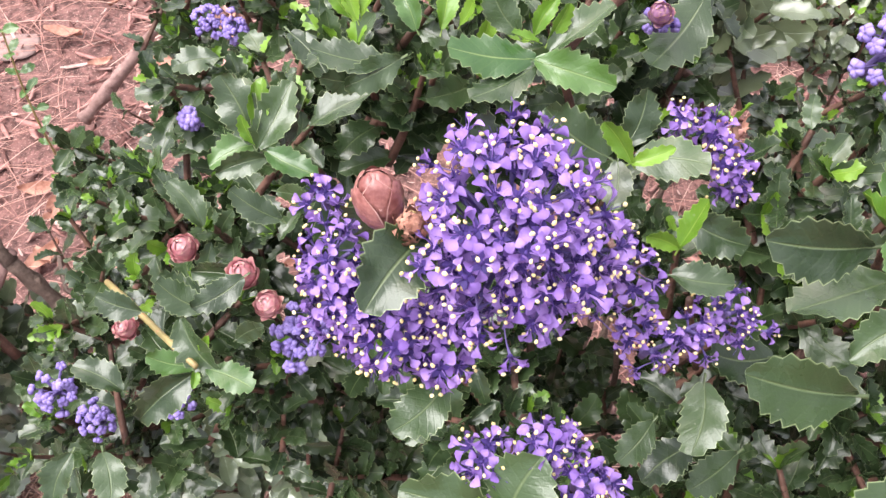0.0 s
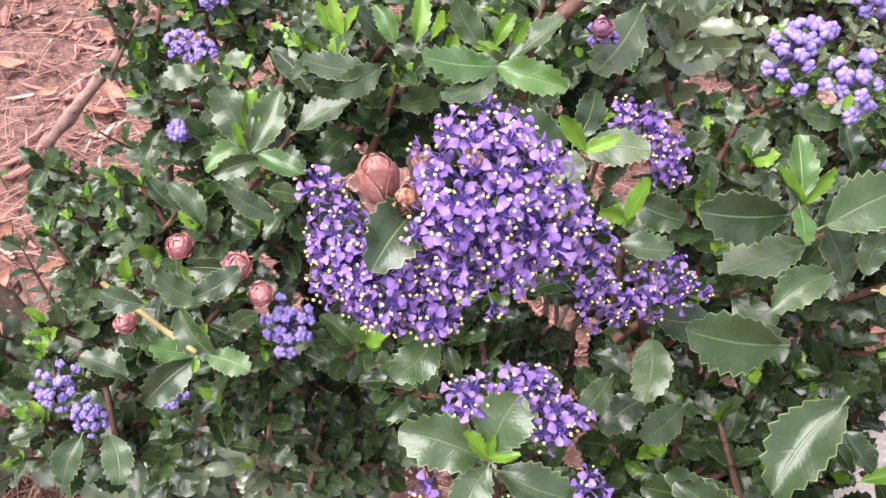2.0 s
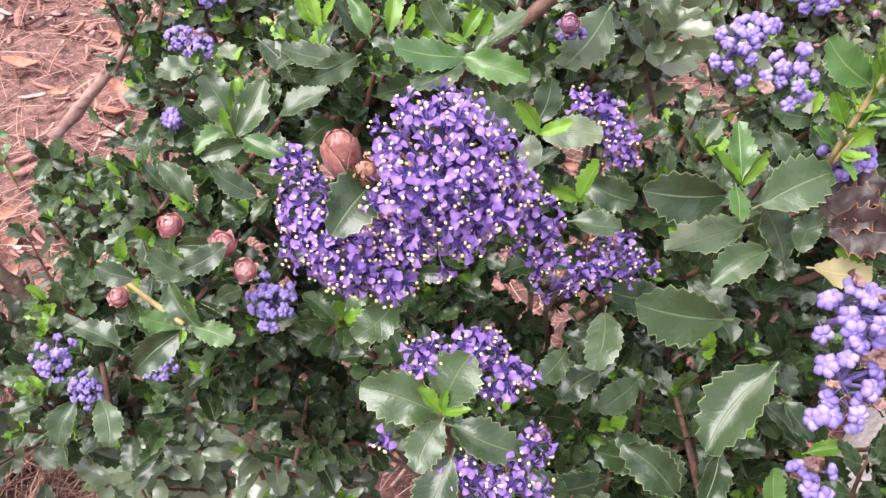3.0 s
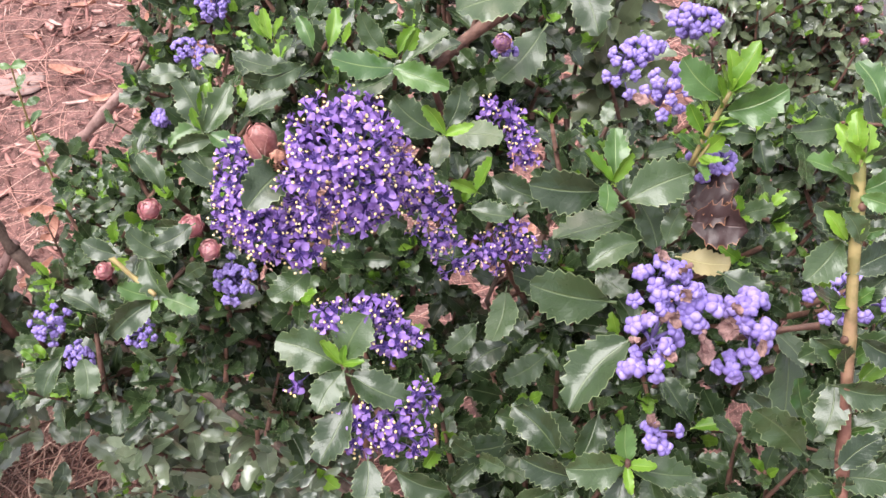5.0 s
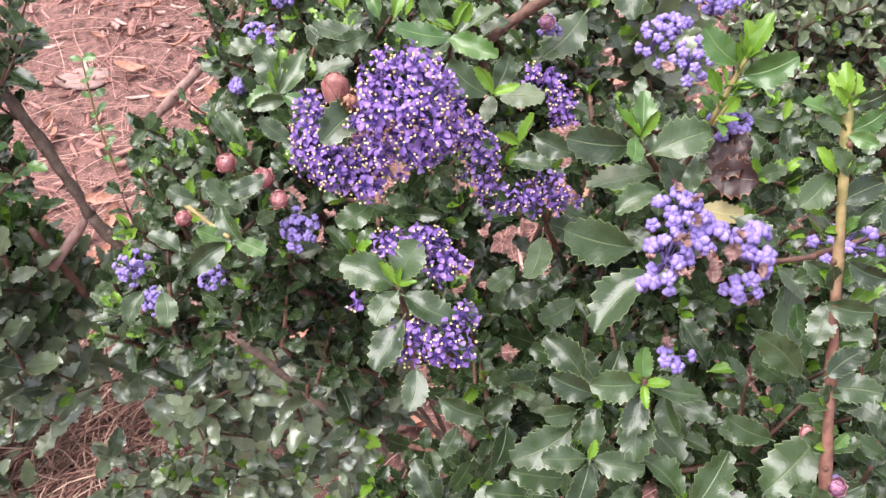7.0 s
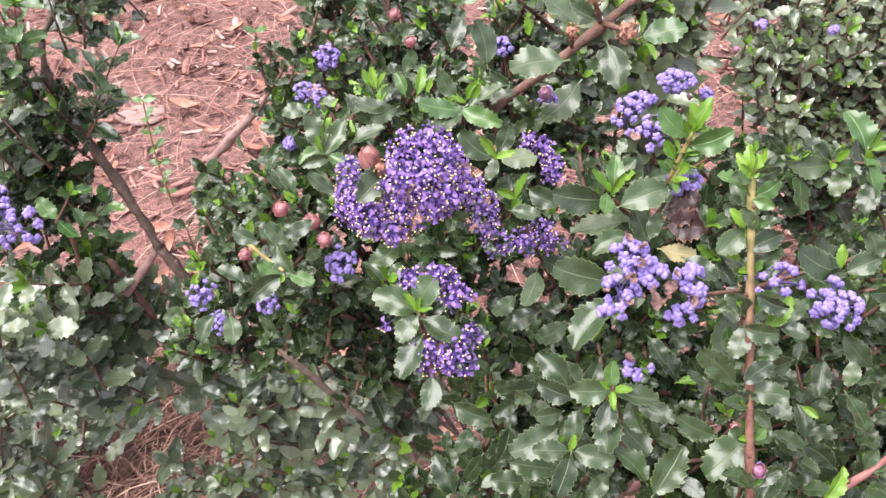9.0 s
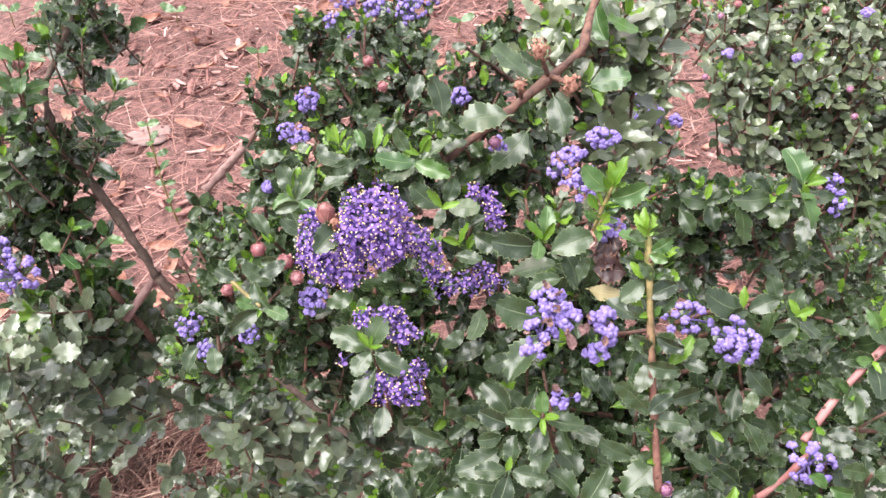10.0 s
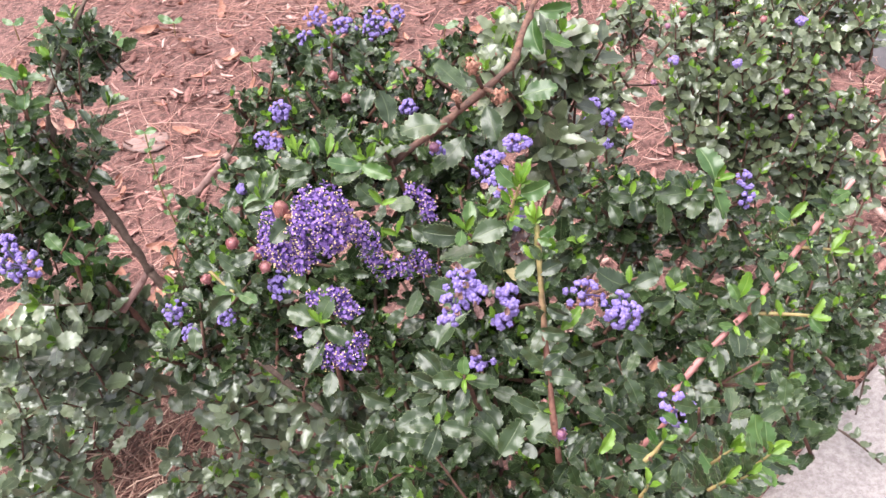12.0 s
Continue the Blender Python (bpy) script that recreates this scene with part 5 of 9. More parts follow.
leaf(pink_shoot_middle, (0.2320, 0.0532, 0.6923), (0.2369, 0.0449, 0.6893), 0, "dark", 1.1)
leaf(pink_shoot_middle, (0.2479, 0.0707, 0.7031), (0.2398, 0.0768, 0.7121), 0, "dark", 1.1)
leaf(pink_shoot_middle, (0.2434, 0.0746, 0.7090), (0.2494, 0.0834, 0.7203), 0, "young", 1.1)
leaf(pink_shoot_middle, (0.2434, 0.0742, 0.7086), (0.2379, 0.0782, 0.7159), 0, "mid", 1.1)
leaf(pink_shoot_middle, (0.2448, 0.0745, 0.7062), (0.2524, 0.0749, 0.7105), 0, "dark", 1.1)
leaf(pink_shoot_middle, (0.2623, 0.0830, 0.7108), (0.2550, 0.0904, 0.7209), 0, "dark", 1.1)
leaf(pink_shoot_middle, (0.2637, 0.0842, 0.7118), (0.2740, 0.0801, 0.7123), 0, "dark", 1.1)
leaf(pink_shoot_middle, (0.2671, 0.0902, 0.7142), (0.2640, 0.0959, 0.7229), 0, "dark", 1.1)
leaf(pink_shoot_middle, (0.2688, 0.0911, 0.7175), (0.2796, 0.0847, 0.7161), 0, "dark", 1.1)
leaf(pink_shoot_middle, (0.2687, 0.0874, 0.7171), (0.2734, 0.0894, 0.7227), 0, "young", 1.1)
leaf(pink_shoot_middle, (0.2732, 0.1024, 0.7231), (0.2644, 0.1046, 0.7289), 0, "dark", 1.1)
leaf(pink_shoot_middle, (0.2711, 0.1089, 0.7351), (0.2629, 0.1121, 0.7418), 0, "mid", 1.1)
leaf(pink_shoot_middle, (0.2708, 0.1093, 0.7367), (0.2783, 0.1139, 0.7445), 0, "young", 1.1)
leaf(pink_shoot_middle, (0.2729, 0.1070, 0.7309), (0.2820, 0.1054, 0.7335), 0, "dark", 1.1)
leaf(pink_shoot_middle, (0.2857, 0.1091, 0.7353), (0.2820, 0.1113, 0.7411), 0, "dark", 1.1)
leaf(pink_shoot_middle, (0.2897, 0.1133, 0.7453), (0.2845, 0.1165, 0.7519), 0, "dark", 1.1)
leaf(pink_shoot_middle, (0.2907, 0.1121, 0.7456), (0.2987, 0.1148, 0.7518), 0, "mid", 1.1)
leaf(pink_shoot_middle, (0.2896, 0.1110, 0.7434), (0.2967, 0.1062, 0.7433), 0, "dark", 1.1)
leaf(pink_shoot_middle, (0.2925, 0.0969, 0.7250), (0.2985, 0.1026, 0.7338), 0, "young", 1.1)
leaf(pink_shoot_middle, (0.2925, 0.0969, 0.7250), (0.3006, 0.0949, 0.7273), 0, "young", 1.1)
leaf(pink_shoot_middle, (0.2835, 0.0981, 0.7235), (0.2880, 0.0905, 0.7210), 0, "dark", 1.1)
leaf(pink_shoot_middle, (0.2807, 0.1015, 0.7263), (0.2895, 0.1017, 0.7304), 0, "dark", 1.1)
leaf(pink_shoot_middle, (0.2801, 0.0678, 0.7046), (0.2874, 0.0722, 0.7121), 0, "young", 1.1)
leaf(pink_shoot_middle, (0.2801, 0.0674, 0.7042), (0.2900, 0.0644, 0.7056), 0, "young", 1.1)
leaf(pink_shoot_middle, (0.2801, 0.0674, 0.7042), (0.2859, 0.0595, 0.7015), 0, "mid", 1.1)
leaf(pink_shoot_middle, (0.2658, 0.0695, 0.7020), (0.2622, 0.0740, 0.7098), 0, "young", 1.1)
leaf(pink_shoot_middle, (0.2552, 0.0705, 0.7003), (0.2655, 0.0621, 0.6972), 0, "dark", 1.1)
leaf(pink_shoot_middle, (0.2415, 0.0625, 0.6909), (0.2549, 0.0554, 0.6889), 0, "dark", 1.1)
leaf(pink_shoot_middle, (0.2394, 0.0621, 0.6867), (0.2500, 0.0516, 0.6818), 0, "dark", 1.1)
leaf(pink_shoot_middle, (0.2524, 0.0704, 0.7002), (0.2544, 0.0752, 0.7081), 0, "dark", 1.1)
leaf(corner_shoot, (0.2701, 0.2848, 0.6190), (0.2600, 0.3008, 0.6376), 0, "mid", 1.15)
leaf(corner_shoot, (0.2693, 0.2802, 0.6151), (0.2800, 0.2602, 0.6036), 0, "mid", 1.15)
leaf(corner_shoot, (0.2754, 0.2729, 0.6025), (0.2696, 0.2539, 0.5918), 0, "dark", 1.15)
leaf(corner_shoot, (0.2512, 0.2844, 0.6056), (0.2269, 0.2789, 0.6062), 0, "dark", 1.15)
leaf(corner_shoot, (0.2512, 0.2864, 0.6073), (0.2343, 0.2931, 0.6182), 0, "dark", 1.15)
leaf(corner_shoot, (0.2318, 0.2793, 0.6014), (0.2314, 0.2556, 0.5867), 0, "dark", 1.15)
leaf(corner_shoot, (0.2111, 0.2842, 0.5990), (0.2151, 0.2670, 0.5897), 0, "dark", 1.15)
leaf(corner_shoot, (0.2702, 0.2815, 0.6228), (0.2746, 0.2866, 0.6323), 0, "young", 1.15)
leaf(corner_shoot, (0.2715, 0.2799, 0.6215), (0.2836, 0.2802, 0.6269), 0, "young", 1.15)
leaf(corner_shoot, (0.2588, 0.2831, 0.6046), (0.2531, 0.2649, 0.5945), 0, "dark", 1.15)
leaf(corner_shoot, (0.2078, 0.2824, 0.6039), (0.2093, 0.2877, 0.6136), 0, "young", 1.15)
leaf(corner_shoot, (0.2134, 0.2885, 0.5960), (0.1912, 0.2885, 0.6012), 0, "dark", 1.15)
leaf(corner_shoot, (0.2263, 0.2972, 0.6034), (0.2148, 0.3015, 0.6121), 0, "dark", 1.15)
leaf(corner_shoot, (0.1918, 0.2830, 0.5914), (0.2003, 0.2681, 0.5841), 0, "dark", 1.15)
leaf(side_shoot, (0.1878, 0.0865, 0.7033), (0.1688, 0.0898, 0.7113), 0, "dark", 1.1)
leaf(side_shoot, (0.1902, 0.0866, 0.7033), (0.2019, 0.0887, 0.7103), 0, "dark", 1.1)
leaf(side_shoot, (0.1869, 0.0865, 0.7059), (0.1863, 0.0906, 0.7146), 0, "young", 1.1)
leaf(side_shoot, (0.2029, 0.0915, 0.7049), (0.1986, 0.0984, 0.7159), 0, "dark", 1.1)
leaf(side_shoot, (0.2109, 0.0838, 0.7010), (0.2118, 0.0926, 0.7136), 0, "dark", 1.1)
leaf(side_shoot, (0.2102, 0.0829, 0.7055), (0.2175, 0.0831, 0.7108), 0, "young", 1.1)
leaf(side_shoot, (0.2102, 0.0829, 0.7055), (0.2071, 0.0856, 0.7129), 0, "young", 1.1)
leaf(side_shoot, (0.2120, 0.0825, 0.7025), (0.2209, 0.0736, 0.7003), 0, "dark", 1.1)
leaf(side_shoot, (0.2115, 0.0815, 0.6991), (0.1997, 0.0771, 0.7006), 0, "dark", 1.1)
leaf(side_shoot, (0.2098, 0.0863, 0.7005), (0.2048, 0.0731, 0.6947), 0, "dark", 1.1)
leaf(side_shoot, (0.1875, 0.0865, 0.7007), (0.1930, 0.0762, 0.6973), 0, "dark", 1.1)
leaf(side_shoot, (0.1887, 0.0868, 0.7035), (0.1809, 0.0803, 0.7033), 0, "dark", 1.1)
leaf(pink_shoot_foot, (0.2287, -0.0469, 0.7519), (0.2252, -0.0389, 0.7625), 0, "mid", 1.15)
leaf(pink_shoot_foot, (0.2320, -0.0484, 0.7546), (0.2390, -0.0491, 0.7579), 0, "young", 1.15)
leaf(pink_shoot_foot, (0.2297, -0.0498, 0.7495), (0.2379, -0.0562, 0.7480), 0, "dark", 1.15)
leaf(pink_shoot_foot, (0.2239, -0.0492, 0.7500), (0.2126, -0.0511, 0.7523), 0, "mid", 1.15)
leaf(pink_shoot_foot, (0.2133, -0.0537, 0.7396), (0.2054, -0.0494, 0.7472), 0, "mid", 1.15)
leaf(pink_shoot_foot, (0.2142, -0.0544, 0.7391), (0.2223, -0.0536, 0.7437), 0, "mid", 1.15)
leaf(pink_shoot_foot, (0.2237, -0.0540, 0.7395), (0.2307, -0.0591, 0.7390), 0, "mid", 1.15)
leaf(pink_shoot_foot, (0.2048, -0.0097, 0.7113), (0.2130, -0.0133, 0.7122), 0, "mid", 1.15)
leaf(pink_shoot_foot, (0.2030, -0.0097, 0.7113), (0.1975, -0.0082, 0.7165), 0, "mid", 1.15)
leaf(pink_shoot_foot, (0.1987, -0.0121, 0.6963), (0.1917, -0.0062, 0.7051), 0, "dark", 1.15)
leaf(pink_shoot_foot, (0.2012, -0.0100, 0.6980), (0.2119, -0.0132, 0.6992), 0, "dark", 1.15)
leaf(pink_shoot_foot, (0.1942, -0.0044, 0.6766), (0.1830, -0.0034, 0.6814), 0, "dark", 1.15)
rosette(corner_shoot, (0.3103, 0.1473, 0.5298), (0, -0.5, 0.85), 0.023, 2, 30, 1, "dark")
rosette(corner_shoot, (0.2735, 0.1265, 0.5645), (0, -0.5, 0.85), 0.023, 2, 10, 1, "dark")
rosette(corner_shoot, (0.2017, 0.2936, 0.6029), (0, -0.5, 0.85), 0.021, 2, 20, 1, "dark")
rosette(corner_shoot, (0.2262, 0.2891, 0.6044), (0, -0.5, 0.85), 0.021, 2, 70, 1, "dark")
rosette(corner_shoot, (0.2545, 0.2857, 0.6067), (0, -0.5, 0.85), 0.021, 2, 0, 1, "dark")
rosette(corner_shoot, (0.2732, 0.2815, 0.6084), (0, -0.5, 0.85), 0.021, 2, 45, 1, "dark")
leaf(top_branch_end, (0.0801, 0.2742, 0.7080), (0.0591, 0.2855, 0.7228), 0, "dark", 1.15)
leaf(top_branch_end, (0.0971, 0.2509, 0.7080), (0.1041, 0.2302, 0.6960), 0, "dark", 1.15)
leaf(top_branch_end, (0.1201, 0.2942, 0.6922), (0.1210, 0.3004, 0.7026), 0, "young", 1.15)
leaf(top_branch_end, (0.1214, 0.2917, 0.6901), (0.1466, 0.2934, 0.6968), 0, "mid", 1.15)
leaf(top_branch_end, (0.1215, 0.2898, 0.6885), (0.1286, 0.2781, 0.6839), 0, "young", 1.15)
leaf(top_branch_end, (0.1259, 0.3840, 0.7023), (0.1293, 0.3586, 0.6862), 0, "mid", 1.15)
leaf(top_branch_end, (0.1312, 0.3984, 0.7013), (0.1560, 0.3967, 0.7051), 0, "mid", 1.15)
leaf(top_branch_end, (0.1582, 0.3847, 0.6767), (0.1354, 0.3882, 0.6849), 0, "mid", 1.15)
leaf(upright_shoot, (0.1355, 0.0670, 0.7669), (0.1272, 0.0636, 0.7707), 0, "dark", 1.05)
leaf(upright_shoot, (0.1355, 0.0670, 0.7669), (0.1435, 0.0661, 0.7727), 0, "dark", 1.05)
leaf(upright_shoot, (0.1355, 0.0670, 0.7669), (0.1306, 0.0662, 0.7728), 0, "young", 1.05)
leaf(upright_shoot, (0.1355, 0.0670, 0.7669), (0.1390, 0.0664, 0.7729), 0, "mid", 1.05)
leaf(upright_shoot, (0.1375, 0.0592, 0.7515), (0.1272, 0.0599, 0.7586), 0, "dark", 1.05)
leaf(upright_shoot, (0.1375, 0.0592, 0.7515), (0.1447, 0.0572, 0.7564), 0, "dark", 1.05)
leaf(upright_shoot, (0.1375, 0.0592, 0.7515), (0.1319, 0.0572, 0.7564), 0, "young", 1.05)
leaf(upright_shoot, (0.1375, 0.0592, 0.7515), (0.1413, 0.0566, 0.7558), 0, "mid", 1.05)
leaf(upright_shoot, (0.1373, 0.0567, 0.7520), (0.1329, 0.0577, 0.7594), 0, "dark", 1.05)
leaf(upright_shoot, (0.1395, 0.0510, 0.7357), (0.1279, 0.0503, 0.7416), 0, "dark", 1.05)
leaf(upright_shoot, (0.1395, 0.0510, 0.7357), (0.1488, 0.0544, 0.7451), 0, "dark", 1.05)
leaf(upright_shoot, (0.1395, 0.0510, 0.7357), (0.1344, 0.0482, 0.7399), 0, "young", 1.05)
leaf(upright_shoot, (0.1395, 0.0510, 0.7357), (0.1424, 0.0508, 0.7420), 0, "mid", 1.05)
leaf(upright_shoot, (0.1412, 0.0437, 0.7219), (0.1314, 0.0440, 0.7287), 0, "dark", 1.05)
leaf(upright_shoot, (0.1412, 0.0437, 0.7219), (0.1487, 0.0465, 0.7308), 0, "dark", 1.05)
leaf(upright_shoot, (0.1412, 0.0437, 0.7219), (0.1359, 0.0430, 0.7278), 0, "young", 1.05)
leaf(upright_shoot, (0.1412, 0.0437, 0.7219), (0.1450, 0.0437, 0.7284), 0, "mid", 1.05)
leaf(upright_shoot, (0.1410, 0.0412, 0.7225), (0.1370, 0.0428, 0.7304), 0, "dark", 1.05)
leaf(upright_shoot, (0.1434, 0.0345, 0.7048), (0.1326, 0.0368, 0.7133), 0, "dark", 1.05)
leaf(upright_shoot, (0.1434, 0.0345, 0.7048), (0.1530, 0.0351, 0.7119), 0, "dark", 1.05)
leaf(upright_shoot, (0.1434, 0.0345, 0.7048), (0.1388, 0.0337, 0.7107), 0, "young", 1.05)
leaf(upright_shoot, (0.1434, 0.0345, 0.7048), (0.1483, 0.0326, 0.7098), 0, "mid", 1.05)
leaf(upright_shoot, (0.1454, 0.0261, 0.6896), (0.1350, 0.0234, 0.6938), 0, "dark", 1.05)
leaf(upright_shoot, (0.1454, 0.0261, 0.6896), (0.1529, 0.0249, 0.6951), 0, "dark", 1.05)
leaf(upright_shoot, (0.1454, 0.0261, 0.6896), (0.1406, 0.0240, 0.6944), 0, "young", 1.05)
leaf(upright_shoot, (0.1454, 0.0261, 0.6896), (0.1498, 0.0271, 0.6970), 0, "mid", 1.05)
leaf(upright_shoot, (0.1453, 0.0238, 0.6903), (0.1416, 0.0256, 0.6983), 0, "dark", 1.05)
leaf(upright_shoot, (0.1471, 0.0186, 0.6762), (0.1386, 0.0188, 0.6829), 0, "dark", 1.05)
leaf(upright_shoot, (0.1471, 0.0186, 0.6762), (0.1549, 0.0178, 0.6821), 0, "dark", 1.05)
leaf(upright_shoot, (0.1471, 0.0186, 0.6762), (0.1425, 0.0166, 0.6811), 0, "young", 1.05)
leaf(upright_shoot, (0.1471, 0.0186, 0.6762), (0.1508, 0.0188, 0.6829), 0, "mid", 1.05)
leaf(upright_shoot, (0.1492, 0.0095, 0.6601), (0.1390, 0.0102, 0.6672), 0, "dark", 1.05)
leaf(upright_shoot, (0.1492, 0.0095, 0.6601), (0.1586, 0.0115, 0.6683), 0, "dark", 1.05)
leaf(upright_shoot, (0.1492, 0.0095, 0.6601), (0.1437, 0.0090, 0.6662), 0, "young", 1.05)
leaf(upright_shoot, (0.1492, 0.0095, 0.6601), (0.1528, 0.0085, 0.6658), 0, "mid", 1.05)
leaf(upright_shoot, (0.1491, 0.0073, 0.6608), (0.1440, 0.0093, 0.6691), 0, "dark", 1.05)
leaf(pink_shoot_foot, (0.2116, 0.0304, 0.6720), (0.2088, 0.0344, 0.6819), 0, "dark", 1.05)
leaf(pink_shoot_foot, (0.2116, 0.0304, 0.6720), (0.2197, 0.0262, 0.6750), 0, "dark", 1.05)
leaf(pink_shoot_foot, (0.2116, 0.0304, 0.6720), (0.2098, 0.0317, 0.6796), 0, "young", 1.05)
leaf(pink_shoot_foot, (0.2116, 0.0304, 0.6720), (0.2147, 0.0270, 0.6756), 0, "mid", 1.05)
leaf(pink_shoot_foot, (0.2019, 0.0302, 0.6479), (0.1986, 0.0338, 0.6574), 0, "dark", 1.05)
leaf(pink_shoot_foot, (0.2019, 0.0302, 0.6479), (0.2086, 0.0246, 0.6497), 0, "dark", 1.05)
leaf(pink_shoot_foot, (0.2019, 0.0302, 0.6479), (0.1989, 0.0311, 0.6552), 0, "young", 1.05)
leaf(pink_shoot_foot, (0.2019, 0.0302, 0.6479), (0.2067, 0.0263, 0.6512), 0, "mid", 1.05)
leaf(pink_shoot_foot, (0.2002, 0.0282, 0.6489), (0.2027, 0.0308, 0.6575), 0, "dark", 1.05)
leaf(pink_shoot_foot, (0.1915, 0.0294, 0.6244), (0.1901, 0.0344, 0.6351), 0, "dark", 1.05)
leaf(pink_shoot_foot, (0.1915, 0.0294, 0.6244), (0.1986, 0.0231, 0.6256), 0, "dark", 1.05)
leaf(pink_shoot_foot, (0.1915, 0.0294, 0.6244), (0.1896, 0.0314, 0.6326), 0, "young", 1.05)
leaf(pink_shoot_foot, (0.1915, 0.0294, 0.6244), (0.1944, 0.0255, 0.6276), 0, "mid", 1.05)
leaf(pink_shoot, (0.2149, 0.0364, 0.6857), (0.2170, 0.0240, 0.6819), 0, "dark", 1.05)
leaf(pink_shoot, (0.2149, 0.0364, 0.6857), (0.2029, 0.0360, 0.6919), 0, "dark", 1.05)
leaf(pink_shoot, (0.2149, 0.0364, 0.6857), (0.2170, 0.0302, 0.6871), 0, "young", 1.05)
leaf(pink_shoot, (0.2149, 0.0364, 0.6857), (0.2101, 0.0347, 0.6908), 0, "mid", 1.05)
leaf(pink_shoot, (0.2303, 0.0527, 0.6920), (0.2320, 0.0387, 0.6867), 0, "dark", 1.05)
leaf(pink_shoot, (0.2303, 0.0527, 0.6920), (0.2213, 0.0526, 0.6983), 0, "dark", 1.05)
leaf(pink_shoot, (0.2303, 0.0527, 0.6920), (0.2300, 0.0454, 0.6923), 0, "young", 1.05)
leaf(pink_shoot, (0.2303, 0.0527, 0.6920), (0.2239, 0.0509, 0.6969), 0, "mid", 1.05)
leaf(pink_shoot, (0.2310, 0.0523, 0.6943), (0.2271, 0.0434, 0.6933), 0, "dark", 1.05)
leaf(pink_shoot, (0.2423, 0.0655, 0.6969), (0.2433, 0.0494, 0.6900), 0, "dark", 1.05)
leaf(pink_shoot, (0.2423, 0.0655, 0.6969), (0.2293, 0.0618, 0.7004), 0, "dark", 1.05)
leaf(pink_shoot, (0.2423, 0.0655, 0.6969), (0.2436, 0.0594, 0.6983), 0, "young", 1.05)
leaf(pink_shoot, (0.2423, 0.0655, 0.6969), (0.2332, 0.0626, 0.7010), 0, "mid", 1.05)
leaf(pink_shoot_middle, (0.2570, 0.0813, 0.7060), (0.2590, 0.0699, 0.7029), 0, "dark", 1.05)
leaf(pink_shoot_middle, (0.2570, 0.0813, 0.7060), (0.2444, 0.0775, 0.7094), 0, "dark", 1.05)
leaf(pink_shoot_middle, (0.2570, 0.0813, 0.7060), (0.2565, 0.0736, 0.7061), 0, "young", 1.05)
leaf(pink_shoot_middle, (0.2570, 0.0813, 0.7060), (0.2497, 0.0777, 0.7095), 0, "mid", 1.05)
leaf(pink_shoot_middle, (0.2722, 0.0971, 0.7179), (0.2762, 0.0860, 0.7151), 0, "dark", 1.05)
leaf(pink_shoot_middle, (0.2722, 0.0971, 0.7179), (0.2585, 0.0950, 0.7227), 0, "dark", 1.05)
leaf(pink_shoot_middle, (0.2722, 0.0971, 0.7179), (0.2715, 0.0895, 0.7180), 0, "young", 1.05)
leaf(pink_shoot_middle, (0.2722, 0.0971, 0.7179), (0.2650, 0.0947, 0.7224), 0, "mid", 1.05)
leaf(pink_shoot_middle, (0.2724, 0.0968, 0.7203), (0.2683, 0.0864, 0.7180), 0, "dark", 1.05)
leaf(pink_shoot_end, (0.2816, 0.1058, 0.7275), (0.2871, 0.0944, 0.7244), 0, "dark", 1.05)
leaf(pink_shoot_end, (0.2816, 0.1058, 0.7275), (0.2668, 0.1021, 0.7309), 0, "dark", 1.05)
leaf(pink_shoot_end, (0.2816, 0.1058, 0.7275), (0.2813, 0.0976, 0.7271), 0, "young", 1.05)
leaf(pink_shoot_end, (0.2816, 0.1058, 0.7275), (0.2747, 0.1022, 0.7310), 0, "mid", 1.05)
leaf(pink_shoot_end, (0.2905, 0.1126, 0.7395), (0.2922, 0.1021, 0.7372), 0, "dark", 1.05)
leaf(pink_shoot_end, (0.2905, 0.1126, 0.7395), (0.2805, 0.1131, 0.7464), 0, "dark", 1.05)
leaf(pink_shoot_end, (0.2905, 0.1126, 0.7395), (0.2912, 0.1063, 0.7407), 0, "young", 1.05)
leaf(pink_shoot_end, (0.2905, 0.1126, 0.7395), (0.2849, 0.1104, 0.7442), 0, "mid", 1.05)
leaf(pink_shoot_end, (0.2909, 0.1122, 0.7417), (0.2879, 0.1018, 0.7396), 0, "dark", 1.05)
leaf(pink_shoot_end, (0.2966, 0.1173, 0.7478), (0.2987, 0.1046, 0.7436), 0, "dark", 1.05)
leaf(pink_shoot_end, (0.2966, 0.1173, 0.7478), (0.2863, 0.1162, 0.7534), 0, "dark", 1.05)
leaf(pink_shoot_end, (0.2966, 0.1173, 0.7478), (0.2974, 0.1105, 0.7486), 0, "young", 1.05)
leaf(pink_shoot_end, (0.2966, 0.1173, 0.7478), (0.2893, 0.1138, 0.7513), 0, "mid", 1.05)

# flower heads
cluster(shrub, (0.0139, 0.0972, 0.7357), (0.0077, 0.0058, 0.0077), 15, "cluster of open violet flowers with yellow anthers", False, True, 0.0026, 1, 0.3)
cluster(shrub, (0.0122, 0.1026, 0.7312), (0.0173, 0.0133, 0.0181), 92, "dense dome of open violet flowers with yellow anthers", False, True, 0.0028, 2, 0.3)
cluster(shrub, (-0.0213, 0.1072, 0.7180), (0.0059, 0.0048, 0.0069), 17, "cluster of open violet flowers with yellow anthers", False, True, 0.0026, 3, 0.3)
cluster(shrub, (-0.0189, 0.0988, 0.7136), (0.0072, 0.0050, 0.0062), 19, "cluster of open violet flowers with yellow anthers", False, True, 0.0026, 4, 0.3)
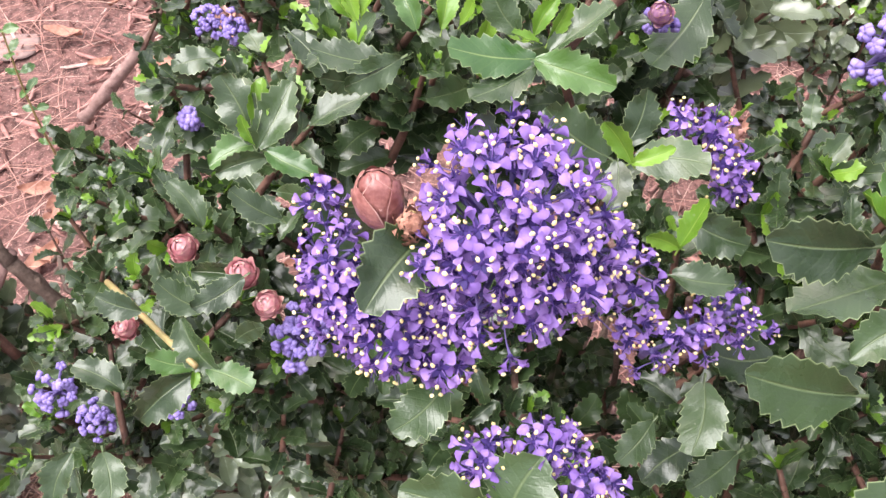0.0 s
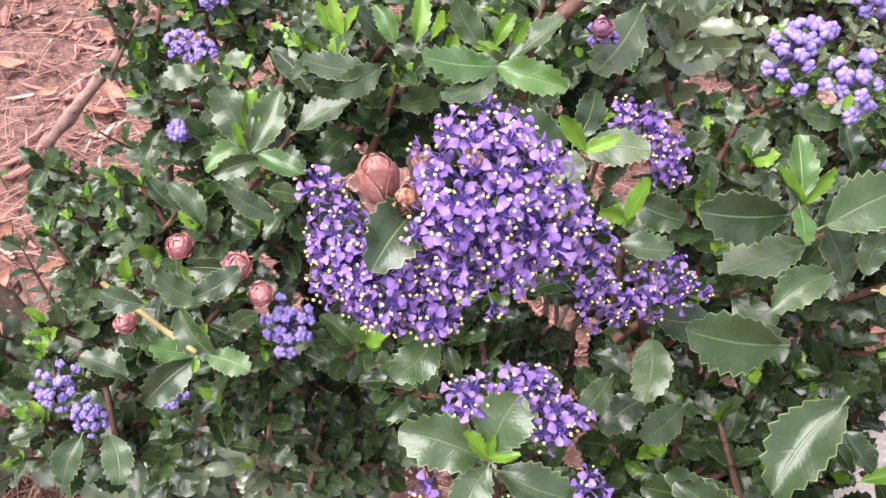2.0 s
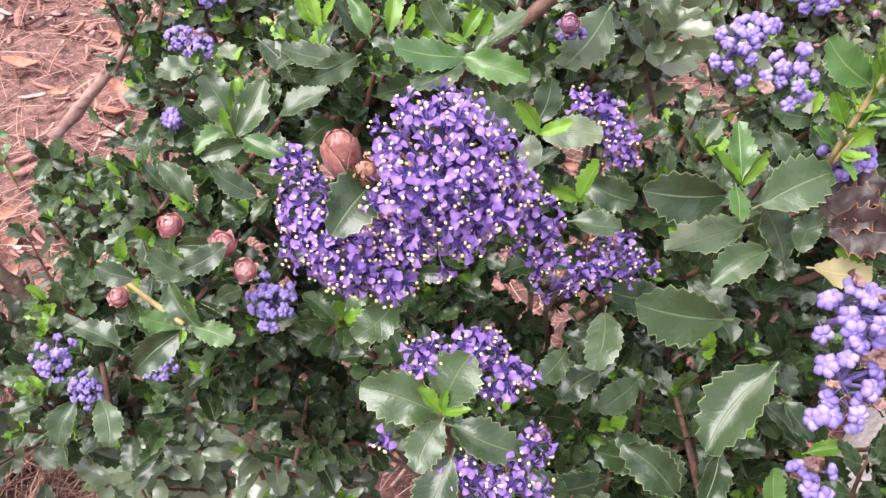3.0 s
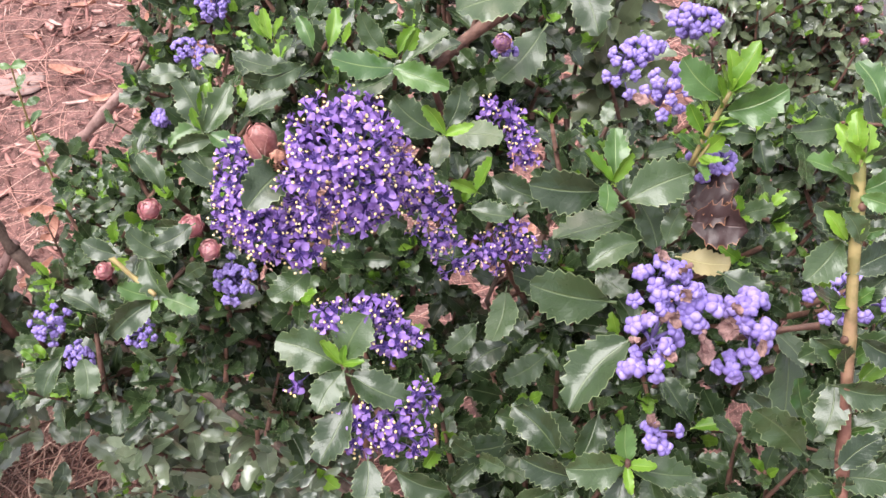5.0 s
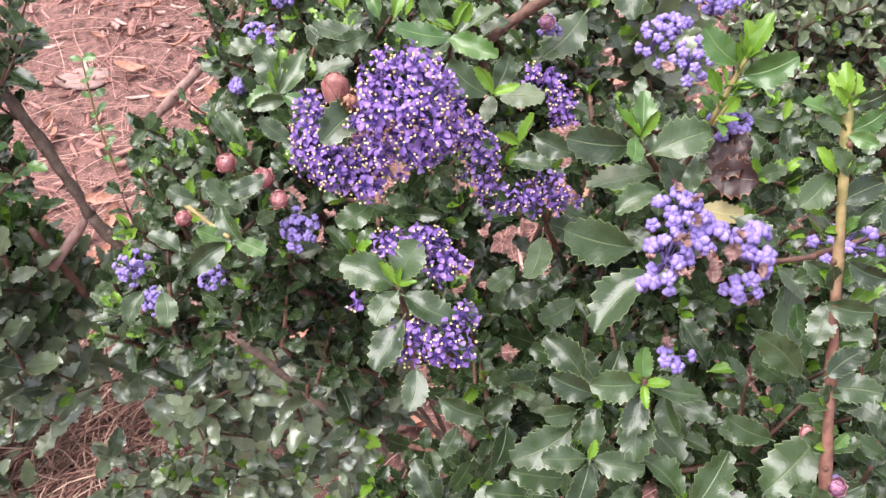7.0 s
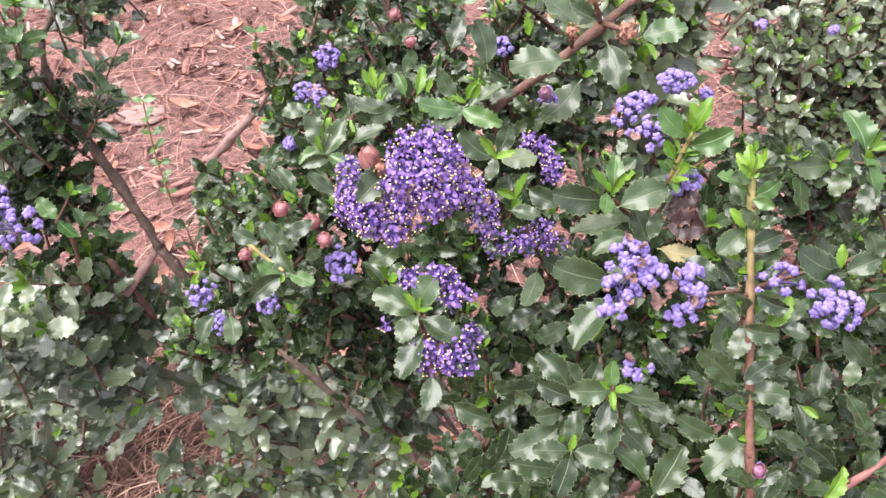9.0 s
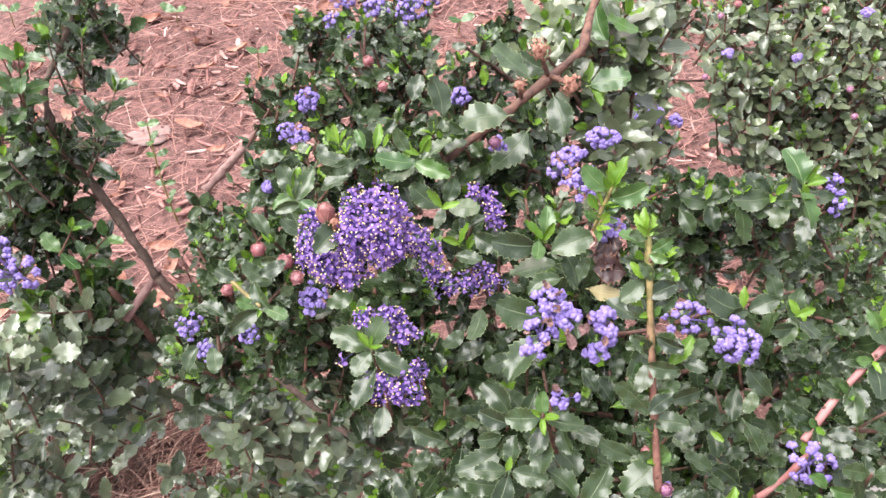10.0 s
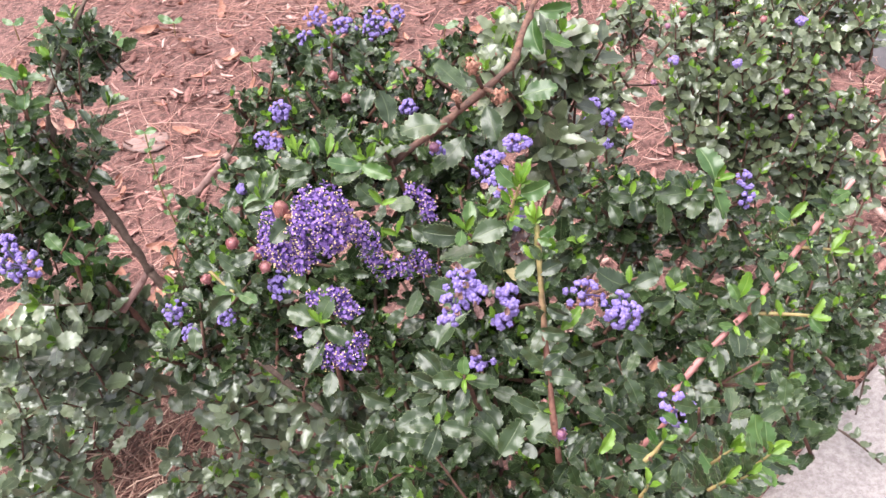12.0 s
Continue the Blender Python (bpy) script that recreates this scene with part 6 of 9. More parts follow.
cluster(shrub, (-0.0100, 0.0942, 0.7123), (0.0077, 0.0054, 0.0068), 23, "cluster of open violet flowers with yellow anthers", False, True, 0.0026, 5, 0.3)
cluster(shrub, (-0.0007, 0.0938, 0.7107), (0.0058, 0.0046, 0.0065), 17, "cluster of open violet flowers with yellow anthers", False, True, 0.0026, 6, 0.3)
cluster(shrub, (0.0177, 0.1028, 0.7147), (0.0075, 0.0045, 0.0048), 9, "cluster of open violet flowers with yellow anthers", False, True, 0.0026, 7, 0.3)
cluster(shrub, (0.0294, 0.1103, 0.7180), (0.0073, 0.0052, 0.0066), 17, "cluster of open violet flowers with yellow anthers", False, True, 0.0026, 8, 0.3)
cluster(shrub, (0.0366, 0.1080, 0.7121), (0.0063, 0.0048, 0.0063), 10, "cluster of open violet flowers with yellow anthers", False, True, 0.0023, 9, 0.3)
cluster(shrub, (0.0385, 0.1056, 0.7010), (0.0054, 0.0042, 0.0058), 7, "cluster of open violet flowers with yellow anthers", False, False, 0.0023, 10, 0.3)
cluster(shrub, (0.0451, 0.1053, 0.6903), (0.0056, 0.0040, 0.0052), 7, "cluster of open violet flowers with yellow anthers", False, False, 0.0023, 11, 0.3)
cluster(shrub, (0.0540, 0.1105, 0.6908), (0.0045, 0.0032, 0.0041), 4, "cluster of open violet flowers with yellow anthers", False, False, 0.0023, 12, 0.3)
cluster(shrub, (0.0652, 0.1172, 0.6873), (0.0058, 0.0043, 0.0058), 8, "cluster of open violet flowers with yellow anthers", False, False, 0.0023, 13, 0.3)
cluster(shrub, (0.0701, 0.1141, 0.6847), (0.0042, 0.0033, 0.0046), 4, "cluster of open violet flowers with yellow anthers", False, False, 0.0023, 14, 0.3)
cluster(shrub, (0.0580, 0.1098, 0.6863), (0.0030, 0.0021, 0.0027), 3, "cluster of open violet flowers with yellow anthers", False, False, 0.0023, 15, 0.3)
cluster(shrub, (0.0564, 0.1551, 0.7125), (0.0031, 0.0019, 0.0020), 4, "cluster of open violet flowers with yellow anthers", False, False, 0.0026, 16, 0.3)
cluster(shrub, (0.0631, 0.1528, 0.7106), (0.0031, 0.0023, 0.0031), 5, "cluster of open violet flowers with yellow anthers", False, False, 0.0026, 17, 0.3)
cluster(shrub, (0.0666, 0.1479, 0.7065), (0.0029, 0.0027, 0.0043), 6, "cluster of open violet flowers with yellow anthers", False, False, 0.0026, 18, 0.3)
cluster(shrub, (0.0682, 0.1439, 0.7018), (0.0035, 0.0028, 0.0039), 6, "cluster of open violet flowers with yellow anthers", False, False, 0.0026, 19, 0.3)
cluster(shrub, (-0.0253, 0.1269, 0.7150), (0.0033, 0.0023, 0.0029), 4, "cluster of open violet flowers with yellow anthers", False, False, 0.0026, 20, 0.3)
cluster(shrub, (0.0014, 0.0958, 0.7176), (0.0044, 0.0030, 0.0037), 8, "cluster of open violet flowers with yellow anthers", False, True, 0.0026, 21, 0.3)
cluster(shrub, (0.0091, 0.0789, 0.6917), (0.0049, 0.0035, 0.0045), 9, "cluster of open violet flowers with yellow anthers", False, False, 0.0026, 22, 0.3)
cluster(shrub, (0.0215, 0.0809, 0.6934), (0.0052, 0.0034, 0.0038), 10, "cluster of open violet flowers with yellow anthers", False, False, 0.0026, 23, 0.3)
cluster(shrub, (0.0267, 0.0746, 0.6881), (0.0045, 0.0035, 0.0049), 9, "cluster of open violet flowers with yellow anthers", False, False, 0.0026, 24, 0.3)
cluster(shrub, (0.0322, 0.0753, 0.6887), (0.0014, 0.0012, 0.0017), 2, "cluster of open violet flowers with yellow anthers", False, False, 0.0026, 25, 0.3)
cluster(shrub, (0.0187, 0.0564, 0.6702), (0.0063, 0.0049, 0.0067), 13, "cluster of open violet flowers with yellow anthers", False, False, 0.0026, 26, 0.3)
cluster(shrub, (0.0292, 0.0554, 0.6693), (0.0074, 0.0051, 0.0063), 15, "cluster of open violet flowers with yellow anthers", False, False, 0.0026, 27, 0.3)
cluster(shrub, (0.0355, 0.0635, 0.6761), (0.0035, 0.0028, 0.0039), 5, "cluster of open violet flowers with yellow anthers", False, False, 0.0026, 28, 0.3)
cluster(shrub, (-0.0018, 0.0668, 0.6763), (0.0011, 0.0008, 0.0011), 1, "cluster of open violet flowers with yellow anthers", False, False, 0.0026, 29, 0.3)
cluster(shrub, (0.0966, 0.0606, 0.7312), (0.0085, 0.0056, 0.0065), 15, "cluster of closed lavender flower buds", True, True, 0.0027, 30, 0.3)
cluster(shrub, (0.0932, 0.0487, 0.7238), (0.0058, 0.0048, 0.0070), 12, "cluster of closed lavender flower buds", True, True, 0.0027, 31, 0.3)
cluster(shrub, (0.0878, 0.0424, 0.7185), (0.0020, 0.0017, 0.0026), 2, "cluster of closed lavender flower buds", True, True, 0.0027, 32, 0.3)
cluster(shrub, (0.1040, 0.0565, 0.7277), (0.0044, 0.0040, 0.0062), 7, "cluster of closed lavender flower buds", True, True, 0.0032, 33, 0.3)
cluster(shrub, (0.1213, 0.0594, 0.7197), (0.0046, 0.0047, 0.0079), 11, "cluster of closed lavender flower buds", True, True, 0.0032, 34, 0.3)
cluster(shrub, (0.1178, 0.0509, 0.7100), (0.0040, 0.0029, 0.0037), 6, "cluster of closed lavender flower buds", True, False, 0.0027, 35, 0.3)
cluster(shrub, (0.1007, 0.1629, 0.7256), (0.0046, 0.0048, 0.0081), 11, "cluster of closed lavender flower buds", True, False, 0.0026, 36, 0.3)
cluster(shrub, (0.1084, 0.1676, 0.7296), (0.0046, 0.0030, 0.0035), 7, "cluster of closed lavender flower buds", True, False, 0.0026, 37, 0.3)
cluster(shrub, (0.1123, 0.1486, 0.7266), (0.0063, 0.0047, 0.0063), 11, "cluster of closed lavender flower buds", True, False, 0.0026, 38, 0.3)
cluster(shrub, (0.1213, 0.1662, 0.7414), (0.0085, 0.0050, 0.0048), 13, "cluster of closed lavender flower buds", True, False, 0.0026, 39, 0.3)
cluster(shrub, (0.1260, 0.1272, 0.7152), (0.0066, 0.0045, 0.0055), 10, "cluster of closed lavender flower buds", True, False, 0.0026, 40, 0.3)
cluster(shrub, (0.1028, 0.0492, 0.6759), (0.0034, 0.0028, 0.0041), 3, "cluster of closed lavender flower buds", True, False, 0.0026, 41, 0.3)
cluster(shrub, (0.1623, 0.0858, 0.6975), (0.0075, 0.0056, 0.0075), 11, "cluster of closed lavender flower buds", True, False, 0.0026, 42, 0.3)
cluster(shrub, (0.1824, 0.0701, 0.6999), (0.0096, 0.0068, 0.0084), 20, "cluster of closed lavender flower buds", True, False, 0.0026, 43, 0.3)
cluster(shrub, (0.1819, 0.0670, 0.7026), (0.0050, 0.0036, 0.0045), 7, "cluster of closed lavender flower buds", True, False, 0.0026, 44, 0.3)
cluster(shrub, (0.2094, 0.0191, 0.6833), (0.0075, 0.0054, 0.0070), 13, "cluster of closed lavender flower buds", True, False, 0.0026, 45, 0.3)
cluster(shrub, (0.2948, 0.2937, 0.6122), (0.0059, 0.0050, 0.0075), 7, "cluster of closed lavender flower buds", True, False, 0.0026, 46, 0.3)
cluster(shrub, (0.2961, 0.2833, 0.6034), (0.0059, 0.0050, 0.0075), 7, "cluster of closed lavender flower buds", True, False, 0.0026, 47, 0.3)
cluster(shrub, (0.1085, 0.0558, 0.6684), (0.0041, 0.0028, 0.0035), 3, "cluster of closed lavender flower buds", True, False, 0.0026, 48, 0.3)
cluster(shrub, (-0.1347, 0.1580, 0.5844), (0.0070, 0.0053, 0.0070), 16, "cluster of closed lavender flower buds", True, False, 0.0023, 49, 0.3)
cluster(shrub, (-0.1323, 0.1638, 0.5528), (0.0060, 0.0045, 0.0060), 15, "cluster of closed lavender flower buds", True, False, 0.0023, 50, 0.3)
cluster(shrub, (-0.0924, 0.1536, 0.5872), (0.0063, 0.0047, 0.0063), 15, "cluster of closed lavender flower buds", True, False, 0.0023, 51, 0.3)
cluster(shrub, (-0.0453, 0.1556, 0.6215), (0.0079, 0.0059, 0.0079), 25, "cluster of closed lavender flower buds", True, False, 0.0023, 52, 0.3)
cluster(shrub, (-0.0914, 0.3568, 0.6272), (0.0080, 0.0060, 0.0080), 22, "cluster of closed lavender flower buds", True, False, 0.0026, 53, 0.3)
cluster(shrub, (-0.1124, 0.3543, 0.5990), (0.0065, 0.0048, 0.0065), 15, "cluster of closed lavender flower buds", True, False, 0.0026, 54, 0.3)
cluster(shrub, (-0.1000, 0.3509, 0.5961), (0.0065, 0.0048, 0.0065), 15, "cluster of closed lavender flower buds", True, False, 0.0026, 55, 0.3)
cluster(shrub, (-0.0865, 0.2269, 0.6488), (0.0042, 0.0031, 0.0042), 9, "cluster of closed lavender flower buds", True, False, 0.0026, 56, 0.3)
cluster(shrub, (-0.0887, 0.5056, 0.6346), (0.0086, 0.0065, 0.0086), 19, "cluster of closed lavender flower buds", True, False, 0.0026, 57, 0.3)
cluster(shrub, (-0.0617, 0.5004, 0.6302), (0.0091, 0.0068, 0.0091), 20, "cluster of closed lavender flower buds", True, False, 0.0026, 58, 0.3)
cluster(shrub, (-0.0981, 0.4898, 0.6214), (0.0071, 0.0053, 0.0071), 15, "cluster of closed lavender flower buds", True, False, 0.0026, 59, 0.3)
cluster(shrub, (-0.0789, 0.4825, 0.6153), (0.0066, 0.0049, 0.0066), 14, "cluster of closed lavender flower buds", True, False, 0.0026, 60, 0.3)
cluster(shrub, (-0.0300, 0.4993, 0.6293), (0.0121, 0.0091, 0.0121), 25, "cluster of closed lavender flower buds", True, False, 0.0026, 61, 0.3)
cluster(shrub, (-0.0087, 0.5088, 0.6373), (0.0071, 0.0053, 0.0071), 14, "cluster of closed lavender flower buds", True, False, 0.0026, 62, 0.3)
cluster(shrub, (0.0373, 0.2757, 0.6898), (0.0057, 0.0043, 0.0057), 15, "cluster of closed lavender flower buds", True, False, 0.0023, 63, 0.3)
cluster(shrub, (-0.1791, 0.0935, 0.6987), (0.0123, 0.0081, 0.0093), 18, "cluster of closed lavender flower buds", True, False, 0.0026, 64, 0.3)
cluster(shrub, (-0.1912, 0.1076, 0.7053), (0.0065, 0.0040, 0.0041), 7, "cluster of closed lavender flower buds", True, False, 0.0026, 65, 0.3)

# buds and withered heads
scaly_bud(shrub, (-0.0109, 0.1077, 0.7289), (-0.12, 0.1, 0.98), 0.0042, 0.0122, BUD_RED, "plump red-brown scaly bud", 9, 4, 0.0)
scaly_bud(shrub, (-0.0787, 0.1739, 0.6409), (-0.2, -0.35, 0.9), 0.0042, 0.0085, BUD_PINK, "dusty pink scaly bud", 9, 5, 0.45)
scaly_bud(shrub, (-0.0581, 0.1616, 0.6436), (-0.2, -0.35, 0.9), 0.0044, 0.009, BUD_PINK, "dusty pink scaly bud", 9, 6, 0.45)
scaly_bud(shrub, (-0.0511, 0.1549, 0.6380), (-0.2, -0.35, 0.9), 0.004, 0.007, BUD_PINK, "dusty pink scaly bud", 9, 0, 0.45)
scaly_bud(shrub, (-0.1005, 0.1611, 0.6170), (-0.2, -0.35, 0.9), 0.0036, 0.007, BUD_PINK, "dusty pink scaly bud", 9, 1, 0.45)
scaly_bud(shrub, (-0.0409, 0.3667, 0.6551), (-0.2, -0.35, 0.9), 0.0038, 0.0082, BUD_PINK, "dusty pink scaly bud", 9, 2, 0.45)
scaly_bud(shrub, (-0.0285, 0.3518, 0.6426), (-0.2, -0.35, 0.9), 0.0038, 0.0082, BUD_PINK, "dusty pink scaly bud", 9, 3, 0.45)
scaly_bud(shrub, (-0.3041, 0.3383, 0.6639), (-0.2, -0.35, 0.9), 0.0044, 0.009, BUD_RED, "dark red scaly bud", 9, 4, 0.0)
scaly_bud(shrub, (0.1516, 0.0124, 0.6646), (-0.2, -0.35, 0.9), 0.0027, 0.0052, BUD_VIOLET, "violet-pink opening bud", 9, 5, 0.45)
cluster(shrub, (0.1523, 0.0135, 0.6629), (0.0036, 0.0025, 0.0030), 7, "cluster of closed lavender flower buds", True, False, 0.0018, 66, 0.3)
scaly_bud(shrub, (0.0641, 0.2167, 0.6964), (-0.2, -0.35, 0.9), 0.0034, 0.006, BUD_VIOLET, "violet-pink opening bud", 9, 0, 0.45)
cluster(shrub, (0.0646, 0.2192, 0.6945), (0.0038, 0.0027, 0.0035), 7, "cluster of closed lavender flower buds", True, False, 0.0022, 67, 0.3)
scaly_bud(shrub, (0.1425, 0.0245, 0.6748), (-0.2, -0.35, 0.9), 0.0022, 0.0035, BUD_PINK, "small pink bud", 9, 2, 0.45)
dried_head(shrub, (0.0871, 0.2664, 0.7315), 0.0066, 500)
stem(top_branch, "spur", (0.0932, 0.2686, 0.7108), (0.0871, 0.2664, 0.7315), .0013, .001, BARK_RED, 0, "", 865)
dried_head(shrub, (0.1070, 0.2526, 0.7160), 0.0062, 502)
stem(top_branch, "spur", (0.0939, 0.2692, 0.7111), (0.1070, 0.2526, 0.7160), .0013, .001, BARK_RED, 0, "", 916)
dried_head(shrub, (0.0767, 0.2493, 0.7171), 0.0042, 504)
stem(top_branch, "spur", (0.0773, 0.2542, 0.7045), (0.0767, 0.2493, 0.7171), .0013, .001, BARK_RED, 0, "", 836)
dried_head(shrub, (-0.0054, 0.1024, 0.7349), .0034, 3)
withered(shrub, (0.1033, 0.1428, 0.7270), 0.0055, 507)
withered(shrub, (0.1215, 0.1547, 0.7317), 0.006, 508)
withered(shrub, (0.1270, 0.1607, 0.7368), 0.005, 509)
withered(shrub, (0.1136, 0.0523, 0.7242), 0.006, 510)
withered(shrub, (0.1071, 0.0477, 0.7203), 0.006, 511)
withered(shrub, (0.0971, 0.0483, 0.7313), 0.004, 512)
withered(shrub, (0.1014, 0.0519, 0.6807), 0.006, 513)
withered(shrub, (0.0301, 0.1022, 0.7295), 0.003, 514)
withered(shrub, (0.0946, 0.0635, 0.7388), 0.005, 515)
withered(shrub, (0.1006, 0.0594, 0.7380), 0.0042, 516)
withered(shrub, (0.0996, 0.0536, 0.7357), 0.0045, 517)
withered(shrub, (0.0961, 0.0489, 0.7317), 0.005, 518)
withered(shrub, (0.1046, 0.0461, 0.7268), 0.0062, 519)
withered(shrub, (0.1120, 0.0497, 0.7272), 0.0068, 520)
withered(shrub, (0.0875, 0.0447, 0.7282), 0.004, 521)
withered(shrub, (0.0958, 0.0418, 0.7258), 0.0045, 522)
withered(shrub, (0.1132, 0.0533, 0.7303), 0.005, 523)
withered(shrub, (0.1209, 0.0489, 0.7213), 0.0045, 524)

# the mass of leaves behind
clump(shrub, (0.0218, 0.1367, 0.6057), 0.0049, 2, 0.018862249999999997, LEAF, 526, "dense dark glossy toothed leaves", 0.15, tall=1.0, lean=(0.0, -0.25, 1.0))
clump(shrub, (0.0223, 0.1292, 0.5994), 0.0049, 2, 0.018862249999999997, LEAF, 527, "dense dark glossy toothed leaves", 0.15, tall=1.0, lean=(0.0, -0.25, 1.0))
clump(shrub, (0.0322, 0.1296, 0.5998), 0.0049, 2, 0.018862249999999997, LEAF, 528, "dense dark glossy toothed leaves", 0.15, tall=1.0, lean=(0.0, -0.25, 1.0))
clump(shrub, (0.0850, 0.1501, 0.6170), 0.0098, 2, 0.019854999999999998, LEAF, 529, "dense dark glossy toothed leaves", 0.15, tall=1.0, lean=(0.0, -0.25, 1.0))
clump(shrub, (0.0714, 0.1311, 0.6010), 0.0049, 2, 0.018862249999999997, LEAF, 530, "dense dark glossy toothed leaves", 0.15, tall=1.0, lean=(0.0, -0.25, 1.0))
clump(shrub, (0.0857, 0.1353, 0.6046), 0.0098, 2, 0.019854999999999998, LEAF, 531, "dense dark glossy toothed leaves", 0.15, tall=1.0, lean=(0.0, -0.25, 1.0))
clump(shrub, (0.0384, 0.1113, 0.5844), 0.0196, 5, 0.0209, LEAF, 532, "dense dark glossy toothed leaves", 0.15, tall=1.0, lean=(0.0, -0.25, 1.0))
clump(shrub, (0.0772, 0.1129, 0.5857), 0.0196, 5, 0.0209, LEAF, 533, "dense dark glossy toothed leaves", 0.15, tall=1.0, lean=(0.0, -0.25, 1.0))
clump(shrub, (0.0972, 0.0960, 0.5846), 0.0384, 18, 0.022, LEAF, 534, "dense dark glossy toothed leaves", 0.15, tall=1.0, lean=(0.0, -0.25, 1.0))
clump(shrub, (0.1190, 0.1270, 0.6237), 0.0137, 3, 0.0209, LEAF, 535, "dense dark glossy toothed leaves", 0.15, tall=1.0, lean=(0.0, -0.25, 1.0))
clump(shrub, (0.1457, 0.1280, 0.6245), 0.0137, 3, 0.0209, LEAF, 536, "dense dark glossy toothed leaves", 0.15, tall=1.0, lean=(0.0, -0.25, 1.0))
clump(shrub, (0.1130, 0.1113, 0.6105), 0.0069, 2, 0.019854999999999998, LEAF, 537, "dense dark glossy toothed leaves", 0.15, tall=1.0, lean=(0.0, -0.25, 1.0))
clump(shrub, (0.1264, 0.1119, 0.6110), 0.0069, 2, 0.019854999999999998, LEAF, 538, "dense dark glossy toothed leaves", 0.15, tall=1.0, lean=(0.0, -0.25, 1.0))
clump(shrub, (0.1135, 0.1011, 0.6020), 0.0069, 2, 0.019854999999999998, LEAF, 539, "dense dark glossy toothed leaves", 0.15, tall=1.0, lean=(0.0, -0.25, 1.0))
clump(shrub, (0.0516, 0.0894, 0.5530), 0.0399, 18, 0.022, LEAF, 540, "dense dark glossy toothed leaves", 0.15, tall=1.0, lean=(0.0, -0.25, 1.0))
clump(shrub, (0.1027, 0.0844, 0.5814), 0.0190, 5, 0.0209, LEAF, 541, "dense dark glossy toothed leaves", 0.15, tall=1.0, lean=(0.0, -0.25, 1.0))
clump(shrub, (0.1300, 0.0927, 0.5884), 0.0095, 2, 0.019854999999999998, LEAF, 542, "dense dark glossy toothed leaves", 0.15, tall=1.0, lean=(0.0, -0.25, 1.0))
clump(shrub, (0.1306, 0.0787, 0.5767), 0.0095, 2, 0.019854999999999998, LEAF, 543, "dense dark glossy toothed leaves", 0.15, tall=1.0, lean=(0.0, -0.25, 1.0))
clump(shrub, (0.1441, 0.0828, 0.5801), 0.0048, 2, 0.018862249999999997, LEAF, 544, "dense dark glossy toothed leaves", 0.15, tall=1.0, lean=(0.0, -0.25, 1.0))
clump(shrub, (0.1444, 0.0759, 0.5743), 0.0048, 2, 0.018862249999999997, LEAF, 545, "dense dark glossy toothed leaves", 0.15, tall=1.0, lean=(0.0, -0.25, 1.0))
clump(shrub, (0.1534, 0.0764, 0.5747), 0.0048, 2, 0.018862249999999997, LEAF, 546, "dense dark glossy toothed leaves", 0.15, tall=1.0, lean=(0.0, -0.25, 1.0))
clump(shrub, (0.1041, 0.0566, 0.5581), 0.0190, 5, 0.0209, LEAF, 547, "dense dark glossy toothed leaves", 0.15, tall=1.0, lean=(0.0, -0.25, 1.0))
clump(shrub, (0.1405, 0.0585, 0.5597), 0.0190, 5, 0.0209, LEAF, 548, "dense dark glossy toothed leaves", 0.15, tall=1.0, lean=(0.0, -0.25, 1.0))
clump(shrub, (0.1357, 0.0857, 0.5890), 0.0051, 2, 0.019854999999999998, LEAF, 549, "dense dark glossy toothed leaves", 0.15, tall=1.0, lean=(0.0, -0.25, 1.0))
clump(shrub, (0.1536, 0.0676, 0.5869), 0.0038, 2, 0.018862249999999997, LEAF, 550, "dense dark glossy toothed leaves", 0.15, tall=1.0, lean=(0.0, -0.25, 1.0))
clump(shrub, (0.1608, 0.0680, 0.5872), 0.0038, 2, 0.018862249999999997, LEAF, 551, "dense dark glossy toothed leaves", 0.15, tall=1.0, lean=(0.0, -0.25, 1.0))
clump(shrub, (0.1749, 0.0741, 0.5924), 0.0038, 2, 0.018862249999999997, LEAF, 552, "dense dark glossy toothed leaves", 0.15, tall=1.0, lean=(0.0, -0.25, 1.0))
clump(shrub, (0.1679, 0.0683, 0.5875), 0.0038, 2, 0.018862249999999997, LEAF, 553, "dense dark glossy toothed leaves", 0.15, tall=1.0, lean=(0.0, -0.25, 1.0))
clump(shrub, (0.1751, 0.0687, 0.5878), 0.0038, 2, 0.018862249999999997, LEAF, 554, "dense dark glossy toothed leaves", 0.15, tall=1.0, lean=(0.0, -0.25, 1.0))
clump(shrub, (0.1890, 0.0803, 0.5975), 0.0038, 2, 0.018862249999999997, LEAF, 555, "dense dark glossy toothed leaves", 0.15, tall=1.0, lean=(0.0, -0.25, 1.0))
clump(shrub, (0.1960, 0.0806, 0.5978), 0.0038, 2, 0.018862249999999997, LEAF, 556, "dense dark glossy toothed leaves", 0.15, tall=1.0, lean=(0.0, -0.25, 1.0))
clump(shrub, (0.2031, 0.0809, 0.5981), 0.0038, 2, 0.018862249999999997, LEAF, 557, "dense dark glossy toothed leaves", 0.15, tall=1.0, lean=(0.0, -0.25, 1.0))
clump(shrub, (0.1856, 0.0719, 0.5905), 0.0076, 2, 0.019854999999999998, LEAF, 558, "dense dark glossy toothed leaves", 0.15, tall=1.0, lean=(0.0, -0.25, 1.0))
clump(shrub, (0.1998, 0.0726, 0.5911), 0.0076, 2, 0.019854999999999998, LEAF, 559, "dense dark glossy toothed leaves", 0.15, tall=1.0, lean=(0.0, -0.25, 1.0))
